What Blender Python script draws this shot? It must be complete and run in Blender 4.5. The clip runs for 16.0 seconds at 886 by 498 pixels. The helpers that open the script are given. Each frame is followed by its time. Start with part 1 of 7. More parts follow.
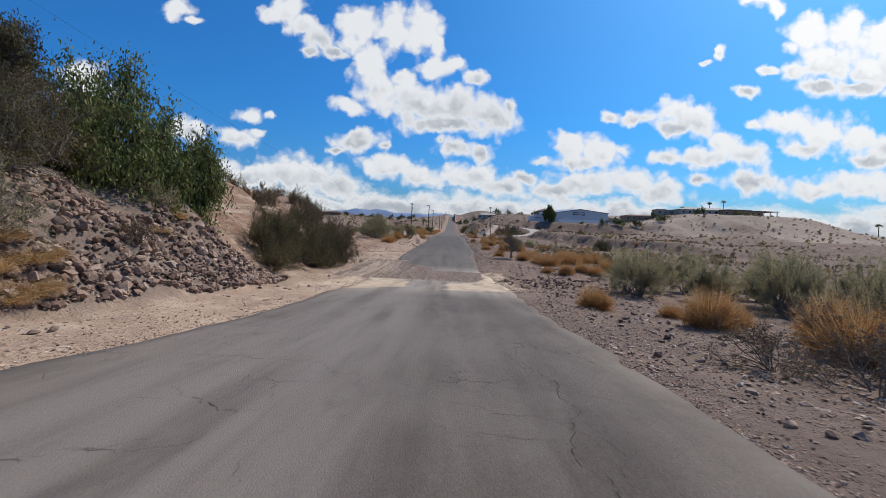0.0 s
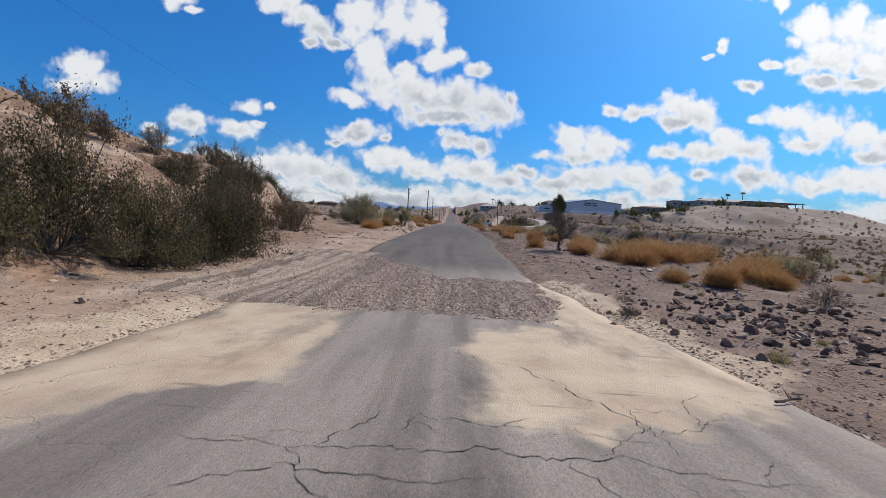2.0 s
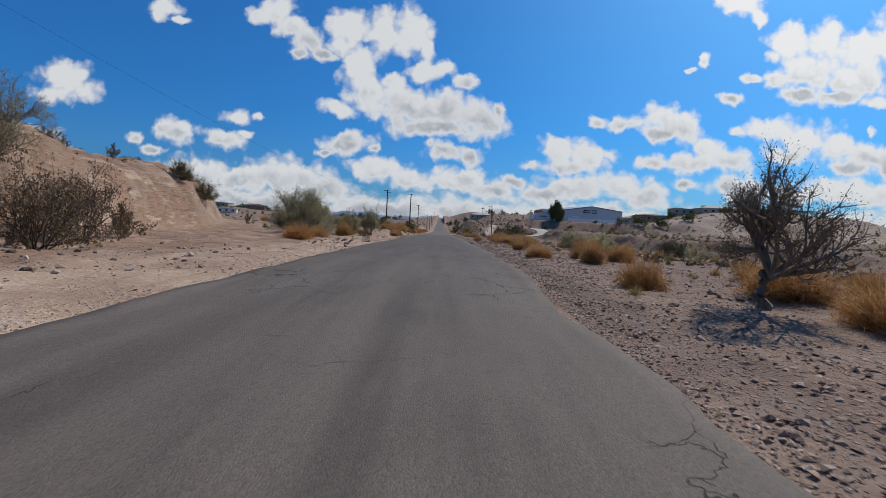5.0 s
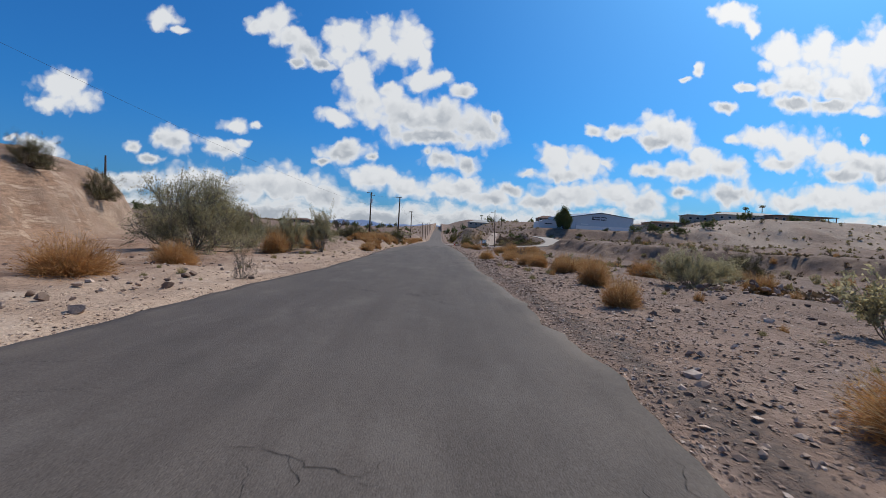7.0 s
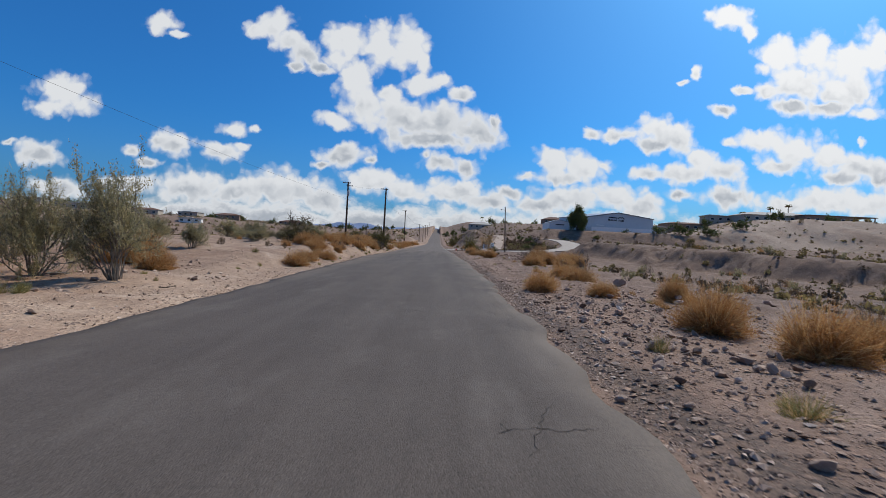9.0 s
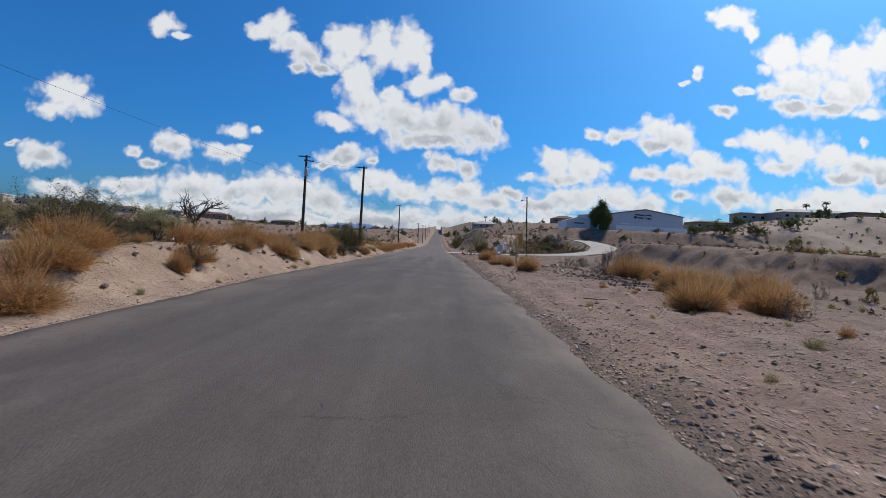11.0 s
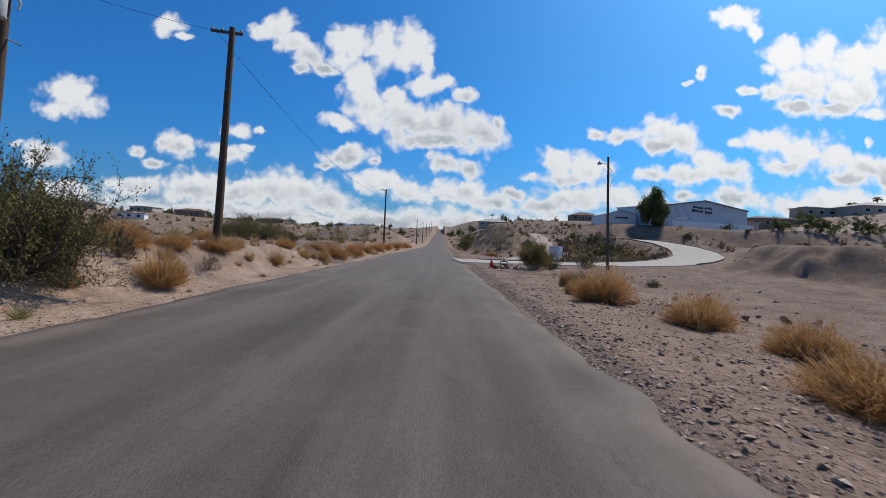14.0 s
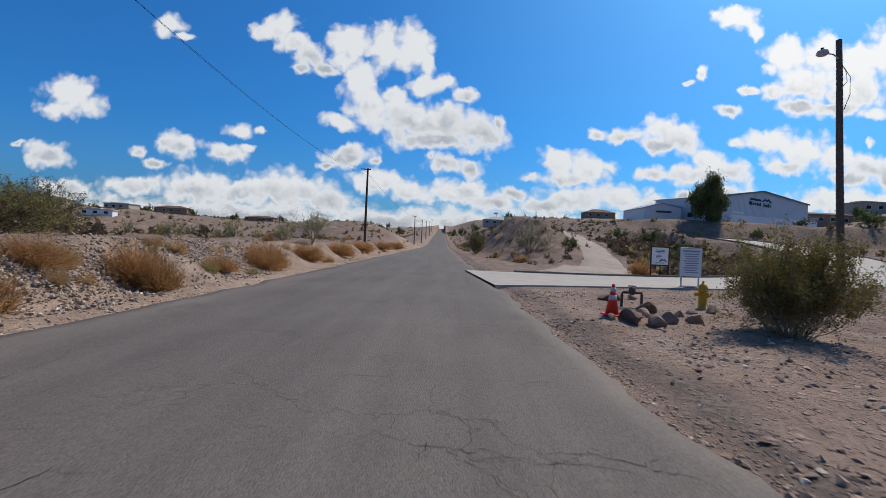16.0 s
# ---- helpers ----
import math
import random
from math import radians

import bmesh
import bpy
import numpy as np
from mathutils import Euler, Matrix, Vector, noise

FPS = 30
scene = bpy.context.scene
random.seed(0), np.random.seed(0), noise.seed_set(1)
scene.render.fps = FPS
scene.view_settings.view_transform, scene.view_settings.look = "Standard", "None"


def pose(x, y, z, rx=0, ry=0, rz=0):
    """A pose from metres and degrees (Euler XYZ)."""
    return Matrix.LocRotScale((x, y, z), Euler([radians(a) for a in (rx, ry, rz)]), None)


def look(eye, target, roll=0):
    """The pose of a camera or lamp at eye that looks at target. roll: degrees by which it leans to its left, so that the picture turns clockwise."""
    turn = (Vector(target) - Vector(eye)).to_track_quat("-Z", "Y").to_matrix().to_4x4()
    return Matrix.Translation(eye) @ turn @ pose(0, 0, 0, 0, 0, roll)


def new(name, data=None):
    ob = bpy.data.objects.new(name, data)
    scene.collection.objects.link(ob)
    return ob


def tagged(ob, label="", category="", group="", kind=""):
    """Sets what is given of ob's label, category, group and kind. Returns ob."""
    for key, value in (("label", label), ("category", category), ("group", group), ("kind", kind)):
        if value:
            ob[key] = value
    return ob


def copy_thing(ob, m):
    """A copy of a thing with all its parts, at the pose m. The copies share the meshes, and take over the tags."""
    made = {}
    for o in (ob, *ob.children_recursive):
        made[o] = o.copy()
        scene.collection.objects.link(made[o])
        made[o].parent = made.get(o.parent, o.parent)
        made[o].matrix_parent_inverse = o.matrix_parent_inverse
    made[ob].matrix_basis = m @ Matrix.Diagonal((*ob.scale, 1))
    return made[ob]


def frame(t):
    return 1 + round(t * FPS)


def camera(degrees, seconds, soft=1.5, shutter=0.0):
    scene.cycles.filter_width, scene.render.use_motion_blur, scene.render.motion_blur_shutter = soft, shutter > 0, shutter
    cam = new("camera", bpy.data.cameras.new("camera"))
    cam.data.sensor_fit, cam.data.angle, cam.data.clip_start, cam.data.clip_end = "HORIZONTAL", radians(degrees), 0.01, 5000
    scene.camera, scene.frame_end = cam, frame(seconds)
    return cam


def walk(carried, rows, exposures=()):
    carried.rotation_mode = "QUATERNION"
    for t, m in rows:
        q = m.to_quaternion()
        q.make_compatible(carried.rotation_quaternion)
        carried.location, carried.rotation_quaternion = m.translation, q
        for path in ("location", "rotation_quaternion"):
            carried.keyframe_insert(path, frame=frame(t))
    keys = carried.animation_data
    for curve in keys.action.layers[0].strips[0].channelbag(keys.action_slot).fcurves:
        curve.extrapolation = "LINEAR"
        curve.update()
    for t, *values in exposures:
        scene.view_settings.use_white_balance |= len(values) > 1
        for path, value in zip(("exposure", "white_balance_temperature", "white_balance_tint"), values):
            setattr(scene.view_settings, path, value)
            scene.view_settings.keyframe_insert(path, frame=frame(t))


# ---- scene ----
cam = camera(91.3, 16.0, soft=0.8, shutter=0.07)
# seconds, x, y, z, yaw, pitch, lean
WAY = [
    (0.0, -0.42, 9.25, 2.82, 1.03, -2.89, 2.56),
    (0.5, -0.57, 14.23, 2.39, 1.18, -3.21, 2.59),
    (1.0, -0.74, 19.09, 2.00, 1.25, -3.49, 2.71),
    (1.5, -0.92, 23.64, 1.67, 1.20, -3.73, 2.92),
    (2.0, -0.99, 27.69, 1.37, 0.97, -3.77, 2.97),
    (2.5, -0.94, 31.24, 1.16, 0.64, -3.72, 3.02),
    (3.0, -0.85, 34.46, 0.97, 0.30, -3.46, 3.21),
    (3.5, -0.75, 37.55, 0.99, -0.01, -3.31, 3.02),
    (4.0, -0.70, 40.59, 0.92, -0.20, -3.09, 2.98),
    (6.5, 0.10, 60.66, 1.45, -0.59, -1.46, 2.65),
    (7.0, 0.19, 65.59, 1.52, -0.65, -1.33, 2.69),
    (7.5, 0.28, 70.59, 1.52, -0.67, -1.17, 2.65),
    (8.0, 0.35, 75.69, 1.55, -0.68, -1.04, 2.58),
    (8.5, 0.41, 80.94, 1.59, -0.74, -0.99, 2.61),
    (9.0, 0.47, 86.29, 1.59, -0.76, -0.92, 2.55),
    (11.5, 0.63, 113.77, 1.67, -0.52, -0.81, 2.56),
    (12.0, 0.62, 119.31, 1.71, -0.46, -0.79, 2.56),
    (12.5, 0.60, 124.78, 1.70, -0.39, -0.78, 2.54),
    (13.0, 0.58, 130.17, 1.70, -0.33, -0.81, 2.62),
    (13.5, 0.57, 135.54, 1.65, -0.28, -0.81, 2.59),
    (14.0, 0.54, 140.94, 1.63, -0.26, -0.82, 2.59),
    (14.5, 0.48, 146.29, 1.64, -0.19, -0.81, 2.53),
    (15.0, 0.41, 151.56, 1.59, -0.18, -0.82, 2.62),
    (15.5, 0.36, 156.82, 1.58, -0.17, -0.81, 2.55),
    (16.0, 0.28, 162.12, 1.52, -0.18, -0.82, 2.60),
]


def ahead(yaw, pitch):
    a, b = radians(yaw), radians(pitch)
    return Vector((-math.sin(a) * math.cos(b), math.cos(a) * math.cos(b), math.sin(b)))


walk(cam, [(t, look(Vector((x, y, z)), Vector((x, y, z)) + ahead(yaw, pitch), lean)) for t, x, y, z, yaw, pitch, lean in WAY],
     exposures=[(0.0, 0.0), (2.0, 0.0), (3.0, -0.22), (4.2, -0.32), (6.3, -0.12), (9.0, -0.12), (12.0, -0.08), (16.0, -0.08)])

# ---- world and sun ----
SUN_AZIMUTH, SUN_ELEVATION = 48.0, 50.0      # degrees to the right of the road, and up


class Nodes:
    """Small helper that strings shader nodes together."""

    def __init__(self, tree):
        self.tree = tree
        tree.nodes.clear()

    def add(self, kind, inputs=(), **settings):
        n = self.tree.nodes.new(kind)
        for key, value in settings.items():
            setattr(n, key, value)
        for key, value in dict(inputs).items():
            if isinstance(value, bpy.types.NodeSocket):
                self.tree.links.new(value, n.inputs[key])
            else:
                n.inputs[key].default_value = value
        return n

    def math(self, op, a, b=0.0, c=0.0, clamp=False):
        return self.add("ShaderNodeMath", {0: a, 1: b, 2: c}, operation=op, use_clamp=clamp).outputs[0]

    def vec(self, op, a, b=(0, 0, 0)):
        return self.add("ShaderNodeVectorMath", {0: a, 1: b}, operation=op).outputs[0]

    def noise(self, where, scale, detail=4.0, rough=0.5, **more):
        return self.add("ShaderNodeTexNoise", {"Vector": where, "Scale": scale, "Detail": detail, "Roughness": rough, **more}).outputs

    def ramp(self, fac, stops):
        n = self.add("ShaderNodeValToRGB", {"Fac": fac})
        e = n.color_ramp.elements
        while len(e) < len(stops):
            e.new(0.5)
        for item, (at, col) in zip(e, stops):
            item.position = at
            item.color = (*col, 1) if len(col) == 3 else col
        return n.outputs[0]

    def mix(self, fac, a, b, blend="MIX"):
        n = self.add("ShaderNodeMix", data_type="RGBA", blend_type=blend)
        for sock, value in ((n.inputs[0], fac), (n.inputs[6], a), (n.inputs[7], b)):
            if isinstance(value, bpy.types.NodeSocket):
                self.tree.links.new(value, sock)
            else:
                sock.default_value = (*value, 1) if isinstance(value, tuple) and len(value) == 3 else value
        return n.outputs[2]

    def range(self, v, a, b, c=0.0, d=1.0, kind="SMOOTHSTEP"):
        return self.add("ShaderNodeMapRange", {0: v, 1: a, 2: b, 3: c, 4: d}, interpolation_type=kind).outputs[0]


def build_world():
    world = bpy.data.worlds.new("sky")
    scene.world = world
    world.use_nodes = True
    k = Nodes(world.node_tree)
    sky = k.add("ShaderNodeTexSky", sky_type="NISHITA", sun_disc=False, sun_elevation=radians(SUN_ELEVATION),
                sun_rotation=radians(SUN_AZIMUTH), altitude=200.0, air_density=1.0, dust_density=2.4, ozone_density=2.0).outputs[0]
    way = k.add("ShaderNodeTexCoord").outputs["Generated"]
    part = k.add("ShaderNodeSeparateXYZ", {0: way}).outputs
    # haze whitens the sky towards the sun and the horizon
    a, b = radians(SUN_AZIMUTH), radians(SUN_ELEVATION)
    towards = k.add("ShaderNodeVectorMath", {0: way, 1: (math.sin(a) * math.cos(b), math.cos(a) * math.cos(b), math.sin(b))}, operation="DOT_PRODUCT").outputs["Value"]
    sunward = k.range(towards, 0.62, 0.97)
    haze = k.math("MAXIMUM", k.math("MULTIPLY", sunward, 0.4), k.range(part[2], 0.26, 0.02, 0.0, 0.55))
    sky = k.mix(1.0, sky, k.mix(haze, SKY_TINT, SKY_HAZE), "MULTIPLY")
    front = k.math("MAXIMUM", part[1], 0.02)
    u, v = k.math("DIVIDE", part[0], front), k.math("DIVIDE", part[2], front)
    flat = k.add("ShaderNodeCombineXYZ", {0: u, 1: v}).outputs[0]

    def scaled(a, by):
        n = k.vec("SCALE", a)
        n.node.inputs["Scale"].default_value = by
        return n

    def warp(size, by):
        return scaled(k.vec("SUBTRACT", k.noise(flat, size, 4.0, 0.6)[1], (0.5, 0.5, 0.5)), by)

    bent = k.vec("ADD", k.vec("ADD", flat, warp(11.0, 0.045)), warp(48.0, 0.012))
    up = k.add("ShaderNodeSeparateXYZ", {0: bent}).outputs[1]
    state = {}

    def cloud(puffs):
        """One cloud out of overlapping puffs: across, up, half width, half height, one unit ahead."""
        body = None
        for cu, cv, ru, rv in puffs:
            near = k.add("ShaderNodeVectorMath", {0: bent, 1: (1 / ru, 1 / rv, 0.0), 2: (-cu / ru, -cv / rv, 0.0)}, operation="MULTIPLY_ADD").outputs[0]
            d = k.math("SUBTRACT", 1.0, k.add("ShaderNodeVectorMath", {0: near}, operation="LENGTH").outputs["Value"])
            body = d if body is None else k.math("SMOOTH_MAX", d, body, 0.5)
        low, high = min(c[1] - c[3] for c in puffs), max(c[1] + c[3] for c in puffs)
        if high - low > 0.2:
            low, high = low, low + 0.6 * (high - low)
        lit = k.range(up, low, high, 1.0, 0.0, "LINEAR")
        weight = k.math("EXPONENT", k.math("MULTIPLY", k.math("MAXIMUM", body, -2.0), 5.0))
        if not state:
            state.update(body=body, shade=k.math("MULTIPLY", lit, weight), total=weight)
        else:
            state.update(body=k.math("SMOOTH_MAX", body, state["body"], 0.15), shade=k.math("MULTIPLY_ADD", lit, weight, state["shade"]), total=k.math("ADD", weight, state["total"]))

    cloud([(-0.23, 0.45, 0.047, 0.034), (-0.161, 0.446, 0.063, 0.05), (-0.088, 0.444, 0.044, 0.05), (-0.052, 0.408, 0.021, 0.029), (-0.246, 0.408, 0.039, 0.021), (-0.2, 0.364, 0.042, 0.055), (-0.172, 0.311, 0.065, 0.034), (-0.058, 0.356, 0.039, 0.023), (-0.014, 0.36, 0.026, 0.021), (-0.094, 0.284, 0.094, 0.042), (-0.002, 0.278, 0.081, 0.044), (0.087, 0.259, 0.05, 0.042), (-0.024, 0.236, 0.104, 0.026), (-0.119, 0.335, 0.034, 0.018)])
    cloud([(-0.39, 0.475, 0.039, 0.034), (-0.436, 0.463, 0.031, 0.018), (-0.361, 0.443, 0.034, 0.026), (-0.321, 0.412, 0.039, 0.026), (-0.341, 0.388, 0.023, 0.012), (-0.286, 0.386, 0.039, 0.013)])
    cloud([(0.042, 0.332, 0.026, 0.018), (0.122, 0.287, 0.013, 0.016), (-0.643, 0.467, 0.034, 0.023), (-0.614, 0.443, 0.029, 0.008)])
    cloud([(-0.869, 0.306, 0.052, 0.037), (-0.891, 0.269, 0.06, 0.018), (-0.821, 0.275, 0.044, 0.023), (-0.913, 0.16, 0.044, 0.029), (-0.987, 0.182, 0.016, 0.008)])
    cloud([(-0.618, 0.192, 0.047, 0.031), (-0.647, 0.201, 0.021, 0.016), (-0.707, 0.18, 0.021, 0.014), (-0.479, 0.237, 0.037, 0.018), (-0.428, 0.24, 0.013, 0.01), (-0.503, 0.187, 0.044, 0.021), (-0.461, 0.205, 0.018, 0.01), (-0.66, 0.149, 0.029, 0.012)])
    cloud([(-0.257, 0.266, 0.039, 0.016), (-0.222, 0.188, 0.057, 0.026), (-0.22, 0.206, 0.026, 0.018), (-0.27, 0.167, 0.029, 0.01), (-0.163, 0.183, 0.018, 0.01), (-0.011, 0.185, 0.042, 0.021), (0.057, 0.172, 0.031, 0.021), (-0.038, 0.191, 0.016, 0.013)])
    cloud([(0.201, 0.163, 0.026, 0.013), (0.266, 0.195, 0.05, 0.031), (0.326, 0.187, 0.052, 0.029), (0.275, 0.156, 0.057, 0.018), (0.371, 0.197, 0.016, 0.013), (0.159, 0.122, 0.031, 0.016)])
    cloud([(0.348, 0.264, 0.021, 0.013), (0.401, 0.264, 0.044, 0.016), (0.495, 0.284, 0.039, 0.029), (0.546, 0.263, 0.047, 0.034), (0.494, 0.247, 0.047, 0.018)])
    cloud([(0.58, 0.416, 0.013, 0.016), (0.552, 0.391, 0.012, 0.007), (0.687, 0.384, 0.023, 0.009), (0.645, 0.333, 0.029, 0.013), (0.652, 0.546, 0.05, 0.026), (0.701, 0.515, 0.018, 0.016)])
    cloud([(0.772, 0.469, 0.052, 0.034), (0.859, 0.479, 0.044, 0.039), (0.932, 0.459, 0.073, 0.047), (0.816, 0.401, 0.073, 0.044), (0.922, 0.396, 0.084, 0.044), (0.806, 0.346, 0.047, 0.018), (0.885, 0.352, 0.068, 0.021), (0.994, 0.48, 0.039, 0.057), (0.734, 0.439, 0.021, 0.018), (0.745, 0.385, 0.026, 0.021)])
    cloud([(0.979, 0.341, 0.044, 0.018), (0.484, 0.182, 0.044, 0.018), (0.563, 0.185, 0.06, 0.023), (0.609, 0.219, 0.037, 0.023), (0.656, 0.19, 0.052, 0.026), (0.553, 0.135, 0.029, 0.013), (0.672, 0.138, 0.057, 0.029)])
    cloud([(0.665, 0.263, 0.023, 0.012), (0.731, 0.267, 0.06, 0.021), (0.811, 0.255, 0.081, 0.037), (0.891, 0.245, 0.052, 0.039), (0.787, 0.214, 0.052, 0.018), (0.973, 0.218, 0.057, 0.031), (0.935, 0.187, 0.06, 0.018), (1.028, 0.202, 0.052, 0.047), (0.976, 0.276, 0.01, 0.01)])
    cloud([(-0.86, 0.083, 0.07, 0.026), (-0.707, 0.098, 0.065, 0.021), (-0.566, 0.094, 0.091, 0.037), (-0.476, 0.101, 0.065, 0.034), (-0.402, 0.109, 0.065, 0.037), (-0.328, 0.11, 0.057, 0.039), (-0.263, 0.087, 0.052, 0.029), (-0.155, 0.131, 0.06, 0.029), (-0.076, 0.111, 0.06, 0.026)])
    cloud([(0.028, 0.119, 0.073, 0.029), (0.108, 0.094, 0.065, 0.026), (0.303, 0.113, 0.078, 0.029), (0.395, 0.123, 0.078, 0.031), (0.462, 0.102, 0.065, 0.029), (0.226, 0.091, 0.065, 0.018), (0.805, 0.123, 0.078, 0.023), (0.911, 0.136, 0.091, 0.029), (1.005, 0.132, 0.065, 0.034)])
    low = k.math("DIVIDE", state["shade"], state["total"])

    def billow(p):
        """Rounded heads of two sizes with soft fringes."""
        a = k.add("ShaderNodeTexVoronoi", {"Vector": p, "Scale": 22.0, "Smoothness": 0.35}, voronoi_dimensions="2D", feature="SMOOTH_F1").outputs[0]
        b = k.add("ShaderNodeTexVoronoi", {"Vector": p, "Scale": 55.0}, voronoi_dimensions="2D").outputs[0]
        c = k.noise(p, 24.0, 6.0, 0.58)[0]
        return k.math("ADD", k.math("MULTIPLY_ADD", a, -0.95, 0.38), k.math("ADD", k.math("MULTIPLY_ADD", b, -0.42, 0.18), k.math("MULTIPLY_ADD", c, 0.9, -0.45)))

    lumps = billow(bent)
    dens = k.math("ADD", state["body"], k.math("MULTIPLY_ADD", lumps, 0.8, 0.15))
    # cloud bank along the horizon
    heap = k.noise(k.vec("MULTIPLY", bent, (1.0, 2.0, 1.0)), 9.0, 7.0, 0.6)[0]
    lie = k.math("SUBTRACT", k.range(up, 0.045, 0.13, 0.75, -0.9, "LINEAR"), k.range(u, -0.5, -0.95, 0.0, 0.5))
    bank = k.math("ADD", k.math("MULTIPLY_ADD", heap, 2.6, -1.3), lie)
    # scattered clouds where the lens never points
    round_way = k.vec("MULTIPLY", way, (1.0, 1.0, 1.8))
    rest = k.math("MULTIPLY_ADD", k.noise(round_way, 3.2, 7.0, 0.55)[0], 4.0, -2.35)
    outside = k.math("MAXIMUM", k.range(k.math("ABSOLUTE", u), 1.12, 1.5), k.range(v, 0.62, 0.85))
    outside = k.math("MAXIMUM", outside, k.range(part[1], 0.15, 0.02))
    front_dens = k.math("SMOOTH_MAX", dens, bank, 0.2)
    both = k.add("ShaderNodeMix", {0: outside, 2: front_dens, 3: rest}).outputs[0]
    cover = k.math("MULTIPLY", k.range(both, -0.2, 0.55), k.range(part[2], -0.01, 0.02))
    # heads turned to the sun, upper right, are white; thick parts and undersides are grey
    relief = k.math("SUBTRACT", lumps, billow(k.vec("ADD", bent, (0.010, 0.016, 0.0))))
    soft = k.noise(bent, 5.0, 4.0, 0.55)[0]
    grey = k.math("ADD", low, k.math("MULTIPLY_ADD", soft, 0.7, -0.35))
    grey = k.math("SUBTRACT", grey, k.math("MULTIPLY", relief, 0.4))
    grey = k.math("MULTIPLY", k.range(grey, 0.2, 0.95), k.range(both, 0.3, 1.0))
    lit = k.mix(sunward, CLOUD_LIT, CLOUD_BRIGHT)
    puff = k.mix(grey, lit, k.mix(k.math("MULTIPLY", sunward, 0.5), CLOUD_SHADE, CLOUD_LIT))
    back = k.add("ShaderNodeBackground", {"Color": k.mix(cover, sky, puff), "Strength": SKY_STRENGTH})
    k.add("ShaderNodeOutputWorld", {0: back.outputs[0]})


SKY_STRENGTH = 0.124
SKY_TINT = (0.135, 0.575, 1.07)
SKY_HAZE = (0.30, 0.61, 1.0)
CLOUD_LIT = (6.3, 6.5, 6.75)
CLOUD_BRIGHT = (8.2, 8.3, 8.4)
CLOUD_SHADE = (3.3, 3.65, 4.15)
build_world()

sun_data = bpy.data.lights.new("sun", "SUN")
sun_data.energy, sun_data.angle, sun_data.color = 4.0, radians(0.53), (1.0, 0.89, 0.74)
sun = new("sun", sun_data)
a, b = radians(SUN_AZIMUTH), radians(SUN_ELEVATION)
sun.matrix_world = look((0, 0, 60), Vector((0, 0, 60)) - Vector((math.sin(a) * math.cos(b), math.cos(a) * math.cos(b), math.sin(b))))

# ---- the lie of the land ----
# terrain heights
ROAD_LEFT, ROAD_RIGHT = -5.5, 2.6


def edge_right(y):
    return np.interp(y, [0, 26, 34, 40, 44.5, 54, 63, 75, 90, 118, 147, 153, 160, 166, 175], [2.8, 2.8, 3.0, 2.5, 1.9, 2.05, 2.22, 2.37, 2.55, 2.9, 2.9, 2.68, 2.55, 2.38, 2.3])


def edge_left(y):
    return np.interp(y, [0, 15, 24, 40, 60, 78, 95, 108, 120, 130, 142, 155, 165, 175, 200], [-6.2, -6.1, -5.6, -5.7, -5.2, -5.05, -5.1, -5.6, -6.2, -6.3, -6.0, -5.9, -5.7, -5.5, -5.5])


def lattice(ix, iy, seed):
    n = (ix.astype(np.int64) * 374761393 + iy.astype(np.int64) * 668265263 + seed * 974711) & 0x7FFFFFFF
    n = ((n ^ (n >> 13)) * 1274126177) & 0x7FFFFFFF
    return ((n ^ (n >> 16)) & 0xFFFF) / 32767.5 - 1.0


def wave(x, y, size, seed=0):
    x, y = np.asarray(x, float) / size, np.asarray(y, float) / size
    ix, iy = np.floor(x), np.floor(y)
    fx, fy = x - ix, y - iy
    fx, fy = fx * fx * (3 - 2 * fx), fy * fy * (3 - 2 * fy)
    top = lattice(ix, iy, seed) * (1 - fx) + lattice(ix + 1, iy, seed) * fx
    low = lattice(ix, iy + 1, seed) * (1 - fx) + lattice(ix + 1, iy + 1, seed) * fx
    return top * (1 - fy) + low * fy


def fbm(x, y, size, octaves=4, seed=0):
    total, gain = 0.0, 0.5
    for o in range(octaves):
        total = total + gain * wave(x + 17.3 * o, y - 9.1 * o, size / 2 ** o, seed + o)
        gain *= 0.5
    return total


def step(a, b, v):
    f = np.clip((np.asarray(v, float) - a) / (b - a), 0, 1)
    return f * f * (3 - 2 * f)


def road_z(y):
    return np.interp(y, [-80, -20, 9, 14, 19, 24, 28, 31, 35, 40, 46, 52, 60, 66, 75, 290, 330, 430, 830, 950, 1200],
                     [4.5, 2.8, 1.2, 0.8, 0.4, 0.07, -0.2, -0.4, -0.55, -0.62, -0.55, -0.4, -0.14, -0.06, 0, 0, 0.5, 5, 23, 24, 20])


def road_mean(y):
    return sum(road_z(y + s) for s in (-3, -1.5, 0, 1.5, 3)) / 5


DRIVE = [(2.0, 182.5), (10, 183.1), (17, 184.2), (24, 188), (30, 193), (35, 198.5), (38, 205), (38.5, 211.5), (37, 218.5), (35, 226), (34, 234)]
DRIVE_Z = [0.0, 0.05, 0.15, 0.35, 0.7, 1.25, 2.0, 2.9, 3.7, 4.0, 4.2]


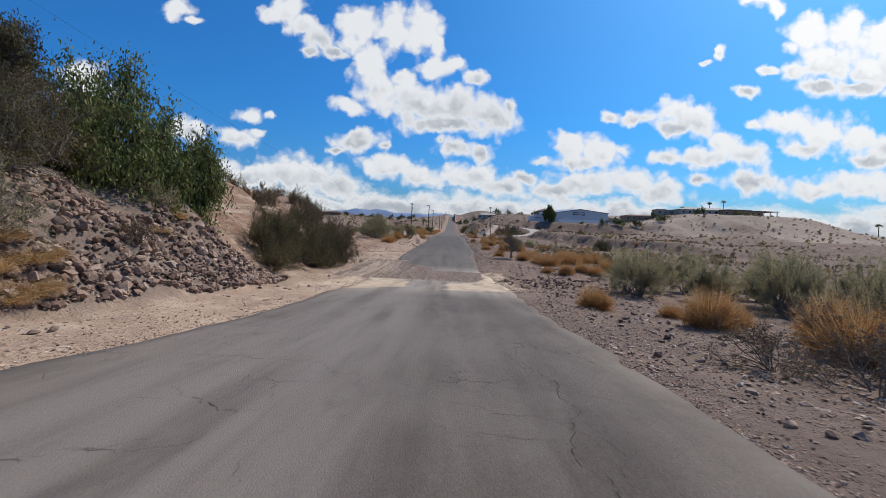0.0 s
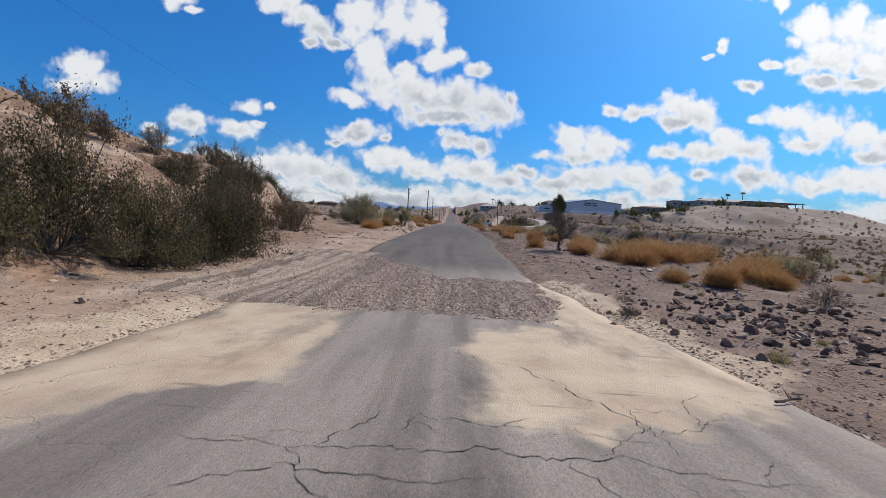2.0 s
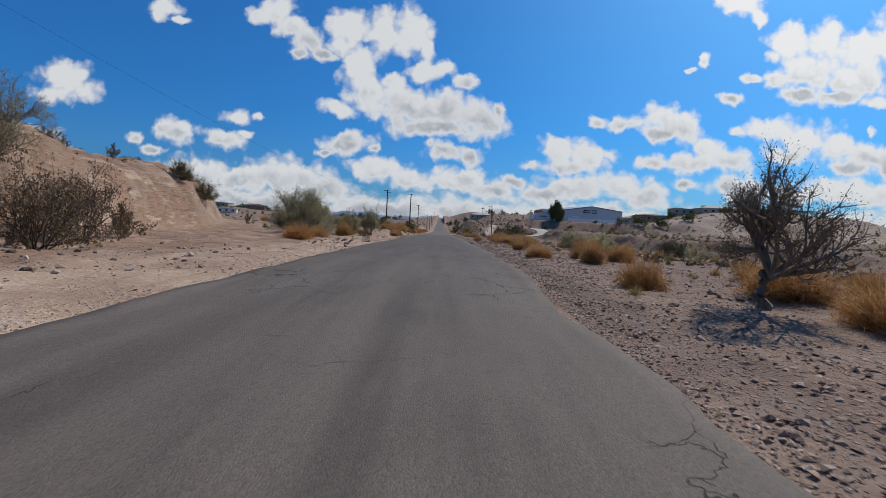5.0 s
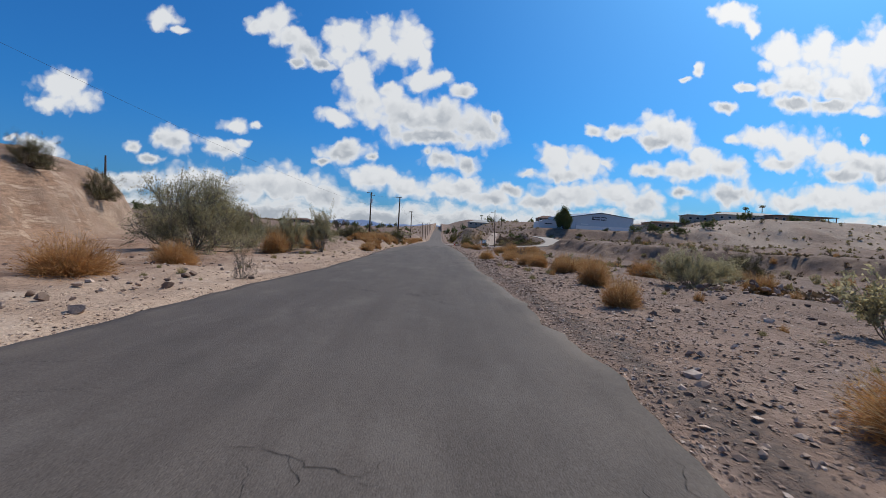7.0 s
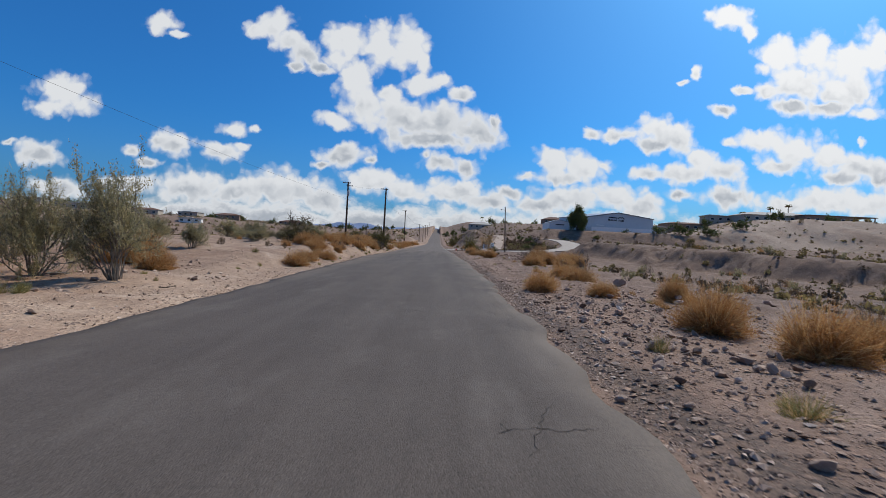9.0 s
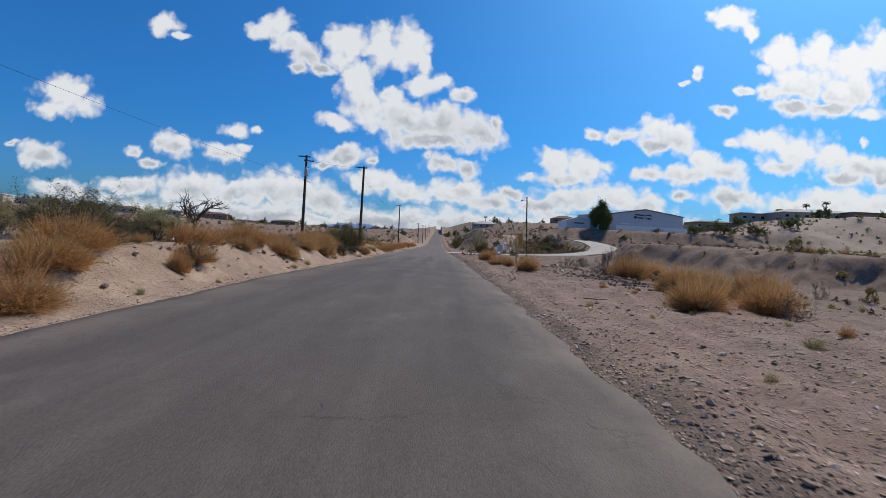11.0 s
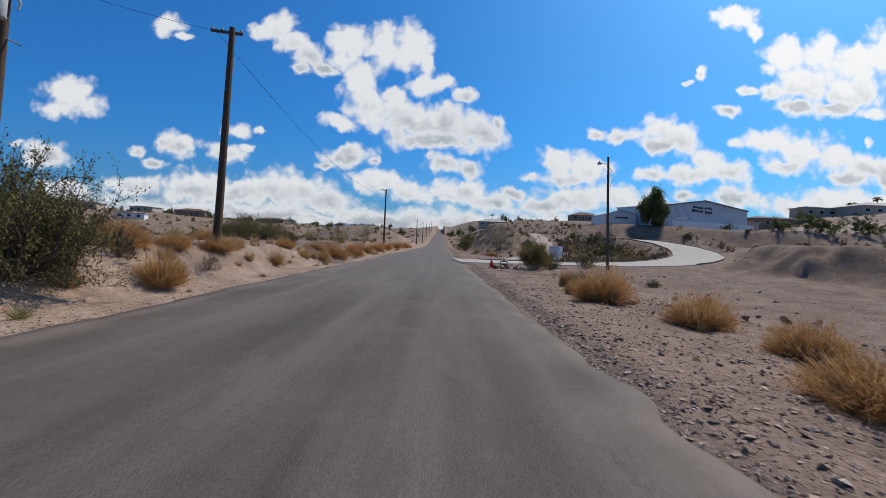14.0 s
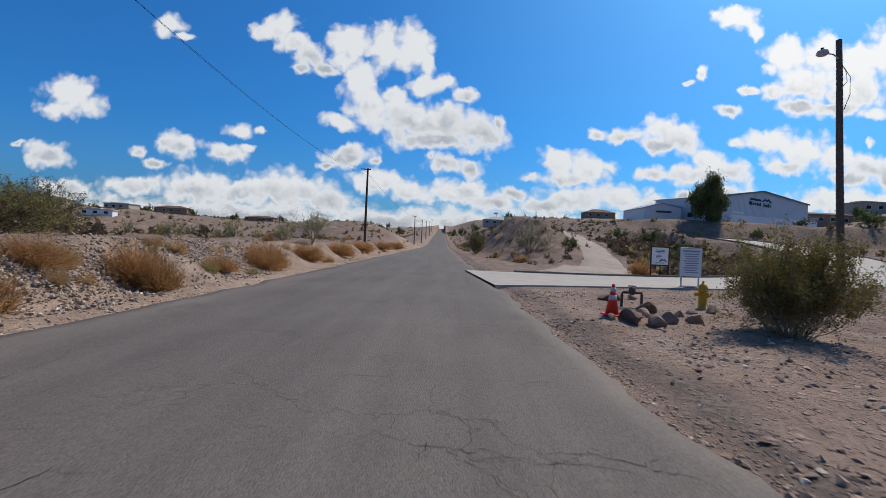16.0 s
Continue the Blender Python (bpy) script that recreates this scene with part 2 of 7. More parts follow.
def drive_near(x, y):
    """Distance to the driveway's middle line, and its height there."""
    best, level = np.full(np.shape(x), 1e9), np.zeros(np.shape(x))
    for (x0, y0), (x1, y1), z0, z1 in zip(DRIVE, DRIVE[1:], DRIVE_Z, DRIVE_Z[1:]):
        f = np.clip(((x - x0) * (x1 - x0) + (y - y0) * (y1 - y0)) / ((x1 - x0) ** 2 + (y1 - y0) ** 2), 0, 1)
        d = np.hypot(x - x0 - f * (x1 - x0), y - y0 - f * (y1 - y0))
        level = np.where(d < best, z0 + f * (z1 - z0), level)
        best = np.minimum(best, d)
    return best, level


def height(x, y):
    x, y = np.asarray(x, float), np.asarray(y, float)
    zr = road_mean(y)
    off = np.maximum(np.maximum(x - edge_right(y), edge_left(y) - x), 0)
    near = np.exp(-off / 60)
    z = zr * near + (1 - near) * np.interp(y, [0, 300, 430, 830, 1200], [0, 0, 1.5, 7, 7])
    # rough shoulders
    z = z + fbm(x, y, 5.0, 4, 3) * 0.34 * step(0.8, 6, off) + fbm(x, y, 0.9, 3, 8) * 0.15 * step(0.1, 1.5, off)
    z = z + fbm(x, y, 38, 4, 21) * 2.2 * step(25, 90, off)
    # wheel ruts beside the road
    z = z + 0.045 * np.sin(x * 5.2 - y * 0.55 + fbm(x, y, 9, 2, 12) * 3) * step(0.4, 1.2, x - ROAD_RIGHT) * (1 - step(4.5, 7, x - ROAD_RIGHT)) * step(104, 114, y) * (1 - step(138, 150, y))
    # cut hill on the left
    toe = np.interp(y, [-60, 0, 35, 52, 70, 92, 122, 150], [-9, -8.8, -9.5, -13, -19, -25, -38, -60])
    top = np.interp(y, [-60, 0, 42, 60, 84, 111, 131, 150], [-20, -19, -19.5, -24, -32, -43, -50, -72])
    up = np.clip((toe + fbm(x, y, 6, 3, 5) * 1.6 - x) / (toe - top), 0, 1.6)
    crest = np.interp(y, [-60, 10, 60, 84, 111, 131, 146, 160], [7.4, 7.0, 6.0, 6.3, 8.4, 7.4, 3.0, 0])
    steep = np.interp(y, [34, 44], [0.2, 0.42])
    lift = np.where(up < 1, step(0, 0.4, up) * steep + up * (1 - steep), 1 + 0.05 * (up - 1))
    z = z + crest * lift * (1 - 0.35 * step(60, 140, -x)) + (fbm(x, y, 3.2, 5, 40) * 0.9 - np.abs(fbm(x * 0.5, y, 3.5, 4, 44)) * 1.3) * step(0.05, 0.3, up) * (1 - 0.7 * step(0.9, 1.2, up))
    z = z + 1.1 * step(0.10, 0.16, up + 0.06 * fbm(x, y, 2.5, 3, 47)) * step(50, 66, y) * (1 - step(112, 126, y)) * (1 - step(0.5, 1.0, up))
    # bank along the left verge further on, with lower ground behind it
    z = z + 1.15 * step(6.7, 9.2, -x + fbm(x, y, 4, 2, 61)) * step(95, 125, y) * (1 - step(230, 330, y))
    z = z - 1.9 * step(15, 40, -x) * step(125, 165, y) * (1 - step(260, 330, y))
    # plateau far on the left
    s = (x + 190) * -0.82 + (y - 350) * 0.574
    z = z + np.interp(x, [-230, -150, -80], [13, 9, 6]) * step(-75, 0, s + fbm(x, y, 60, 3, 33) * 22 + np.abs(fbm(x, y, 16, 3, 36)) * 30 - 6)
    # mound beside the road
    z = z + 5.2 * np.exp(-(((x + 25) / 15) ** 2 + ((y - 268) / 20) ** 2) ** 1.6)
    # low ground on the right, then the bluff
    z = z - 1.3 * step(9, 30, x) * (1 - step(140, 185, y)) * step(25, 60, y)
    rim = np.interp(x, [14, 34, 46, 95, 118, 140, 199, 213, 240, 420], [0, 5.6, 7.8, 8.8, 12, 16.5, 16.5, 10.5, 8, 8])
    foot = np.interp(x, [40, 50, 80, 95, 130, 260], [212, 224, 222, 216, 200, 192]) + fbm(x, y, 25, 3, 50) * 6
    edge = np.interp(x, [40, 60, 80, 95, 130, 205, 260], [252, 248, 242, 240, 256, 260, 256])
    climb = step(0, 1, (y - foot) / (edge - foot))
    z = z + rim * climb
    z = z + 1.7 * step(262, 277, y) * step(120, 150, x) * (1 - step(199, 212, x))
    # gullies washed into the slopes
    gully = np.abs(fbm(x * 1.0, y * 0.25, 10.0, 3, 55)) * 3.6 + np.abs(fbm(x, y * 0.3, 4.5, 2, 58)) * 1.5
    z = z - gully * np.minimum(1, rim / 6) * step(0.02, 0.3, climb) * (1 - 0.9 * step(0.85, 1.0, climb))
    # terrace with a washed bank below the bluff
    brink = np.interp(y, [95, 130, 143, 167, 179, 186, 195, 204, 215], [66, 48, 41, 33.5, 27.5, 28, 35, 39, 42])
    shelf = step(0, 5.5, x - brink + fbm(x, y, 7, 3, 90) * 3.0 + np.abs(fbm(x, y, 2.6, 2, 92)) * 2.4 - 1.0) * step(95, 128, y) * (1 - step(206, 236, y))
    z = z + 2.9 * shelf
    # hill on the right of the road ahead
    z = z + 7.0 * step(205, 400, y + fbm(x, y, 30, 3, 70) * 9) * step(3.5, 45, x) * (1 - step(40, 60, x) * (1 - step(290, 360, y))) * (1 - step(90, 130, x))
    # slope that the dirt track climbs, up to the driveway's bend
    climbs = np.interp(y, [199, 205, 215, 230, 250, 280, 330], [-0.4, 0.4, 1.8, 3.5, 4.9, 5.6, 5.8]) + fbm(x, y, 7, 3, 77) * 0.4
    z = np.maximum(z, z + (climbs - z) * step(5, 13, x) * (1 - step(38, 52, x)) * step(196, 206, y) * (1 - step(290, 330, y)))
    # eroded knoll beside the dirt track
    knoll = np.exp(-(((x - 11.8) / 5.2) ** 2 + ((y - 226) / 17) ** 2) ** 1.6)
    z = z + knoll * (2.6 + 2.0 * fbm(x, y, 5.0, 5, 73) - 1.4 * np.abs(fbm(x, y, 3.0, 3, 74)))
    # far ground
    r = np.hypot(x, y - 150)
    z = z + fbm(x, y, 240, 4, 80) * 5 * step(350, 1100, r) * step(30, 120, off)
    # driveway and building pad
    d, level = drive_near(x, y)
    z = z + (level - z) * (1 - step(3.2, 7.5, d)) * step(2.6, 4.5, x)
    z = z + 1.0 * np.exp(-((d - 4.4) / 0.8) ** 2) * step(206, 213, y) * (1 - step(236, 244, y)) * (1 - step(31.5, 33, x))
    pad = step(-8, 0, np.minimum(np.minimum(x - 44, 99 - x), np.minimum(y - np.interp(x, [54, 60, 95], [250, 251, 270]), 302 - y)))
    z = z + (8.3 + np.clip((x - 57) / 36, 0, 1) - z) * pad
    bed = 1 - step(0.0, 0.7, off)
    return z * (1 - bed) + (road_mean(y) - 0.10) * bed - 0.02
# terrain ends


def mesh_object(name, verts, faces, material=None, smooth=False):
    me = bpy.data.meshes.new(name)
    me.from_pydata(verts, [], faces)
    if material:
        me.materials.append(material)
    if smooth:
        me.polygons.foreach_set("use_smooth", [True] * len(me.polygons))
    me.update()
    return new(name, me)


def grid_mesh(name, xs, ys, zs, material, smooth=True):
    """A sheet over the lines xs and ys; zs has the shape (len(ys), len(xs))."""
    nx, ny = len(xs), len(ys)
    gx, gy = np.meshgrid(xs, ys) if np.ndim(xs) == 1 else (xs, ys)
    co = np.stack([gx, gy, zs], -1).reshape(-1, 3)
    i = (np.arange(ny - 1)[:, None] * nx + np.arange(nx - 1)[None, :]).ravel()
    quads = np.stack([i, i + 1, i + nx + 1, i + nx], 1)
    me = bpy.data.meshes.new(name)
    me.vertices.add(len(co))
    me.vertices.foreach_set("co", co.ravel())
    me.loops.add(quads.size)
    me.loops.foreach_set("vertex_index", quads.ravel().astype(np.int32))
    me.polygons.add(len(quads))
    me.polygons.foreach_set("loop_start", np.arange(0, quads.size, 4, dtype=np.int32))
    me.polygons.foreach_set("use_smooth", np.full(len(quads), smooth))
    me.update(calc_edges=True)
    me.materials.append(material)
    return new(name, me)


def spread(first, last, fine, growth, limit):
    """Even lines from first to last, then ever wider ones out to the limit on both sides."""
    mid = list(np.arange(first, last, fine))
    hi, lo, s = [mid[-1]], [mid[0]], fine
    while hi[-1] < limit[1]:
        s *= growth
        hi.append(hi[-1] + s)
    s = fine
    while lo[-1] > limit[0]:
        s *= growth
        lo.append(lo[-1] - s)
    return np.array(lo[:0:-1] + mid + hi[1:])


# ---- materials ----
def material(name, build, rough=0.9):
    m = bpy.data.materials.new(name)
    m.use_nodes = True
    k = Nodes(m.node_tree)
    col, bump, more = build(k)
    shader = k.add("ShaderNodeBsdfPrincipled", {"Base Color": col, "Roughness": rough, "Specular IOR Level": 0.25, **more})
    if bump is not None:
        value, dist, strength = bump
        b = k.add("ShaderNodeBump", {"Height": value, "Distance": dist, "Strength": strength})
        m.node_tree.links.new(b.outputs[0], shader.inputs["Normal"])
    k.add("ShaderNodeOutputMaterial", {0: shader.outputs[0]})
    return m


def place_of(k):
    return k.add("ShaderNodeNewGeometry").outputs["Position"]


def pebbles(k, p, scale, share, dark, light):
    """Loose stones seen in the dirt: how much they cover, their colour, and their bulge."""
    v = k.add("ShaderNodeTexVoronoi", {"Vector": p, "Scale": scale, "Randomness": 1.0}).outputs
    one = k.add("ShaderNodeSeparateColor", {0: v["Color"]}).outputs
    size = k.range(one[0], 1.0 - share, 1.0, 0.0, 0.52, "LINEAR")
    mask = k.range(k.math("SUBTRACT", size, v["Distance"]), 0.0, 0.10)
    bulge = k.math("MAXIMUM", k.math("SUBTRACT", size, v["Distance"]), 0.0)
    return mask, k.mix(one[1], dark, light), bulge


def m_ground(k):
    p = place_of(k)
    x, y, z = k.add("ShaderNodeSeparateXYZ", {0: p}).outputs
    big = k.noise(p, 0.11, 5.0, 0.6)[0]
    mid = k.noise(p, 0.8, 6.0, 0.65)[0]
    fine = k.noise(p, 9.0, 7.0, 0.72)[0]
    sand = k.ramp(mid, [(0.25, (0.31, 0.212, 0.148)), (0.5, (0.425, 0.302, 0.213)), (0.75, (0.52, 0.39, 0.285))])
    grey = k.ramp(mid, [(0.25, (0.150, 0.099, 0.073)), (0.5, (0.222, 0.150, 0.113)), (0.75, (0.31, 0.218, 0.166))])
    brown = k.ramp(mid, [(0.25, (0.108, 0.072, 0.053)), (0.5, (0.172, 0.118, 0.088)), (0.75, (0.26, 0.187, 0.142))])
    right = k.range(k.math("ADD", x, k.math("MULTIPLY_ADD", big, 7.0, -3.5)), -2.0, 3.0)
    col = k.mix(k.math("MULTIPLY", right, 0.95), sand, grey)
    col = k.mix(k.math("MULTIPLY", k.math("MULTIPLY", k.range(y, 92.0, 118.0), k.range(x, 0.0, -2.0)), k.range(k.noise(p, 0.6, 5.0, 0.65)[0], 0.3, 0.65, 0.2, 0.6)), col, brown)
    # darker dirt away from the road, brown scrub land further on
    far_left = k.math("MULTIPLY", k.range(k.math("MULTIPLY_ADD", big, 10.0, x), -1.5, -8.0), k.range(y, 112.0, 170.0))
    col = k.mix(k.math("MULTIPLY", far_left, 0.85), col, brown)
    slope = k.math("MULTIPLY", k.range(k.math("MULTIPLY_ADD", big, 5.0, x), -5.5, -9.0), k.range(y, 118.0, 100.0))
    col = k.mix(k.math("MULTIPLY", slope, k.range(k.noise(p, 0.5, 5.0, 0.65)[0], 0.3, 0.65, 0.5, 0.95)), col, (0.255, 0.178, 0.13))
    layer = k.noise(k.vec("MULTIPLY", p, (0.22, 0.22, 1.5)), 1.0, 6.0, 0.66)[0]
    layers = k.ramp(layer, [(0.36, (0.15, 0.088, 0.056)), (0.45, (0.34, 0.215, 0.142)), (0.52, (0.21, 0.122, 0.078)), (0.62, (0.46, 0.335, 0.24))])
    col = k.mix(k.math("MULTIPLY", slope, k.range(k.noise(p, 0.35, 4.0, 0.6)[0], 0.34, 0.54, 0.3, 0.9)), col, layers)
    bank = k.math("MULTIPLY", k.range(k.math("MULTIPLY_ADD", mid, 1.6, x), -7.8, -9.2), k.range(k.math("MULTIPLY_ADD", big, 8.0, y), 37.0, 32.0))
    col = k.mix(k.math("MULTIPLY", bank, 0.8), col, (0.16, 0.12, 0.10))
    flat = k.math("MULTIPLY", k.range(k.math("MULTIPLY_ADD", big, 14.0, x), 13.0, 24.0), k.range(y, 205.0, 185.0))
    col = k.mix(k.math("MULTIPLY", flat, 0.85), col, brown)
    hills = k.math("MULTIPLY", k.range(k.math("MULTIPLY_ADD", big, 6.0, x), 6.0, 11.0), k.range(y, 198.0, 212.0))
    col = k.mix(k.math("MULTIPLY", hills, 0.85), col, brown)
    pale = k.math("MULTIPLY", k.math("MULTIPLY", k.range(x, 85.0, 115.0), k.range(y, 185.0, 205.0)), k.range(k.noise(p, 0.03, 4.0)[0], 0.30, 0.5))
    col = k.mix(k.math("MULTIPLY", pale, 0.7), col, (0.40, 0.32, 0.25))
    rust = k.noise(p, 0.22, 5.0, 0.62)[0]
    col = k.mix(k.range(rust, 0.50, 0.68, 0.0, 0.5), col, (0.27, 0.175, 0.125))
    col = k.mix(k.range(k.noise(p, 0.37, 5.0, 0.6)[0], 0.55, 0.72, 0.0, 0.35), col, k.mix(right, (0.56, 0.46, 0.37), (0.34, 0.275, 0.23)))
    # wheel streaks along the verge
    line = k.noise(k.vec("MULTIPLY", p, (1.0, 0.05, 1.0)), 1.9, 4.0, 0.6)[0]
    verge = k.math("MULTIPLY", k.range(k.math("ABSOLUTE", k.math("ADD", x, 1.45)), 9.5, 5.5), k.range(line, 0.48, 0.66))
    col = k.mix(k.math("MULTIPLY", verge, 0.35), col, (0.30, 0.215, 0.16))
    tone = k.ramp(fine, [(0.28, (0.66, 0.65, 0.64)), (0.52, (1.0, 1.0, 1.0)), (0.75, (1.25, 1.24, 1.22))])
    col = k.mix(0.9, col, tone, "MULTIPLY")
    stony = k.range(k.noise(p, 0.45, 4.0, 0.6)[0], 0.28, 0.56)
    share = k.math("MULTIPLY", k.math("MULTIPLY_ADD", right, 0.45, 0.5), stony)
    bent = k.vec("ADD", p, k.vec("MULTIPLY", k.noise(p, 14.0, 2.0)[1], (0.05, 0.05, 0.05)))
    h = k.math("MULTIPLY", fine, 0.5)
    for scale, amount, deep in ((6.0, 0.4, 1.2), (14.0, 0.8, 1.2), (32.0, 1.0, 0.9)):
        mask, tint, bulge = pebbles(k, bent, scale, 0.85, (0.36, 0.32, 0.30), (2.0, 1.97, 1.95))
        col = k.mix(k.math("MULTIPLY", mask, k.math("MULTIPLY", share, amount)), col, k.mix(1.0, col, tint, "MULTIPLY"))
        h = k.math("MULTIPLY_ADD", k.math("MULTIPLY", bulge, share), deep * 2.4, h)
    dark_grit = k.math("MULTIPLY", right, k.range(y, 34.0, 20.0))
    col = k.mix(k.math("MULTIPLY", dark_grit, 0.5), col, (0.115, 0.085, 0.068))
    # crumbled asphalt along the broken edge, and the film of washed sand
    crumb = k.math("MULTIPLY", k.range(k.math("ABSOLUTE", k.math("ADD", x, k.math("MULTIPLY_ADD", k.noise(p, 0.5, 4.0)[0], -1.4, -2.35))), 0.55, 0.1), k.range(fine, 0.36, 0.58))
    crumb = k.math("MULTIPLY", crumb, k.range(y, 48.0, 60.0))
    col = k.mix(k.math("MULTIPLY", crumb, 0.75), col, (0.065, 0.056, 0.05))
    film, film_col = sand_film(k, p, x, y)
    col = k.mix(k.math("MULTIPLY", film, k.range(k.math("MULTIPLY_ADD", fine, -1.6, x), 3.9, 2.9)), col, film_col)
    lumps = k.noise(p, 2.2, 5.0, 0.6)[0]
    h = k.math("MULTIPLY_ADD", lumps, 0.7, h)
    return col, (h, 0.06, 1.0), {}


def sand_film(k, p, x, y):
    """Fine pale sand washed over road and verge: where it lies, and its colour."""
    def within(v, a, b, c, d):
        return k.math("MULTIPLY", k.range(v, a, b), k.range(v, d, c))
    ragged = k.noise(k.vec("MULTIPLY", p, (1.0, 0.55, 1.0)), 1.5, 8.0, 0.68)[0]
    drift = k.add("ShaderNodeSeparateColor", {0: k.noise(p, 0.55, 4.0, 0.6)[1]}).outputs
    x, y = k.math("ADD", x, k.math("MULTIPLY_ADD", drift[0], 2.6, -1.3)), k.math("ADD", y, k.math("MULTIPLY_ADD", drift[1], 3.0, -1.5))
    lower = k.math("SUBTRACT", y, k.math("MULTIPLY", k.math("MAXIMUM", k.math("SUBTRACT", x, 0.6), 0.0), 0.75))
    one = k.math("MULTIPLY", within(x, -1.5, 0.2, 3.3, 4.6), k.math("MULTIPLY", k.range(lower, 30.4, 31.8), k.range(y, 36.8, 35.0)))
    two = k.math("MULTIPLY", within(x, 0.9, 1.9, 3.2, 4.6), within(y, 33.0, 35.0, 42.0, 45.5))
    slant = k.math("SUBTRACT", x, k.math("MINIMUM", k.math("MULTIPLY_ADD", y, 1.4, -45.1), 0.0))
    three = k.math("MULTIPLY", k.math("MULTIPLY", k.range(slant, -2.0, -3.4), k.range(x, -8.0, -6.2)), within(y, 29.6, 31.4, 36.0, 38.2))
    lies = k.math("MAXIMUM", k.math("MAXIMUM", one, two), three)
    rut = k.range(k.math("ABSOLUTE", k.math("ADD", x, k.math("MULTIPLY_ADD", y, 0.12, -5.45))), 0.16, 0.03, 0.0, 0.35)
    amount = k.math("ADD", k.math("MULTIPLY", lies, 1.9), k.math("MULTIPLY_ADD", ragged, 1.7, -1.72))
    film = k.math("MULTIPLY", k.range(k.math("SUBTRACT", amount, rut), -0.15, 0.8, 0.0, 0.94), k.range(lies, 0.0, 0.15))
    tint = k.ramp(k.noise(p, 1.1, 6.0, 0.6)[0], [(0.3, (0.43, 0.31, 0.212)), (0.5, (0.53, 0.405, 0.282)), (0.7, (0.61, 0.48, 0.345))])
    return film, tint


def m_asphalt(k):
    p = place_of(k)
    x, y, z = k.add("ShaderNodeSeparateXYZ", {0: p}).outputs
    long_way = k.vec("MULTIPLY", p, (1.0, 0.05, 1.0))
    streak = k.noise(long_way, 1.1, 4.0, 0.6)[0]
    blot = k.noise(p, 0.35, 5.0, 0.6)[0]
    fine = k.noise(p, 60.0, 3.0, 0.7)[0]
    chips = k.add("ShaderNodeTexVoronoi", {"Vector": p, "Scale": 65.0}).outputs
    base = k.ramp(streak, [(0.28, (0.070, 0.054, 0.044)), (0.5, (0.104, 0.083, 0.069)), (0.72, (0.146, 0.119, 0.099))])
    base = k.mix(k.range(blot, 0.42, 0.70, 0.0, 0.45), base, (0.15, 0.125, 0.106))
    newer = k.math("MULTIPLY", k.range(y, 43.5, 47.0), k.range(y, 152.0, 132.0))
    base = k.mix(k.math("MULTIPLY", newer, 0.5), base, (0.072, 0.061, 0.053))
    base = k.mix(k.range(y, 150.0, 162.0, 0.0, 0.4), base, (0.158, 0.136, 0.118))
    early = k.math("MULTIPLY", k.range(y, 47.0, 42.0, 0.18, 1.0), k.range(y, 27.0, 31.5, 0.0, 1.0))
    early = k.math("MULTIPLY", early, k.range(y, 75.0, 55.0))
    base = k.mix(k.math("MULTIPLY", early, k.range(streak, 0.3, 0.6, 0.35, 0.85)), base, (0.34, 0.285, 0.235))
    tone = k.ramp(chips[1], [(0.0, (0.62, 0.62, 0.62)), (1.0, (1.38, 1.38, 1.38))])
    base = k.mix(0.75, base, tone, "MULTIPLY")
    bend = k.vec("ADD", p, k.vec("MULTIPLY", k.noise(p, 1.1, 4.0, 0.6)[1], (1.6, 1.6, 0.0)))
    cell = k.add("ShaderNodeTexVoronoi", {"Vector": k.vec("MULTIPLY", bend, (0.55, 0.42, 0.0)), "Scale": 1.0}, feature="DISTANCE_TO_EDGE").outputs[0]
    few = k.math("MULTIPLY", k.range(k.noise(p, 0.16, 3.0, 0.5)[0], 0.50, 0.62), k.range(y, 100.0, 60.0, 0.35, 1.0))
    crack = k.math("MULTIPLY", k.range(cell, 0.0075, 0.002), few)
    base = k.mix(crack, base, (0.018, 0.016, 0.014))
    # sand dust: along the edges, and where the wash crosses
    dust = k.math("MULTIPLY", k.range(k.math("ABSOLUTE", k.math("ADD", x, 1.45)), 2.7, 4.3), k.range(blot, 0.3, 0.6))
    base = k.mix(k.math("MULTIPLY", dust, 0.30), base, (0.27, 0.215, 0.165))
    film, film_col = sand_film(k, p, x, y)
    base = k.mix(film, base, film_col)
    left_dust = k.math("MULTIPLY", k.range(x, 0.5, -2.5), k.range(y, 33.0, 26.0))
    base = k.mix(k.math("MULTIPLY", left_dust, k.range(streak, 0.3, 0.6, 0.25, 0.6)), base, (0.245, 0.21, 0.18))
    # short cross marks and worn patches
    cross = k.noise(k.vec("MULTIPLY", p, (0.5, 4.5, 1.0)), 1.3, 4.0, 0.62)[0]
    base = k.mix(k.range(cross, 0.66, 0.74, 0.0, 0.45), base, (0.045, 0.038, 0.033))
    patch = k.noise(k.vec("MULTIPLY", p, (0.9, 0.4, 1.0)), 0.9, 6.0, 0.65)[0]
    base = k.mix(k.range(patch, 0.52, 0.72, 0.0, 0.4), base, (0.165, 0.142, 0.122))
    base = k.mix(k.range(patch, 0.46, 0.30, 0.0, 0.4), base, (0.062, 0.053, 0.046))
    h = k.math("SUBTRACT", k.math("MULTIPLY_ADD", chips[0], -0.6, k.math("MULTIPLY", fine, 0.6)), k.math("MULTIPLY", crack, 2.0))
    return base, (h, 0.012, 0.7), {}


GROUND = material("desert ground", m_ground, 0.95)
ASPHALT = material("worn asphalt", m_asphalt, 0.82)

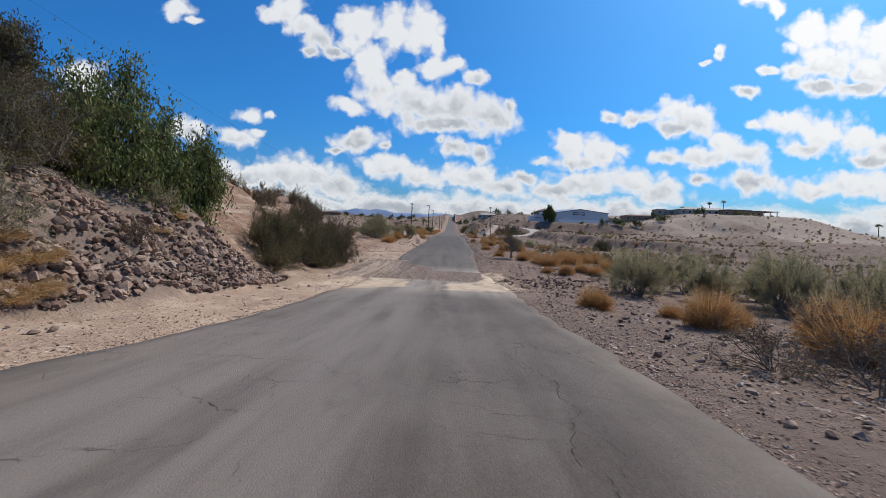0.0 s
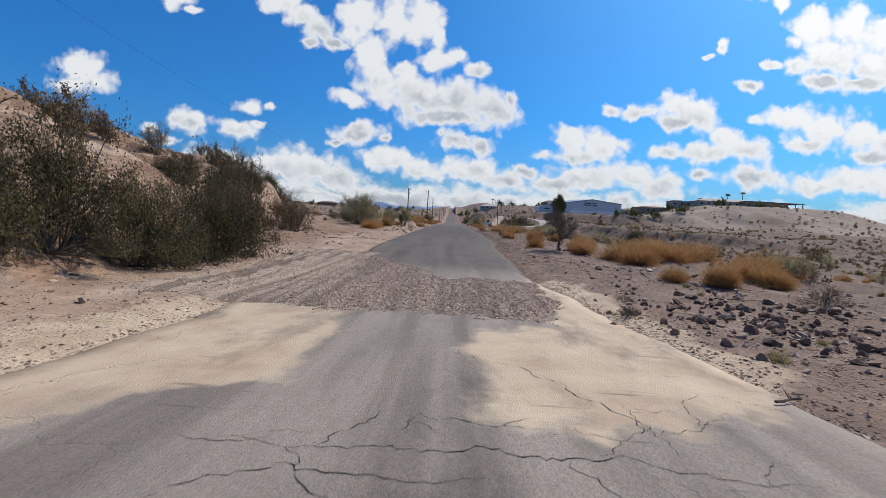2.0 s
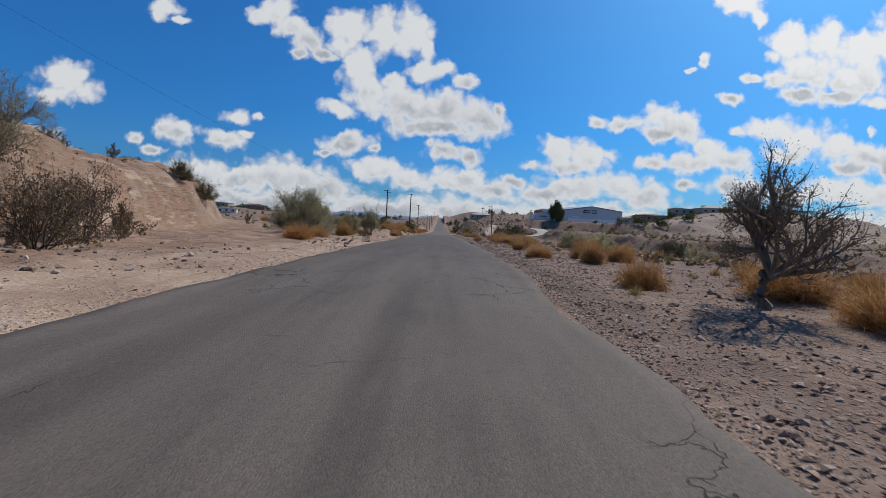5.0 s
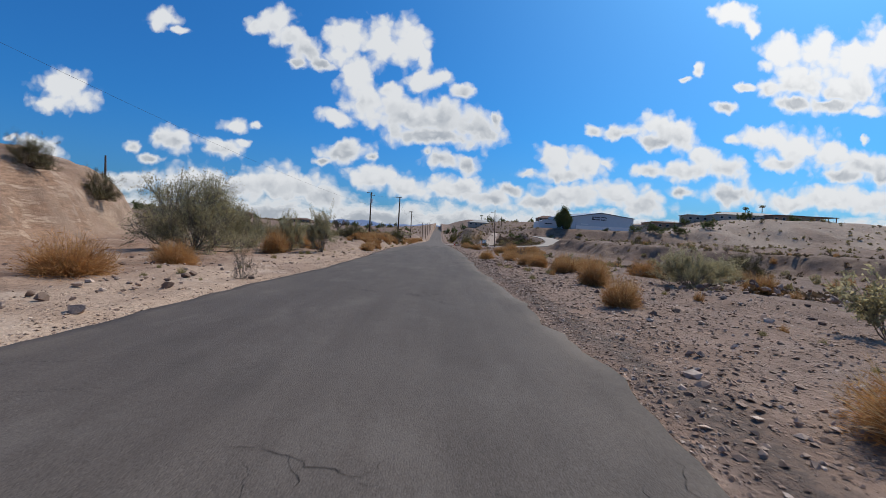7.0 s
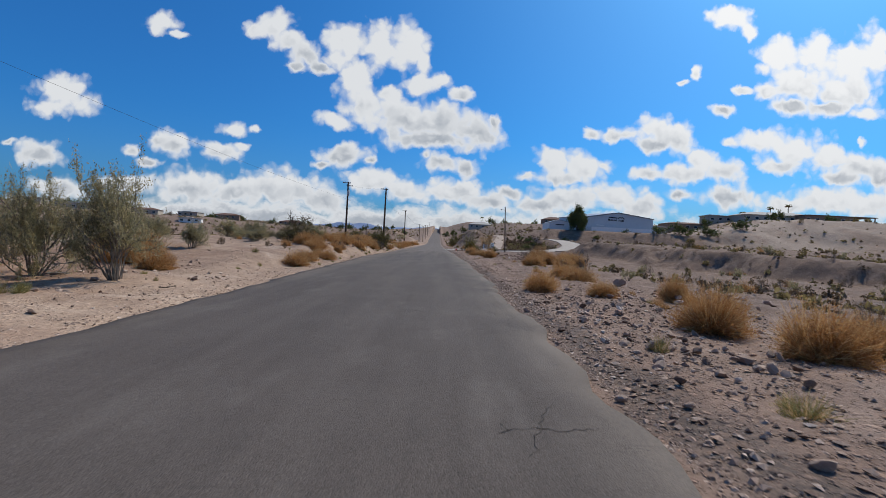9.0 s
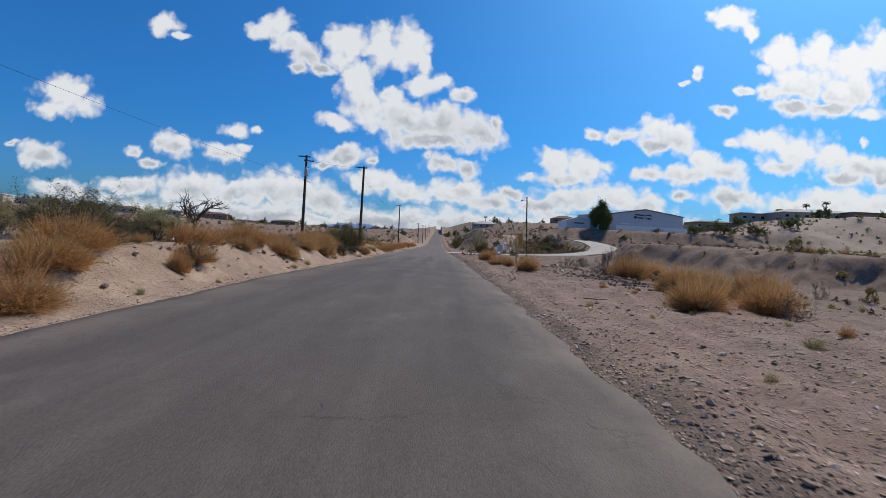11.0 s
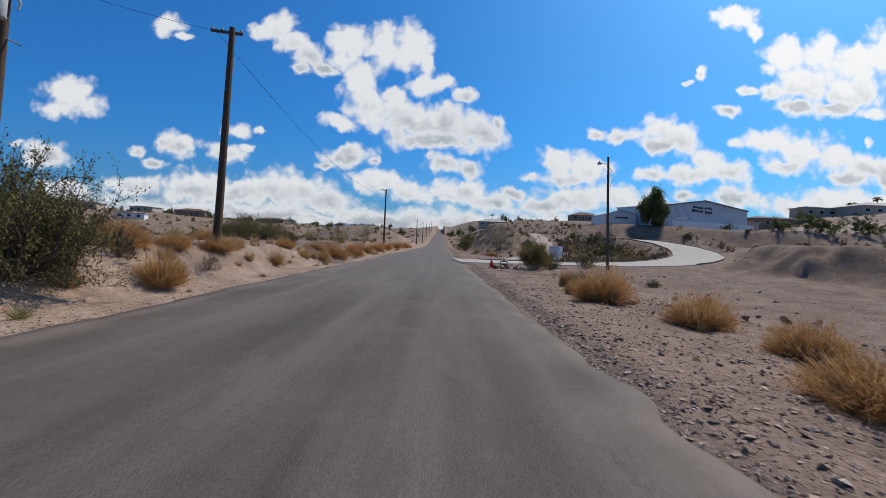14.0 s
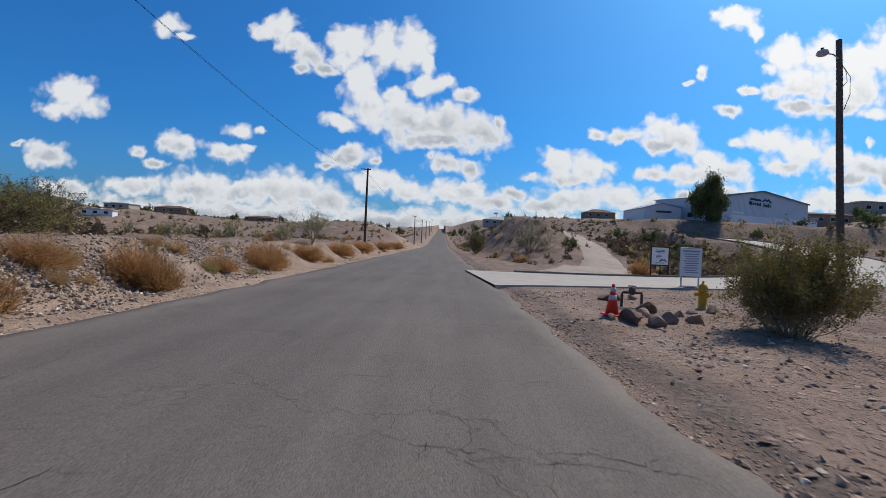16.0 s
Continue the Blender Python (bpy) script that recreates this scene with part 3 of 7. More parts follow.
# ---- ground, road ----
gx = spread(-15.0, 16.0, 0.26, 1.028, (-4200, 4200))
gy = spread(0.0, 215.0, 0.42, 1.035, (-900, 4600))
mx, my = np.meshgrid(gx, gy)
ground = grid_mesh("ground", gx, gy, height(mx, my), GROUND)
tagged(ground, "sandy gravelly desert ground with rough shoulders", "ground", kind="structure")


def build_road():
    ys = np.concatenate([np.arange(-60, 240, 0.4), np.arange(240, 1150, 6.0)])
    cols = np.linspace(0, 1, 26)
    left = edge_left(ys) + 0.42 * fbm(ys, ys * 0 + 3, 7.0, 4, 90) + 0.22 * fbm(ys, ys * 0 + 9, 1.1, 3, 94)
    right = edge_right(ys) + 0.32 * fbm(ys, ys * 0 + 30, 9.0, 4, 91) + 0.28 * fbm(ys, ys * 0 + 1, 1.0, 3, 95)
    left, right = left[:, None], right[:, None]
    xs = left + (right - left) * cols[None, :]
    yy = np.repeat(ys[:, None], len(cols), 1)
    zz = road_mean(yy) + 0.05 * (1 - ((xs + 1.45) / 4.1) ** 2) - 0.05 + 0.012 * fbm(xs, yy, 1.6, 3, 97)
    xs = np.concatenate([left - 0.05, xs, right + 0.05], 1)
    yy = np.concatenate([ys[:, None], yy, ys[:, None]], 1)
    zz = np.concatenate([zz[:, :1] - 0.14, zz, zz[:, -1:] - 0.14], 1)
    nx = len(cols) + 2
    co = np.stack([xs, yy, zz], -1).reshape(-1, 3)
    i = (np.arange(len(ys) - 1)[:, None] * nx + np.arange(nx - 1)[None, :]).ravel()
    ob = mesh_object("road", co.tolist(), np.stack([i, i + 1, i + nx + 1, i + nx], 1).tolist(), ASPHALT, True)
    return tagged(ob, "worn grey asphalt road with cracks and broken edges", "road", kind="structure")


def build_cracks():
    """Thin jagged cracks: across the road, along it, and branching between them."""
    rng = np.random.default_rng(33)
    co, faces = [], []

    def crack(x, y, length, head, wide, forks):
        n, step_len = max(6, int(length / 0.07)), 0.07
        first, drift, way = len(co), 0.0, head
        for i in range(n):
            w = wide * (0.3 + 0.7 * math.sin(math.pi * (i + 0.5) / n)) * rng.uniform(0.4, 1.6)
            for s in (-1, 1):
                co.append((x - math.sin(head) * w * s / 2, y + math.cos(head) * w * s / 2))
            drift = 0.9 * drift + rng.normal(0, 0.12)
            way = head + drift + rng.normal(0, 0.55)
            x, y = x + math.cos(way) * step_len, y + math.sin(way) * step_len
            if forks and rng.uniform() < 0.035:
                branches.append((x, y, length * rng.uniform(0.2, 0.5), head + rng.choice([-1, 1]) * rng.uniform(0.7, 1.6), wide * 0.75, forks - 1))
            if not edge_left(y) + 0.25 < x < edge_right(y) - 0.2:
                n = i + 1
                break
        faces.extend((first + 2 * i, first + 2 * i + 2, first + 2 * i + 3, first + 2 * i + 1) for i in range(n - 1))

    branches = []
    # the long ones that stand out, by start, length and heading
    for x, y, length, turn in [(0.95, 11.6, 8.0, 84), (0.9, 31.0, 4.2, 97), (-2.6, 30.9, 5.0, 2), (-1.2, 31.6, 1.6, -30), (-3.2, 29.9, 3.2, 0), (1.0, 159.3, 3.6, 88), (0.95, 160.45, 1.6, 2), (-1.3, 160.95, 1.4, -14), (-0.2, 160.5, 1.1, 3), (1.1, 165.25, 1.5, 4), (-3.6, 164.6, 2.4, -4), (-0.5, 165.4, 2.8, 1),
                               (-1.3, 68.7, 1.5, -12), (1.55, 66.2, 2.2, 86), (1.9, 67.6, 1.6, 80), (-1.4, 44.3, 3.4, -6), (0.5, 45.0, 2.6, 80), (-0.6, 149.3, 2.4, 4), (-4.8, 16.0, 3.0, -10), (-3.7, 14.3, 2.2, -40), (1.2, 21.4, 4.0, 78),
                               (0.8, 92.4, 1.8, 3), (1.0, 89.8, 1.4, 6), (-0.4, 121.5, 2.8, 2), (0.6, 120.4, 1.6, 70), (0.4, 170.2, 2.4, 2), (1.5, 168.3, 2.2, 60), (-1.6, 147.5, 2.6, 70)]:
        branches.append((x, y, length, math.radians(turn), rng.uniform(0.006, 0.010) * (1.8 if 158 < y < 164 else 1.0), 2))
    # many fainter ones: dense on the old surfacing, sparse on the newer stretch
    for _ in range(430):
        y = rng.uniform(5, 215)
        if rng.uniform() > np.interp(y, [5, 34, 46, 60, 110, 140, 215], [1, 1, 0.7, 0.28, 0.28, 0.8, 1]):
            continue
        across = rng.uniform() < 0.62
        x = float(edge_right(y)) - rng.uniform(0.3, 2.4) if rng.uniform() < 0.5 else rng.uniform(-5.6, 2)
        branches.append((x, y, rng.uniform(0.5, 2.8), rng.normal(0, 0.2) if across else rng.normal(1.57, 0.25), rng.uniform(0.003, 0.008), 1))
    while branches:
        crack(*branches.pop())
    xy = np.array(co)
    z = road_mean(xy[:, 1]) + 0.05 * (1 - ((xy[:, 0] + 1.45) / 4.1) ** 2) - 0.05 + 0.012 * fbm(xy[:, 0], xy[:, 1], 1.6, 3, 97) + 0.005
    tar = material("dirt-filled crack", lambda k: (k.ramp(k.noise(place_of(k), 25.0, 3.0)[0], [(0.3, (0.012, 0.010, 0.009)), (0.7, (0.035, 0.029, 0.025))]), None, {}), 0.95)
    tagged(mesh_object("road_cracks", np.column_stack([xy, z]).tolist(), faces, tar), "dark hairline cracks in worn asphalt", "cracks", kind="stuff")


build_road()
build_cracks()


# ---- helpers for things ----
def thing(name, label, category, where=(0, 0, 0), group=""):
    ob = new(name)
    ob.empty_display_size = 0.1
    ob.location = where
    return tagged(ob, label, category, group)


def part(name, geometry, mat, parent, label="", smooth=False, kind=""):
    """One mesh under its thing or part; the geometry is a bmesh or a pair of vertices and faces."""
    me = bpy.data.meshes.new(name)
    if isinstance(geometry, tuple):
        me.from_pydata([tuple(v) for v in geometry[0]], [], [tuple(int(i) for i in f) for f in geometry[1]])
    else:
        geometry.to_mesh(me)
        geometry.free()
    me.materials.append(mat)
    if smooth:
        me.polygons.foreach_set("use_smooth", [True] * len(me.polygons))
    me.update()
    ob = new(name, me)
    ob.parent = parent
    return tagged(ob, label, kind=kind)


def raw_mesh(name, co, faces, mat, smooth=False):
    """A mesh from arrays; all faces have the same number of corners."""
    faces = np.asarray(faces, np.int32)
    me = bpy.data.meshes.new(name)
    me.vertices.add(len(co))
    me.vertices.foreach_set("co", np.asarray(co, np.float32).ravel())
    me.loops.add(faces.size)
    me.loops.foreach_set("vertex_index", faces.ravel())
    me.polygons.add(len(faces))
    me.polygons.foreach_set("loop_start", np.arange(0, faces.size, faces.shape[1], dtype=np.int32))
    me.polygons.foreach_set("use_smooth", np.full(len(faces), smooth))
    me.update(calc_edges=True)
    me.materials.append(mat)
    return me


def box(bm, size, where=(0, 0, 0), turn=0.0, bevel=0.0):
    m = Matrix.Translation(where) @ Matrix.Rotation(turn, 4, "Z") @ Matrix.Diagonal((*size, 1))
    got = bmesh.ops.create_cube(bm, size=1.0, matrix=m)
    if bevel:
        edges = {e for v in got["verts"] for e in v.link_edges}
        bmesh.ops.bevel(bm, geom=list(edges), offset=bevel, segments=2, affect="EDGES", profile=0.5)
    return bm


def lathe(profile, sides=20, bm=None, where=(0, 0, 0)):
    """Turns a list of (radius, height) round the upright axis."""
    bm = bm or bmesh.new()
    rings = []
    for r, z in profile:
        rings.append([bm.verts.new((where[0] + r * math.cos(2 * math.pi * i / sides), where[1] + r * math.sin(2 * math.pi * i / sides), where[2] + z)) for i in range(sides)])
    for low, high in zip(rings, rings[1:]):
        for i in range(sides):
            bm.faces.new((low[i], low[(i + 1) % sides], high[(i + 1) % sides], high[i]))
    bm.faces.new(rings[0][::-1])
    bm.faces.new(rings[-1])
    return bm


def tubes(lines, sides=4):
    """Vertices and quads for many tapered tubes: each line is (points, radii)."""
    co, faces = [], []
    for pts, radii in lines:
        pts = np.asarray(pts, float)
        d = np.gradient(pts, axis=0)
        d /= np.linalg.norm(d, axis=1)[:, None] + 1e-9
        ref = np.array([0.31, 0.87, 0.38]) if abs(d[0][2]) > 0.8 else np.array([0, 0, 1.0])
        s = np.cross(d, ref)
        s /= np.linalg.norm(s, axis=1)[:, None] + 1e-9
        t = np.cross(d, s)
        first = len(co)
        for p, a, b, r in zip(pts, s, t, radii):
            for i in range(sides):
                w = 2 * math.pi * i / sides
                co.append(p + r * (math.cos(w) * a + math.sin(w) * b))
        for j in range(len(pts) - 1):
            for i in range(sides):
                n = (i + 1) % sides
                faces.append((first + j * sides + i, first + j * sides + n, first + (j + 1) * sides + n, first + (j + 1) * sides + i))
    return np.array(co), np.array(faces)


# ---- plant materials ----
def leaf_material(name, dark, mid, light, see_through=0.25):
    m = bpy.data.materials.new(name)
    m.use_nodes = True
    k = Nodes(m.node_tree)
    geo = k.add("ShaderNodeNewGeometry").outputs
    pick = geo["Random Per Island"]
    patch = k.noise(k.add("ShaderNodeTexCoord").outputs["Object"], 3.0, 3.0)[0]
    one = k.add("ShaderNodeObjectInfo").outputs["Random"]
    col = k.ramp(k.math("MULTIPLY_ADD", pick, 0.65, k.math("MULTIPLY_ADD", patch, 0.5, -0.08)), [(0.1, dark), (0.5, mid), (0.9, light)])
    col = k.mix(1.0, col, k.ramp(one, [(0.0, (0.82, 0.80, 0.80)), (1.0, (1.18, 1.15, 1.1))]), "MULTIPLY")
    face = k.add("ShaderNodeBsdfPrincipled", {"Base Color": col, "Roughness": 0.7, "Specular IOR Level": 0.2}).outputs[0]
    through_it = k.add("ShaderNodeBsdfTranslucent", {"Color": col}).outputs[0]
    both = k.add("ShaderNodeMixShader", {0: see_through, 1: face, 2: through_it}).outputs[0]
    k.add("ShaderNodeOutputMaterial", {0: both})
    return m


def bark(dark, light):
    def build(k):
        p = k.add("ShaderNodeTexCoord").outputs["Object"]
        n = k.noise(k.vec("MULTIPLY", p, (1, 1, 0.2)), 40.0, 5.0, 0.6)[0]
        return k.ramp(n, [(0.3, dark), (0.7, light)]), (n, 0.01, 0.6), {}
    return build


BARK_BROWN = material("brown bark", bark((0.055, 0.04, 0.03), (0.15, 0.115, 0.085)))
BARK_GREY = material("grey twigs", bark((0.10, 0.085, 0.07), (0.25, 0.215, 0.175)))
BARK_PALE = material("pale dry wood", bark((0.22, 0.17, 0.11), (0.40, 0.32, 0.22)))
LEAF_GREEN = leaf_material("creosote leaves", (0.078, 0.074, 0.022), (0.18, 0.16, 0.05), (0.32, 0.265, 0.10))
LEAF_DARK = leaf_material("dark brush leaves", (0.05, 0.045, 0.019), (0.112, 0.098, 0.042), (0.205, 0.17, 0.082))
LEAF_GREY = leaf_material("grey green leaves", (0.18, 0.168, 0.09), (0.36, 0.325, 0.185), (0.55, 0.49, 0.31), 0.55)
LEAF_TREE = leaf_material("tree leaves", (0.05, 0.066, 0.021), (0.12, 0.143, 0.048), (0.235, 0.25, 0.095))
LEAF_BROWN = leaf_material("dry brown leaves", (0.088, 0.062, 0.037), (0.181, 0.125, 0.075), (0.3, 0.219, 0.131))
STRAW = leaf_material("orange straw", (0.22, 0.105, 0.038), (0.41, 0.215, 0.083), (0.58, 0.35, 0.155), 0.45)
STRAW_PALE = leaf_material("pale straw", (0.34, 0.21, 0.095), (0.52, 0.35, 0.17), (0.68, 0.52, 0.29), 0.45)
WEED = leaf_material("yellow green weed", (0.14, 0.13, 0.045), (0.27, 0.245, 0.09), (0.42, 0.375, 0.18), 0.3)


# ---- plants ----
def unit(v):
    return v / (np.linalg.norm(v) + 1e-9)


def grow(rng, at, way, length, radius, depth, forks, spread, rise, lines, tips, wobble=0.22):
    n = 5 if depth else 4
    pts, p, d = [at], at, way
    for i in range(n - 1):
        d = unit(d + rng.normal(0, wobble, 3) + np.array([0, 0, rise]))
        p = p + d * length / (n - 1)
        pts.append(p)
    taper = np.linspace(1, 0.45 if depth else 0.25, n) * radius
    lines.append((pts, taper))
    if depth == 0:
        tips.append(np.array(pts))
        return
    for j in range(forks):
        f = rng.uniform(0.35, 1.0)
        i = min(int(f * (n - 1)), n - 2)
        q = pts[i] + (pts[i + 1] - pts[i]) * (f * (n - 1) - i)
        grow(rng, q, unit(d + rng.normal(0, spread, 3)), length * rng.uniform(0.45, 0.75), radius * 0.55, depth - 1, forks, spread, rise, lines, tips, wobble)


def leaves(rng, tips, count, size, loose, slim=0.45):
    tips = np.array(tips)
    pick = rng.integers(0, len(tips), count)
    f = rng.uniform(0.15, 1.0, count) * (tips.shape[1] - 1)
    i = np.minimum(f.astype(int), tips.shape[1] - 2)
    w = (f - i)[:, None]
    c = tips[pick, i] * (1 - w) + tips[pick, i + 1] * w + rng.normal(0, loose, (count, 3))
    a = rng.normal(0, 1, (count, 3)) + np.array([0, 0, 0.5])
    a /= np.linalg.norm(a, axis=1)[:, None]
    b = np.cross(a, rng.normal(0, 1, (count, 3)))
    b /= np.linalg.norm(b, axis=1)[:, None] + 1e-9
    s = size * rng.uniform(0.6, 1.4, count)[:, None]
    co = np.stack([c - a * s * 0.5, c + b * s * slim * 0.5, c + a * s * 0.5, c - b * s * slim * 0.5], 1).reshape(-1, 3)
    return co, np.arange(count * 4).reshape(-1, 4)


def ribbons(rng, count, length, width, shape, bend=0.5, n=4):
    """Thin curved blades from a shared foot; shape gives lean range and how far out they root."""
    lean0, lean1, foot = shape
    az = rng.uniform(0, 2 * math.pi, count)
    lean = np.radians(lean0 + (lean1 - lean0) * rng.uniform(0, 1, count) ** 0.7)
    out = np.stack([np.cos(az), np.sin(az), 0 * az], 1)
    p = out * (rng.uniform(0, 1, count) ** 0.5 * foot)[:, None] + np.array([0, 0, 0.01])
    d = out * np.sin(lean)[:, None] + np.array([0, 0, 1.0]) * np.cos(lean)[:, None]
    ln = length * rng.uniform(0.55, 1.0, count)
    rows = []
    side = np.cross(d, rng.normal(0, 1, (count, 3)))
    side /= np.linalg.norm(side, axis=1)[:, None] + 1e-9
    for j in range(n):
        w = width * (1 - 0.7 * j / (n - 1))
        rows += [p - side * w / 2, p + side * w / 2]
        d = d + rng.normal(0, bend * 0.35, (count, 3)) + np.array([0, 0, -0.06])
        d /= np.linalg.norm(d, axis=1)[:, None]
        p = p + d * (ln / (n - 1))[:, None]
    co = np.stack(rows, 1).reshape(-1, 3)
    base = np.arange(count)[:, None] * 2 * n
    quads = np.concatenate([base + np.array([[2 * j, 2 * j + 1, 2 * j + 3, 2 * j + 2]]) for j in range(n - 1)], 1).reshape(-1, 4)
    return co, quads


def fitted(co_list):
    """Scales the parts of one plant together to a unit width and height, standing on zero."""
    allco = np.concatenate(co_list)
    wide = np.percentile(np.abs(allco[:, :2] - allco[:, :2].mean(0) * 0), 98.5) * 2
    tall = np.percentile(allco[:, 2], 99.3)
    return [np.stack([c[:, 0] / wide, c[:, 1] / wide, np.maximum(c[:, 2], -0.02) / tall], 1) for c in co_list]


def shrub(name, label, category, seed, stems, lean, forks, depth, leaf_count, leaf_size, leaf, wood, spread=0.5, rise=0.08, loose=0.03, thick=0.016, foot=0.12, twig_sides=3, slim=0.45):
    rng = np.random.default_rng(seed)
    lines, tips = [], []
    for i in range(stems):
        az, tilt = rng.uniform(0, 2 * math.pi), math.radians(lean * rng.uniform(0.05, 1.0) ** 0.7)
        way = np.array([math.cos(az) * math.sin(tilt), math.sin(az) * math.sin(tilt), math.cos(tilt)])
        at = np.array([math.cos(az), math.sin(az), 0]) * rng.uniform(0, foot)
        grow(rng, at, way, rng.uniform(0.38, 0.62), thick, depth, forks, spread, rise, lines, tips)
    wco, wf = tubes(lines, twig_sides)
    geo = [(wco, wf)]
    if leaf_count:
        geo.append(leaves(rng, tips, leaf_count, leaf_size, loose, slim))
    shapes = fitted([g[0] for g in geo])
    ob = thing(name, label, category)
    for key, (co, (_, f), mat) in zip(("branchwork", "foliage"), zip(shapes, geo, (wood, leaf))):
        o = new(key, raw_mesh(key, co, f, mat))
        o.parent = ob
    return ob


def dry_tuft(name, label, category, seed, count, leaf, pale, lean=(4, 82), foot=0.16, width=0.009):
    rng = np.random.default_rng(seed)
    heads = []
    for share, length, (dx, dy) in ((0.5, 0.62, (0, 0)), (0.3, 0.5, (0.24, 0.10)), (0.2, 0.42, (-0.22, 0.16))):
        co, f = ribbons(rng, int(count * share), length, width, (lean[0], lean[1], foot * 0.8), 0.8)
        heads.append(co + np.array([dx, dy, 0]))
    a = np.concatenate(heads)
    a = a, np.concatenate([np.arange(0, len(a), 8)[:, None] + np.array([[2 * j, 2 * j + 1, 2 * j + 3, 2 * j + 2]]) for j in range(3)], 0)
    b = ribbons(rng, count // 3, 0.66, width * 0.8, (lean[0], lean[1] * 0.85, foot), 0.5)
    # short side twigs give the cloudy outline
    tips = a[0].reshape(-1, 8, 3)[:, 2:, :][:, ::2]
    c = leaves(rng, tips, count * 4, 0.075, 0.022, 0.10)
    ca, cb, cc = fitted([a[0], b[0], c[0]])
    ob = thing(name, label, category)
    for key, co, f, mat in (("straw_mass", ca, a[1], leaf), ("pale_straw", cb, b[1], pale), ("twig_fringe", cc, c[1], leaf)):
        o = new(key, raw_mesh(key, co, f, mat))
        o.parent = ob
        tagged(o, kind="stuff")
    return ob


def planted(x, y, wide, tall, rng, sink=0.03, z=None):
    ground_z = float(height(x, y)) if z is None else z
    return pose(x, y, ground_z - sink, rng.uniform(-4, 4), rng.uniform(-4, 4), rng.uniform(0, 360)) @ Matrix.Diagonal((wide, wide, tall, 1))


def plant_all(variants, spots, seed, group, rows_scale=1.0):
    """Spots are (x, y, width, height); the variants take turns, and each stands once itself."""
    rng = np.random.default_rng(seed)
    for n, (x, y, w, h) in enumerate(spots):
        ob = variants[n % len(variants)]
        m = planted(x, y, w * rows_scale, h * rows_scale, rng)
        if n < len(variants) and ob not in PLACED:
            PLACED.add(ob)
            tagged(ob, group=group)
            PENDING.append((ob, m))
        else:
            copy_thing(ob, m)


PENDING = []
PLACED = set()


def scattered(rng, count, xr, yr, small, large, keep=lambda x, y: True):
    out = []
    while len(out) < count:
        x, y = rng.uniform(*xr), rng.uniform(*yr)
        if keep(x, y):
            s = small + (large - small) * rng.uniform() ** 2
            out.append((x, y, s * rng.uniform(0.9, 1.5), s))
    return out


def off_track(x, y):
    """Away from road, driveway, dirt track and building pad."""
    d, _ = drive_near(np.array(x), np.array(y))
    if d < 5.5 or -6.5 < x < 4.2:
        return False
    if 9 < x < 36 and 138 < y < 200:
        return False
    if 40 < x < 100 and 240 < y < 305:
        return False
    return True

# ---- sand and gravel washed over the road ----
def m_gravel_bed(k):
    p = place_of(k)
    v = k.add("ShaderNodeTexVoronoi", {"Vector": p, "Scale": 32.0}).outputs
    a = k.noise(p, 0.8, 4.0, 0.6)[0]
    lines = k.noise(k.vec("MULTIPLY", p, (3.2, 0.12, 1.0)), 1.0, 3.0, 0.6)[0]
    col = k.ramp(v[1], [(0.0, (0.15, 0.104, 0.079)), (0.5, (0.33, 0.240, 0.184)), (1.0, (0.54, 0.415, 0.325))])
    col = k.mix(k.range(a, 0.40, 0.70, 0.0, 0.5), col, (0.38, 0.29, 0.22))
    side = k.math("ADD", k.add("ShaderNodeSeparateXYZ", {"Vector": p}).outputs[0], k.math("MULTIPLY", a, 3.0))
    col = k.mix(k.range(side, -4.2, -2.2, 0.8, 0.0), col, (0.47, 0.36, 0.27))
    col = k.mix(k.range(lines, 0.40, 0.56, 0.75, 0.0), col, (0.15, 0.112, 0.09))
    return col, (k.math("MULTIPLY", v[0], -1.0), 0.03, 0.9), {}


def m_riprap(k):
    one = k.add("ShaderNodeObjectInfo").outputs["Random"]
    pick = k.add("ShaderNodeNewGeometry").outputs["Random Per Island"]
    p = k.add("ShaderNodeTexCoord").outputs["Object"]
    n = k.noise(p, 7.0, 6.0, 0.65)[0]
    which = k.math("FRACT", k.math("ADD", pick, one))
    col = k.ramp(which, [(0.0, (0.135, 0.088, 0.066)), (0.4, (0.235, 0.158, 0.12)), (0.7, (0.31, 0.205, 0.15)), (1.0, (0.44, 0.33, 0.255))])
    col = k.mix(0.7, col, k.ramp(n, [(0.25, (0.6, 0.6, 0.6)), (0.75, (1.3, 1.28, 1.25))]), "MULTIPLY")
    return col, (n, 0.04, 0.8), {}


def m_stone(k):
    pick = k.add("ShaderNodeNewGeometry").outputs["Random Per Island"]
    one = k.add("ShaderNodeObjectInfo").outputs["Random"]
    p = k.add("ShaderNodeTexCoord").outputs["Object"]
    n = k.noise(p, 9.0, 5.0, 0.65)[0]
    which = k.math("FRACT", k.math("ADD", pick, one))
    col = k.ramp(which, [(0.0, (0.15, 0.100, 0.075)), (0.35, (0.28, 0.200, 0.152)), (0.65, (0.42, 0.315, 0.245)), (0.85, (0.38, 0.25, 0.175)), (1.0, (0.66, 0.54, 0.44))])
    col = k.mix(0.7, col, k.ramp(n, [(0.25, (0.6, 0.6, 0.6)), (0.75, (1.3, 1.28, 1.25))]), "MULTIPLY")
    return col, (n, 0.03, 0.6), {}


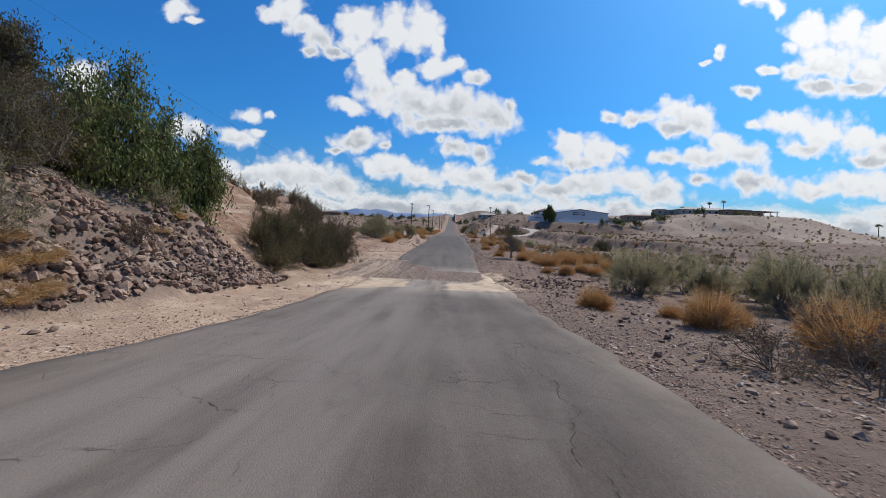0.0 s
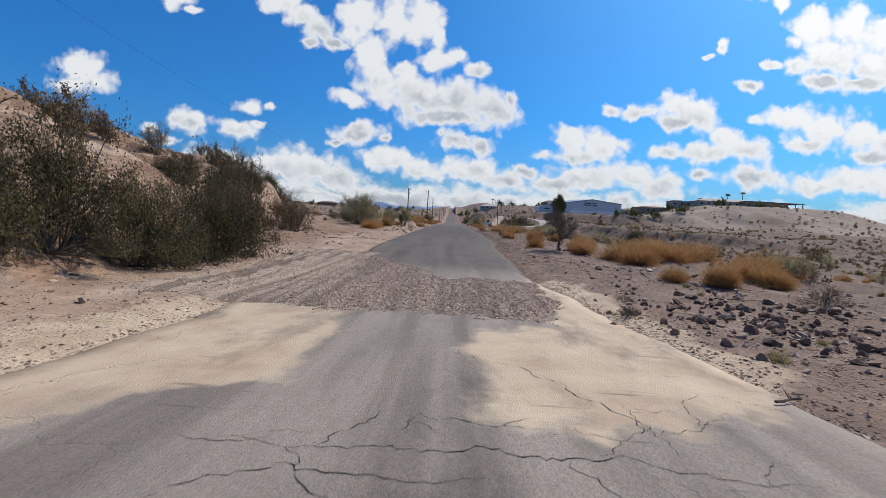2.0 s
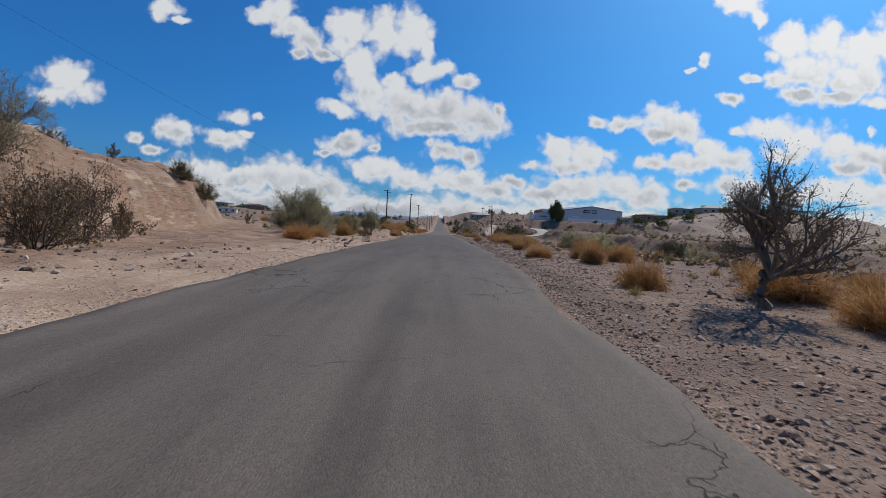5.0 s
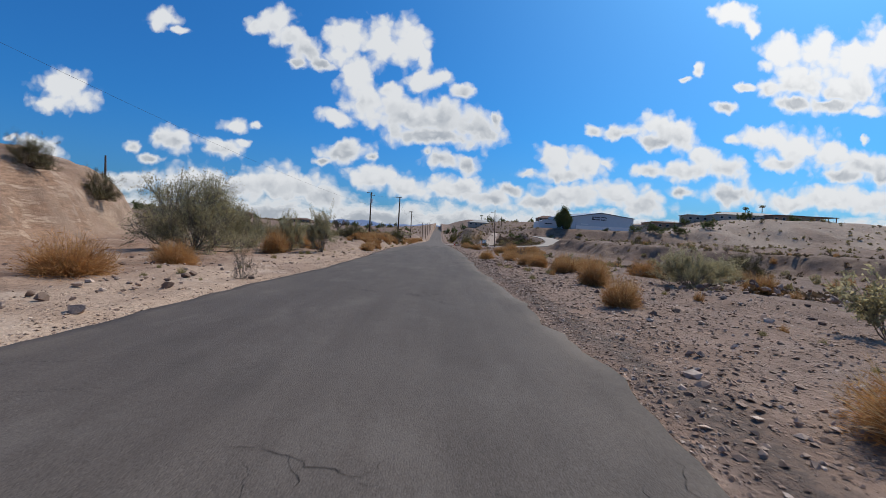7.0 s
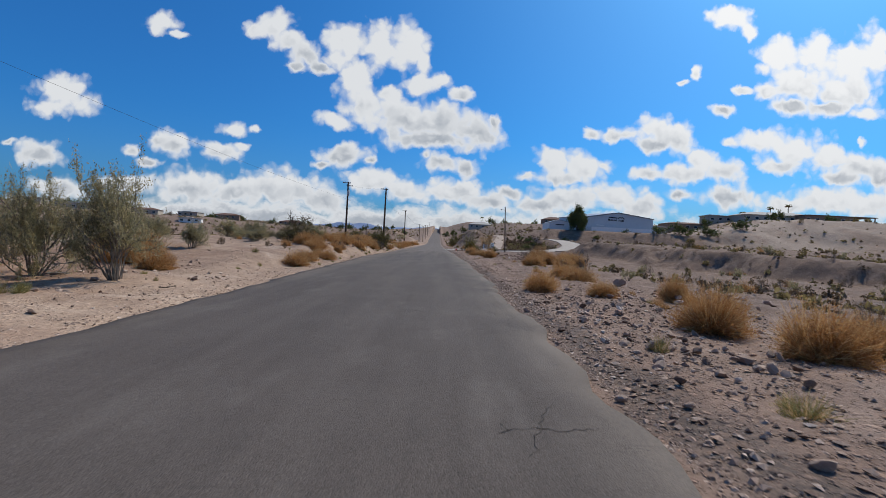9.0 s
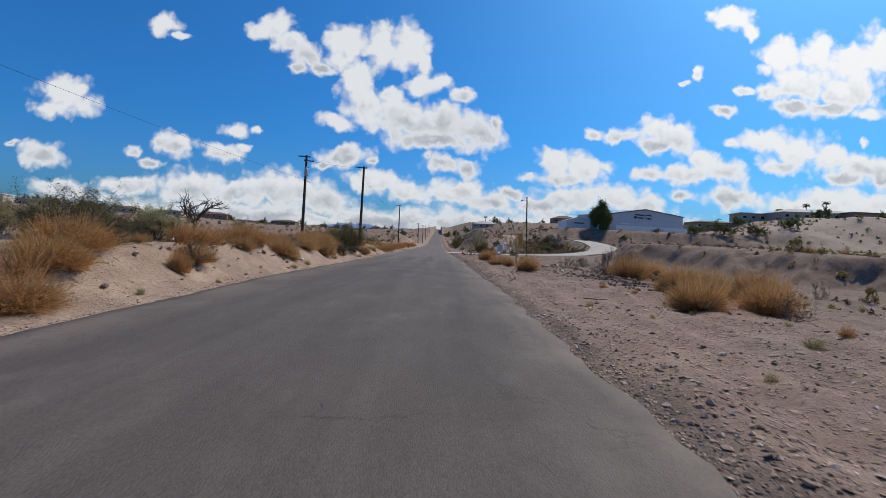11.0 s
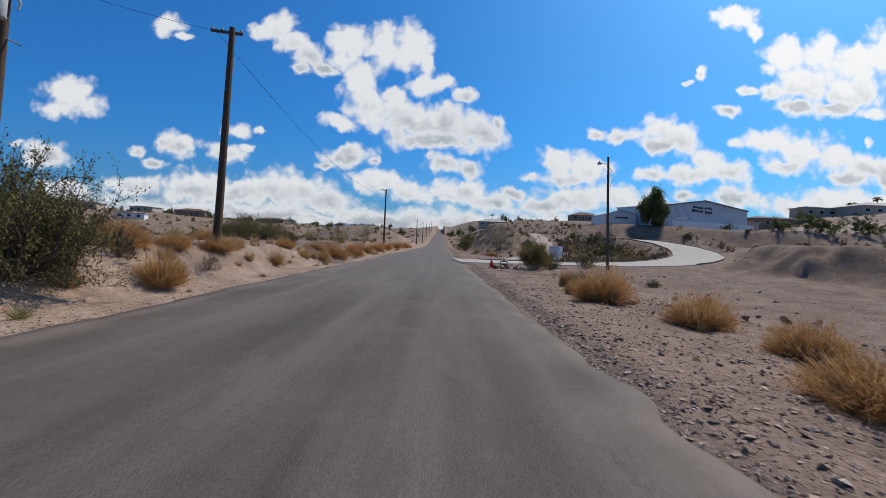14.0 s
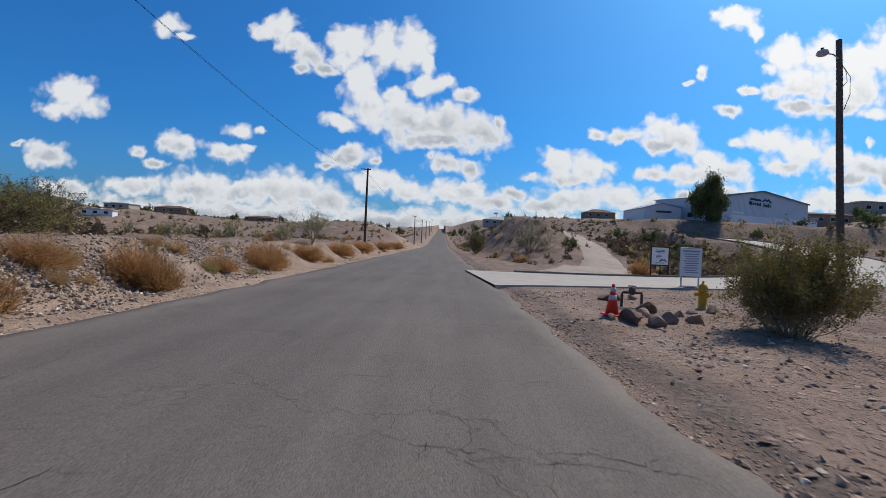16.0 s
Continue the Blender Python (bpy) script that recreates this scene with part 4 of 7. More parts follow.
GRAVEL_BED = material("gravel bed", m_gravel_bed, 0.95)
def m_loose_gravel(k):
    pick = k.add("ShaderNodeNewGeometry").outputs["Random Per Island"]
    return k.ramp(pick, [(0.0, (0.14, 0.092, 0.068)), (0.45, (0.41, 0.293, 0.222)), (0.8, (0.58, 0.43, 0.335)), (1.0, (0.80, 0.66, 0.54))]), None, {}


STONE = material("desert stone", m_stone, 0.9)
LOOSE_GRAVEL = material("pale loose gravel", m_loose_gravel, 0.9)


def m_pale_rock(k):
    pick = k.add("ShaderNodeNewGeometry").outputs["Random Per Island"]
    one = k.add("ShaderNodeObjectInfo").outputs["Random"]
    n = k.noise(k.add("ShaderNodeTexCoord").outputs["Object"], 9.0, 5.0, 0.65)[0]
    col = k.ramp(k.math("FRACT", k.math("ADD", pick, one)), [(0.0, (0.20, 0.145, 0.112)), (0.5, (0.36, 0.275, 0.215)), (0.8, (0.46, 0.36, 0.285)), (1.0, (0.60, 0.50, 0.41))])
    return k.mix(0.7, col, k.ramp(n, [(0.25, (0.65, 0.65, 0.65)), (0.75, (1.25, 1.24, 1.22))]), "MULTIPLY"), (n, 0.03, 0.6), {}


PALE_ROCK = material("pale grey rubble", m_pale_rock, 0.9)
RIPRAP = material("broken brown rock", m_riprap, 0.9)


def surface(x, y):
    paved = road_mean(y) + 0.05 * (1 - ((x + 1.45) / 4.1) ** 2) - 0.05
    return np.maximum(height(x, y), np.where((x > edge_left(y)) & (x < edge_right(y)), paved, -9))


def smear(name, label, xr, yr, cell, rise, mat):
    """A thin heap on the road: it shows where its surface stands above the asphalt."""
    xs, ys = np.arange(*xr, cell), np.arange(*yr, cell)
    mx, my = np.meshgrid(xs, ys)
    ob = grid_mesh(name, xs, ys, surface(mx, my) + rise(mx, my), mat)
    return tagged(ob, label, "ground", kind="stuff")


def gravel_rise(x, y):
    n = fbm(x, y * 0.3, 0.9, 4, 120) * 0.7 + fbm(x, y, 0.25, 2, 121) * 0.35
    x, y = x + 0.7 * fbm(x, y, 1.4, 5, 122), y + 0.8 * fbm(x, y, 1.2, 5, 123)
    far_edge = np.interp(x, [-4.7, -4.3, -2.9, -2.0, -1.4, 2], [50.5, 48.2, 46.0, 43.9, 42.6, 42.5])
    m = step(-9.5, -7.0, x) * (1 - step(0.8, 1.9, x - (y - 37) * 0.12)) * step(35.6, 37.2, y + 0.15 * (x + 1)) * (1 - step(-1.0, 1.0, y - far_edge))
    ruts = (0.011 * np.sin(x * 15.0 + fbm(x, y * 0.25, 3, 2, 125) * 2.5) + 0.010 * np.sin(x * 6.1 + fbm(x, y * 0.2, 4, 2, 126) * 2.0)) * step(-5, -3, x)
    return np.clip(0.10 * (m + 0.45 * n * (m > 0.01)) - 0.05, -0.05, 0.05) + np.where(m > 0.6, ruts, 0)


smear("gravel_wash", "grey gravel washed across the road in ruts", (-10.0, 3.6), (35.5, 53.0), 0.07, gravel_rise, GRAVEL_BED)


# ---- stones ----
def stone_shape(seed, detail=1, rough=0.28, flat=0.7):
    rng = np.random.default_rng(seed)
    bm = bmesh.new()
    bmesh.ops.create_icosphere(bm, subdivisions=detail, radius=0.5)
    cuts = [(unit(rng.normal(0, 1, 3)), rng.uniform(0.2, 0.36)) for _ in range(11)]
    for v in bm.verts:
        c = np.array(v.co)
        for nrm, d in cuts:
            over = c @ nrm - d
            if over > 0:
                c = c - nrm * over
        c = c * (1 + rng.normal(0, rough * 0.12)) * np.array([1.15, 0.95, flat])
        v.co = c
    bm.normal_update()
    co = np.array([v.co[:] for v in bm.verts])
    f = np.array([[v.index for v in fa.verts] for fa in bm.faces])
    bm.free()
    return co, f


def pebble_shape(seed):
    rng = np.random.default_rng(seed)
    co = np.array([(1, 0, 0), (0, 1, 0), (-1, 0, 0), (0, -1, 0), (0, 0, 0.5), (0, 0, -0.5)], float) * 0.5 * rng.uniform(0.7, 1.2, (6, 1)) + rng.normal(0, 0.06, (6, 3))
    f = np.array([(0, 1, 4), (1, 2, 4), (2, 3, 4), (3, 0, 4), (1, 0, 5), (2, 1, 5), (3, 2, 5), (0, 3, 5)])
    return co, f


def heap_mesh(name, shapes, spots, mat, seed, sink=0.25):
    """Many stones in one mesh: spots are rows of x, y, z, size."""
    rng = np.random.default_rng(seed)
    spots = np.asarray(spots)
    which = rng.integers(0, len(shapes), len(spots))
    co_all, f_all, first = [], [], 0
    for s, (co, f) in enumerate(shapes):
        mine = spots[which == s]
        n = len(mine)
        if not n:
            continue
        a, b = rng.uniform(0, 2 * math.pi, n), rng.normal(0, 0.35, n)
        ca, sa, cb, sb = np.cos(a), np.sin(a), np.cos(b), np.sin(b)
        x = co[None, :, 0] * cb[:, None] + co[None, :, 2] * sb[:, None]
        z = -co[None, :, 0] * sb[:, None] + co[None, :, 2] * cb[:, None]
        y = np.repeat(co[None, :, 1], n, 0)
        px = (x * ca[:, None] - y * sa[:, None]) * mine[:, 3:4] + mine[:, 0:1]
        py = (x * sa[:, None] + y * ca[:, None]) * mine[:, 3:4] + mine[:, 1:2]
        pz = (z + 0.5 - sink) * mine[:, 3:4] + mine[:, 2:3] - 0.15 * mine[:, 3:4]
        co_all.append(np.stack([px, py, pz], -1).reshape(-1, 3))
        f_all.append((f[None] + (np.arange(n) * len(co))[:, None, None] + first).reshape(-1, 3))
        first += n * len(co)
    return raw_mesh(name, np.concatenate(co_all), np.concatenate(f_all), mat)


STONES = [stone_shape(s, 2) for s in range(6)]
BLOCKS = [stone_shape(60 + s, 2, 0.15, 0.8) for s in range(6)]
COBBLES = [stone_shape(20 + s, 1) for s in range(6)]
CHUNKS = [stone_shape(60 + s, 1, 0.3, 0.8) for s in range(6)]
PEBBLES = [pebble_shape(s) for s in range(6)]


def on_ground(xy, size, extra=0.0):
    xy = np.asarray(xy)
    return np.column_stack([xy, height(xy[:, 0], xy[:, 1]) + extra, size])


def build_scatter():
    rng = np.random.default_rng(77)
    # gravel lying loose on the washed stretch
    xy = np.column_stack([rng.uniform(-9.0, 3.2, 110000), rng.uniform(35.6, 53.0, 110000)])
    r = gravel_rise(xy[:, 0], xy[:, 1])
    some = (r + np.abs(rng.normal(0, 0.012, len(r))) > 0.0) & (rng.uniform(0, 1, len(r)) < np.interp(xy[:, 0], [-8.5, -5, -3.2], [0.10, 0.25, 1.0]))
    furrow = np.sin(xy[:, 0] * 15.0 + fbm(xy[:, 0], xy[:, 1] * 0.25, 3, 2, 125) * 2.5)
    some &= (furrow > -0.25) | (rng.uniform(0, 1, len(r)) < 0.6) | (xy[:, 0] < -4.5)
    xy, r = xy[some], np.maximum(r[some], 0)
    z = surface(xy[:, 0], xy[:, 1]) + r + 0.004
    me = heap_mesh("loose_gravel", PEBBLES, np.column_stack([xy, z, 0.018 + 0.050 * rng.uniform(0, 1, len(xy)) ** 2.2]), LOOSE_GRAVEL, 1)
    tagged(new("loose_gravel", me), "loose grey gravel on the washed road", "gravel", kind="stuff")
    # grit along both edges of the asphalt
    n = 130000
    side = rng.uniform(0, 1, n) < 0.62
    tight = rng.uniform(0, 1, n) < 0.38
    d = np.where(tight, np.abs(rng.normal(0.05, 0.16, n)), rng.exponential(2.4, n) + 0.1)
    y = rng.uniform(4, 205, n)
    x = np.where(side, edge_right(y) + d, edge_left(y) - d)
    clump = tight | (fbm(x, y, 3.0, 3, 130) + rng.normal(0, 0.2, n) > np.interp(y, [60, 66, 102, 108, 150, 160], [-0.1, -0.25, -0.25, 0.1, 0.1, 0.2]))
    x, y, tight = x[clump], y[clump], tight[clump]
    me = heap_mesh("roadside_grit", PEBBLES, on_ground(np.column_stack([x, y]), np.where(tight, 0.02 + 0.055 * rng.uniform(0, 1, len(x)) ** 2, 0.022 + 0.075 * rng.uniform(0, 1, len(x)) ** 3)), STONE, 2)
    tagged(new("roadside_grit", me), "small stones and grit beside the asphalt", "gravel", kind="stuff")
    # angular stones strewn over the stony verge
    n = 90000
    y = np.concatenate([rng.uniform(52, 180, n * 3 // 4), rng.uniform(8, 52, n // 4)])
    d = rng.uniform(0, 1, len(y)) ** 1.5 * 7.5
    x = edge_right(y) + 0.25 + d
    lies = (fbm(x, y, 2.2, 4, 131) + rng.normal(0, 0.14, len(y)) > np.interp(y, [30, 60, 104, 110, 132, 138, 158, 164], [-0.05, -0.22, -0.22, 0.3, 0.3, -0.12, -0.12, 0.05])) & (rng.uniform(0, 1, len(y)) < np.interp(d, [0, 3, 7.5], [1, 0.8, 0.35]))
    lies &= ~((y > 29) & (y < 46) & (x < 4.4))
    x, y = x[lies], y[lies]
    me = heap_mesh("verge_stones", PEBBLES, on_ground(np.column_stack([x, y]), 0.026 + 0.10 * rng.uniform(0, 1, len(x)) ** 3.2), STONE, 4)
    tagged(new("verge_stones", me), "angular pinkish-grey stones strewn over the verge", "stones", kind="stuff")
    # stones on the open ground
    n = 24000
    x = np.where(rng.uniform(0, 1, n) < 0.72, ROAD_RIGHT + 0.7 + rng.gamma(1.6, 2.8, n), ROAD_LEFT - 0.8 - rng.gamma(2.0, 2.6, n))
    y = rng.uniform(2, 215, n)
    ok = (rng.uniform(0, 1, n) < np.where(np.abs(x) < 9, np.interp(y, [50, 62, 104, 110, 215], [0.9, 1.0, 1.0, 0.25, 0.25]), 0.9)) & (fbm(x, y, 7.0, 3, 140) + rng.normal(0, 0.15, n) > -0.05) & ~((y > 176) & (y < 196) & (x > 0))
    x, y = x[ok], y[ok]
    fx, fy = rng.uniform(4.5, 48, 5000), rng.uniform(188, 262, 5000)
    lone = (drive_near(fx, fy)[0] > 4.2) & (np.abs(fx - np.interp(fy, [189, 204, 223, 250, 290], [10, 16, 19.8, 24, 24])) > 1.8) & (fbm(fx, fy, 8, 3, 141) > -0.1)
    hx, hy = rng.uniform(-26, -9, 2600), rng.uniform(33, 80, 2600)
    up = (hx < -9.5 - np.maximum(hy - 48, 0) * 0.35) & (fbm(hx, hy, 5, 3, 143) > 0.0)
    x, y = np.concatenate([x, fx[lone], hx[up]]), np.concatenate([y, fy[lone], hy[up]])
    me = heap_mesh("ground_stones", COBBLES, on_ground(np.column_stack([x, y]), (0.05 + 0.24 * rng.uniform(0, 1, len(x)) ** 5) * np.where((np.abs(x) < 10) & (y > 104), 0.6, 1.0)), STONE, 3)
    tagged(new("ground_stones", me), "scattered weathered stones on bare ground", "stones", kind="stuff")


build_scatter()


def stone_pile(name, label, where, spread_x, spread_y, count, size, seed, lift=0.0, limit=300, mat=None):
    """Piled stones: every stone a part of the pile, those past the limit joined."""
    rng = np.random.default_rng(seed)
    ob = thing(name, label, "rocks", (*where, float(height(*where))))
    x = where[0] + rng.normal(0, spread_x, count)
    y = where[1] + rng.normal(0, spread_y, count)
    s = size * (0.45 + 0.8 * rng.uniform(0, 1, count) ** 1.8)
    hump = np.exp(-((x - where[0]) / spread_x / 1.4) ** 2 - ((y - where[1]) / spread_y / 1.4) ** 2) * lift
    z = height(x, y) + hump * rng.uniform(0.5, 1, count)
    lay_stones(ob, np.column_stack([x, y, z, s]), seed, limit, mat)
    return ob


STONE_MESHES = []


def lay_stones(ob, rows, seed, limit=300, mat=None):
    rng = np.random.default_rng(seed)
    if not STONE_MESHES:
        for co, f in STONES:
            STONE_MESHES.append(raw_mesh("stone", co, f, STONE))
        for co, f in BLOCKS:
            STONE_MESHES.append(raw_mesh("stone", co, f, RIPRAP))
    if len(STONE_MESHES) < 18:
        for co, f in BLOCKS:
            STONE_MESHES.append(raw_mesh("stone", co, f, PALE_ROCK))
    base = Vector(ob.location)
    for x, y, z, s in rows[:limit]:
        o = new("stone", STONE_MESHES[int(rng.integers(0, 6)) + (12 if mat == PALE_ROCK else 6 if mat else 0)])
        o.parent = ob
        o.matrix_basis = Matrix.Translation(Vector((x, y, z + 0.12 * s)) - base) @ pose(0, 0, 0, rng.normal(0, 22), rng.normal(0, 22), rng.uniform(0, 360)) @ Matrix.Diagonal((s, s, s, 1))
    if len(rows) > limit:
        me = heap_mesh("rock_infill", CHUNKS if mat else COBBLES, rows[limit:] - np.array([*base, 0]), mat or STONE, seed)
        o = new("rock_infill", me)
        o.parent = ob
        tagged(o, kind="stuff")


def build_riprap():
    rng = np.random.default_rng(5)
    n = 5600
    y = rng.uniform(1.0, 32.0, n)
    x = -9.3 - rng.uniform(0, 1, n) ** 1.25 * np.interp(y, [0, 12, 20, 25, 29, 32], [4.8, 4.5, 4.2, 3.5, 2.3, 0.8])
    x = x - 0.5 * wave(x, y, 2.5, 9)
    s = 0.13 + 0.36 * rng.uniform(0, 1, n) ** 2.6
    order = np.argsort(-(s + 0.25 * ((y > 13) & (y < 33)) + rng.uniform(0, 0.08, n)))
    rows = np.column_stack([x, y, height(x, y) + 0.02 + 0.10 * rng.uniform(0, 1, n), s])[order]
    ob = thing("riprap", "broken brown rock heaped on the road bank", "rocks", (-11, 22, float(height(-11, 22))))
    lay_stones(ob, rows, 6, 300, RIPRAP)


build_riprap()
# rubble that the verges show
stone_pile("rubble_heap", "heap of grey rubble on the verge", (9.3, 101.0), 1.6, 1.1, 40, 0.34, 31, 0.35)
stone_pile("rubble_heap", "heap of grey rubble among dry brush", (13.5, 82.0), 2.6, 1.2, 70, 0.34, 32, 0.5)
stone_pile("rubble_heap", "low heap of broken rock by dry weeds", (8.8, 139.2), 0.8, 0.7, 26, 0.26, 33, 0.25)
stone_pile("rubble_heap", "pale rock rubble sliding down the bank", (-7.8, 170.9), 0.75, 1.7, 2200, 0.115, 34, 0.12, 300, PALE_ROCK)
stone_pile("rubble_heap", "pale rock rubble on the road bank", (-8.2, 178.6), 0.8, 2.6, 2200, 0.115, 35, 0.12, 300, PALE_ROCK)
stone_pile("rubble_heap", "dark reddish lumps of washed-out soil", (6.6, 37.6), 1.7, 2.2, 260, 0.24, 41, 0.05, 300, RIPRAP)
stone_pile("rubble_heap", "dark broken rock on the stony verge", (10.5, 140.5), 1.6, 2.4, 120, 0.24, 42, 0.05, 300, RIPRAP)
stone_pile("rubble_heap", "grey-brown broken rock along the verge", (5.0, 93.5), 1.2, 4.0, 150, 0.20, 43, 0.05)
stone_pile("rubble_heap", "dark broken rock thrown up along the verge", (9.9, 131.8), 0.75, 2.6, 700, 0.19, 44, 0.10, 300, RIPRAP)
stone_pile("rubble_heap", "scattered dark rock on bare ground", (8.6, 153.8), 1.5, 1.3, 24, 0.36, 36, 0.1)
stone_pile("rubble_heap", "crumbling rock along the cut bank", (-8.6, 128.0), 0.9, 4.0, 70, 0.28, 37, 0.1)
stone_pile("rubble_heap", "dark broken rock in the wash", (8.5, 44.0), 2.0, 3.0, 60, 0.3, 38, 0.1)
stone_pile("rubble_heap", "flat rocks on the sandy verge", (-7.6, 74.5), 1.0, 3.0, 30, 0.26, 39, 0.05)


def single_rock(x, y, size, seed, label):
    ob = new("rock", STONE_MESHES[seed % 6 + (6 if seed >= 20 else 0)])
    ob.matrix_basis = Matrix.Translation((x, y, float(height(x, y)) + 0.14 * size)) @ pose(0, 0, 0, seed * 7 % 20, seed * 5 % 16, seed * 77) @ Matrix.Diagonal((size, size, size, 1))
    return tagged(ob, label, "rock", "single rocks")


for n, (x, y, s) in enumerate([(6.4, 159.1, 0.62), (7.8, 154.5, 0.42), (7.2, 152.8, 0.5), (6.1, 157.4, 0.66), (-5.9, 73.0, 0.40), (-6.4, 76.2, 0.36), (6.4, 25.0, 0.36), (3.4, 37.9, 0.5), (8.0, 104.0, 0.7), (9.4, 100.2, 0.55)]):
    single_rock(x, y, s, n + 3, "weathered tan rock half sunk in dirt")

# ---- vegetation ----
TUMBLE = [dry_tuft("dry_bush", "dense orange-brown dried tumbleweed bush", "bush", 11, 1500, STRAW, STRAW_PALE),
          dry_tuft("dry_bush", "dense orange-brown dried tumbleweed bush", "bush", 12, 1300, STRAW, STRAW_PALE, (2, 74), 0.2),
          dry_tuft("dry_bush", "dense orange-brown dried tumbleweed bush", "bush", 13, 1100, STRAW, STRAW, (8, 86), 0.14)]
TWIG = [shrub("twiggy_shrub", "leafless grey-brown twiggy desert shrub", "shrub", 21, 26, 75, 4, 2, 2600, 0.030, LEAF_BROWN, BARK_GREY, 0.55, 0.02, 0.02, 0.010),
        shrub("twiggy_shrub", "leafless grey-brown twiggy desert shrub", "shrub", 22, 22, 80, 4, 2, 1500, 0.028, LEAF_BROWN, BARK_GREY, 0.6, 0.0, 0.02, 0.010)]
GREY = [shrub("desert_shrub", "grey-green desert shrub with fine leaves", "shrub", 31, 24, 50, 4, 2, 24000, 0.030, LEAF_GREY, BARK_GREY, 0.42, 0.10, 0.022, 0.010, slim=0.25),
        shrub("desert_shrub", "grey-green desert shrub with fine leaves", "shrub", 32, 26, 58, 4, 2, 24000, 0.030, LEAF_GREY, BARK_GREY, 0.48, 0.08, 0.022, 0.010, slim=0.25)]
GREEN = [shrub("creosote_bush", "olive green creosote bush with upright stems", "bush", 41, 40, 82, 4, 2, 15000, 0.024, LEAF_GREEN, BARK_BROWN, 0.45, 0.05, 0.02, 0.010),
         shrub("creosote_bush", "olive green creosote bush with upright stems", "bush", 42, 36, 74, 4, 2, 14000, 0.024, LEAF_GREEN, BARK_BROWN, 0.42, 0.08, 0.02, 0.010)]
DARK = [shrub("dark_brush", "dense dark olive-brown brush on the bank", "bush", 51, 46, 88, 4, 2, 34000, 0.020, LEAF_DARK, BARK_BROWN, 0.55, 0.0, 0.035, 0.010),
        shrub("dark_brush", "dense dark olive-brown brush on the bank", "bush", 52, 44, 90, 4, 2, 34000, 0.020, LEAF_DARK, BARK_BROWN, 0.55, 0.0, 0.035, 0.010)]
DRY = [shrub("dry_brush", "half-dry brown brush on the slope", "bush", 61, 26, 66, 4, 2, 5200, 0.028, LEAF_BROWN, BARK_BROWN, 0.5, 0.05, 0.025, 0.010),
       shrub("dry_brush", "half-dry grey-green brush on the slope", "bush", 62, 24, 62, 4, 2, 5200, 0.028, LEAF_GREY, BARK_GREY, 0.5, 0.05, 0.025, 0.010)]
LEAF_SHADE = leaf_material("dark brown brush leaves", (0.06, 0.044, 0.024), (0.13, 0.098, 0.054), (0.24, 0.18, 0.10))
BROWN = [shrub("dark_brush", "dense dark brown half-dry brush on the cut slope", "bush", 53, 46, 84, 4, 2, 30000, 0.022, LEAF_SHADE, BARK_BROWN, 0.52, 0.02, 0.03, 0.010),
         shrub("dark_brush", "dense olive-brown brush with pale twigs on the cut slope", "bush", 54, 44, 78, 4, 2, 24000, 0.022, LEAF_DARK, BARK_GREY, 0.5, 0.03, 0.03, 0.010)]
TUFT = [dry_tuft("grass_tuft", "small yellow-green weed tuft", "grass", 71, 170, WEED, STRAW_PALE, (5, 70), 0.22, 0.02),
        dry_tuft("grass_tuft", "small yellow-green weed tuft", "grass", 72, 150, WEED, WEED, (5, 75), 0.25, 0.02)]

plant_all(TUMBLE, [
    (5.2, 26.0, 1.5, 1.0), (7.2, 21.9, 1.6, 1.3), (7.3, 24.3, 0.9, 0.5), (11.2, 44.3, 1.9, 0.8), (10.2, 44.6, 1.2, 0.9), (13.3, 54.0, 2.1, 1.0), (16.7, 51.2, 2.7, 1.2), (7.4, 43.8, 1.2, 0.6), (12.6, 60.5, 1.6, 0.9), (4.4, 69.0, 1.5, 0.75), (8.0, 18.0, 2.0, 1.4), (9.2, 16.8, 2.2, 1.6), (9.0, 20.0, 1.8, 1.3), (8.6, 23.0, 1.5, 0.8), (9.1, 50.7, 2.4, 1.2), (8.7, 43.3, 1.5, 0.9), (14.3, 49.7, 2.4, 1.3), (5.2, 59.6, 1.5, 1.1), (9.1, 52.9, 3.1, 1.25),
    (7.3, 54.8, 1.7, 0.95), (-10.5, 78.2, 2.4, 1.3), (-10.6, 83.4, 2.0, 1.1), (-12.3, 104.7, 3.0, 1.6), (7.2, 70.2, 1.9, 1.35), (9.6, 71.2, 1.7, 1.2), (4.8, 76.3, 1.0, 0.85),
    (12.1, 90.3, 2.0, 1.1), (8.7, 90.8, 1.7, 1.05), (12.4, 57.0, 3.2, 1.3), (11.9, 53.2, 2.8, 1.15), (14.8, 55.8, 3.2, 1.3), (8.3, 58.2, 2.2, 1.1)], 101, "dry bushes", 0.9)
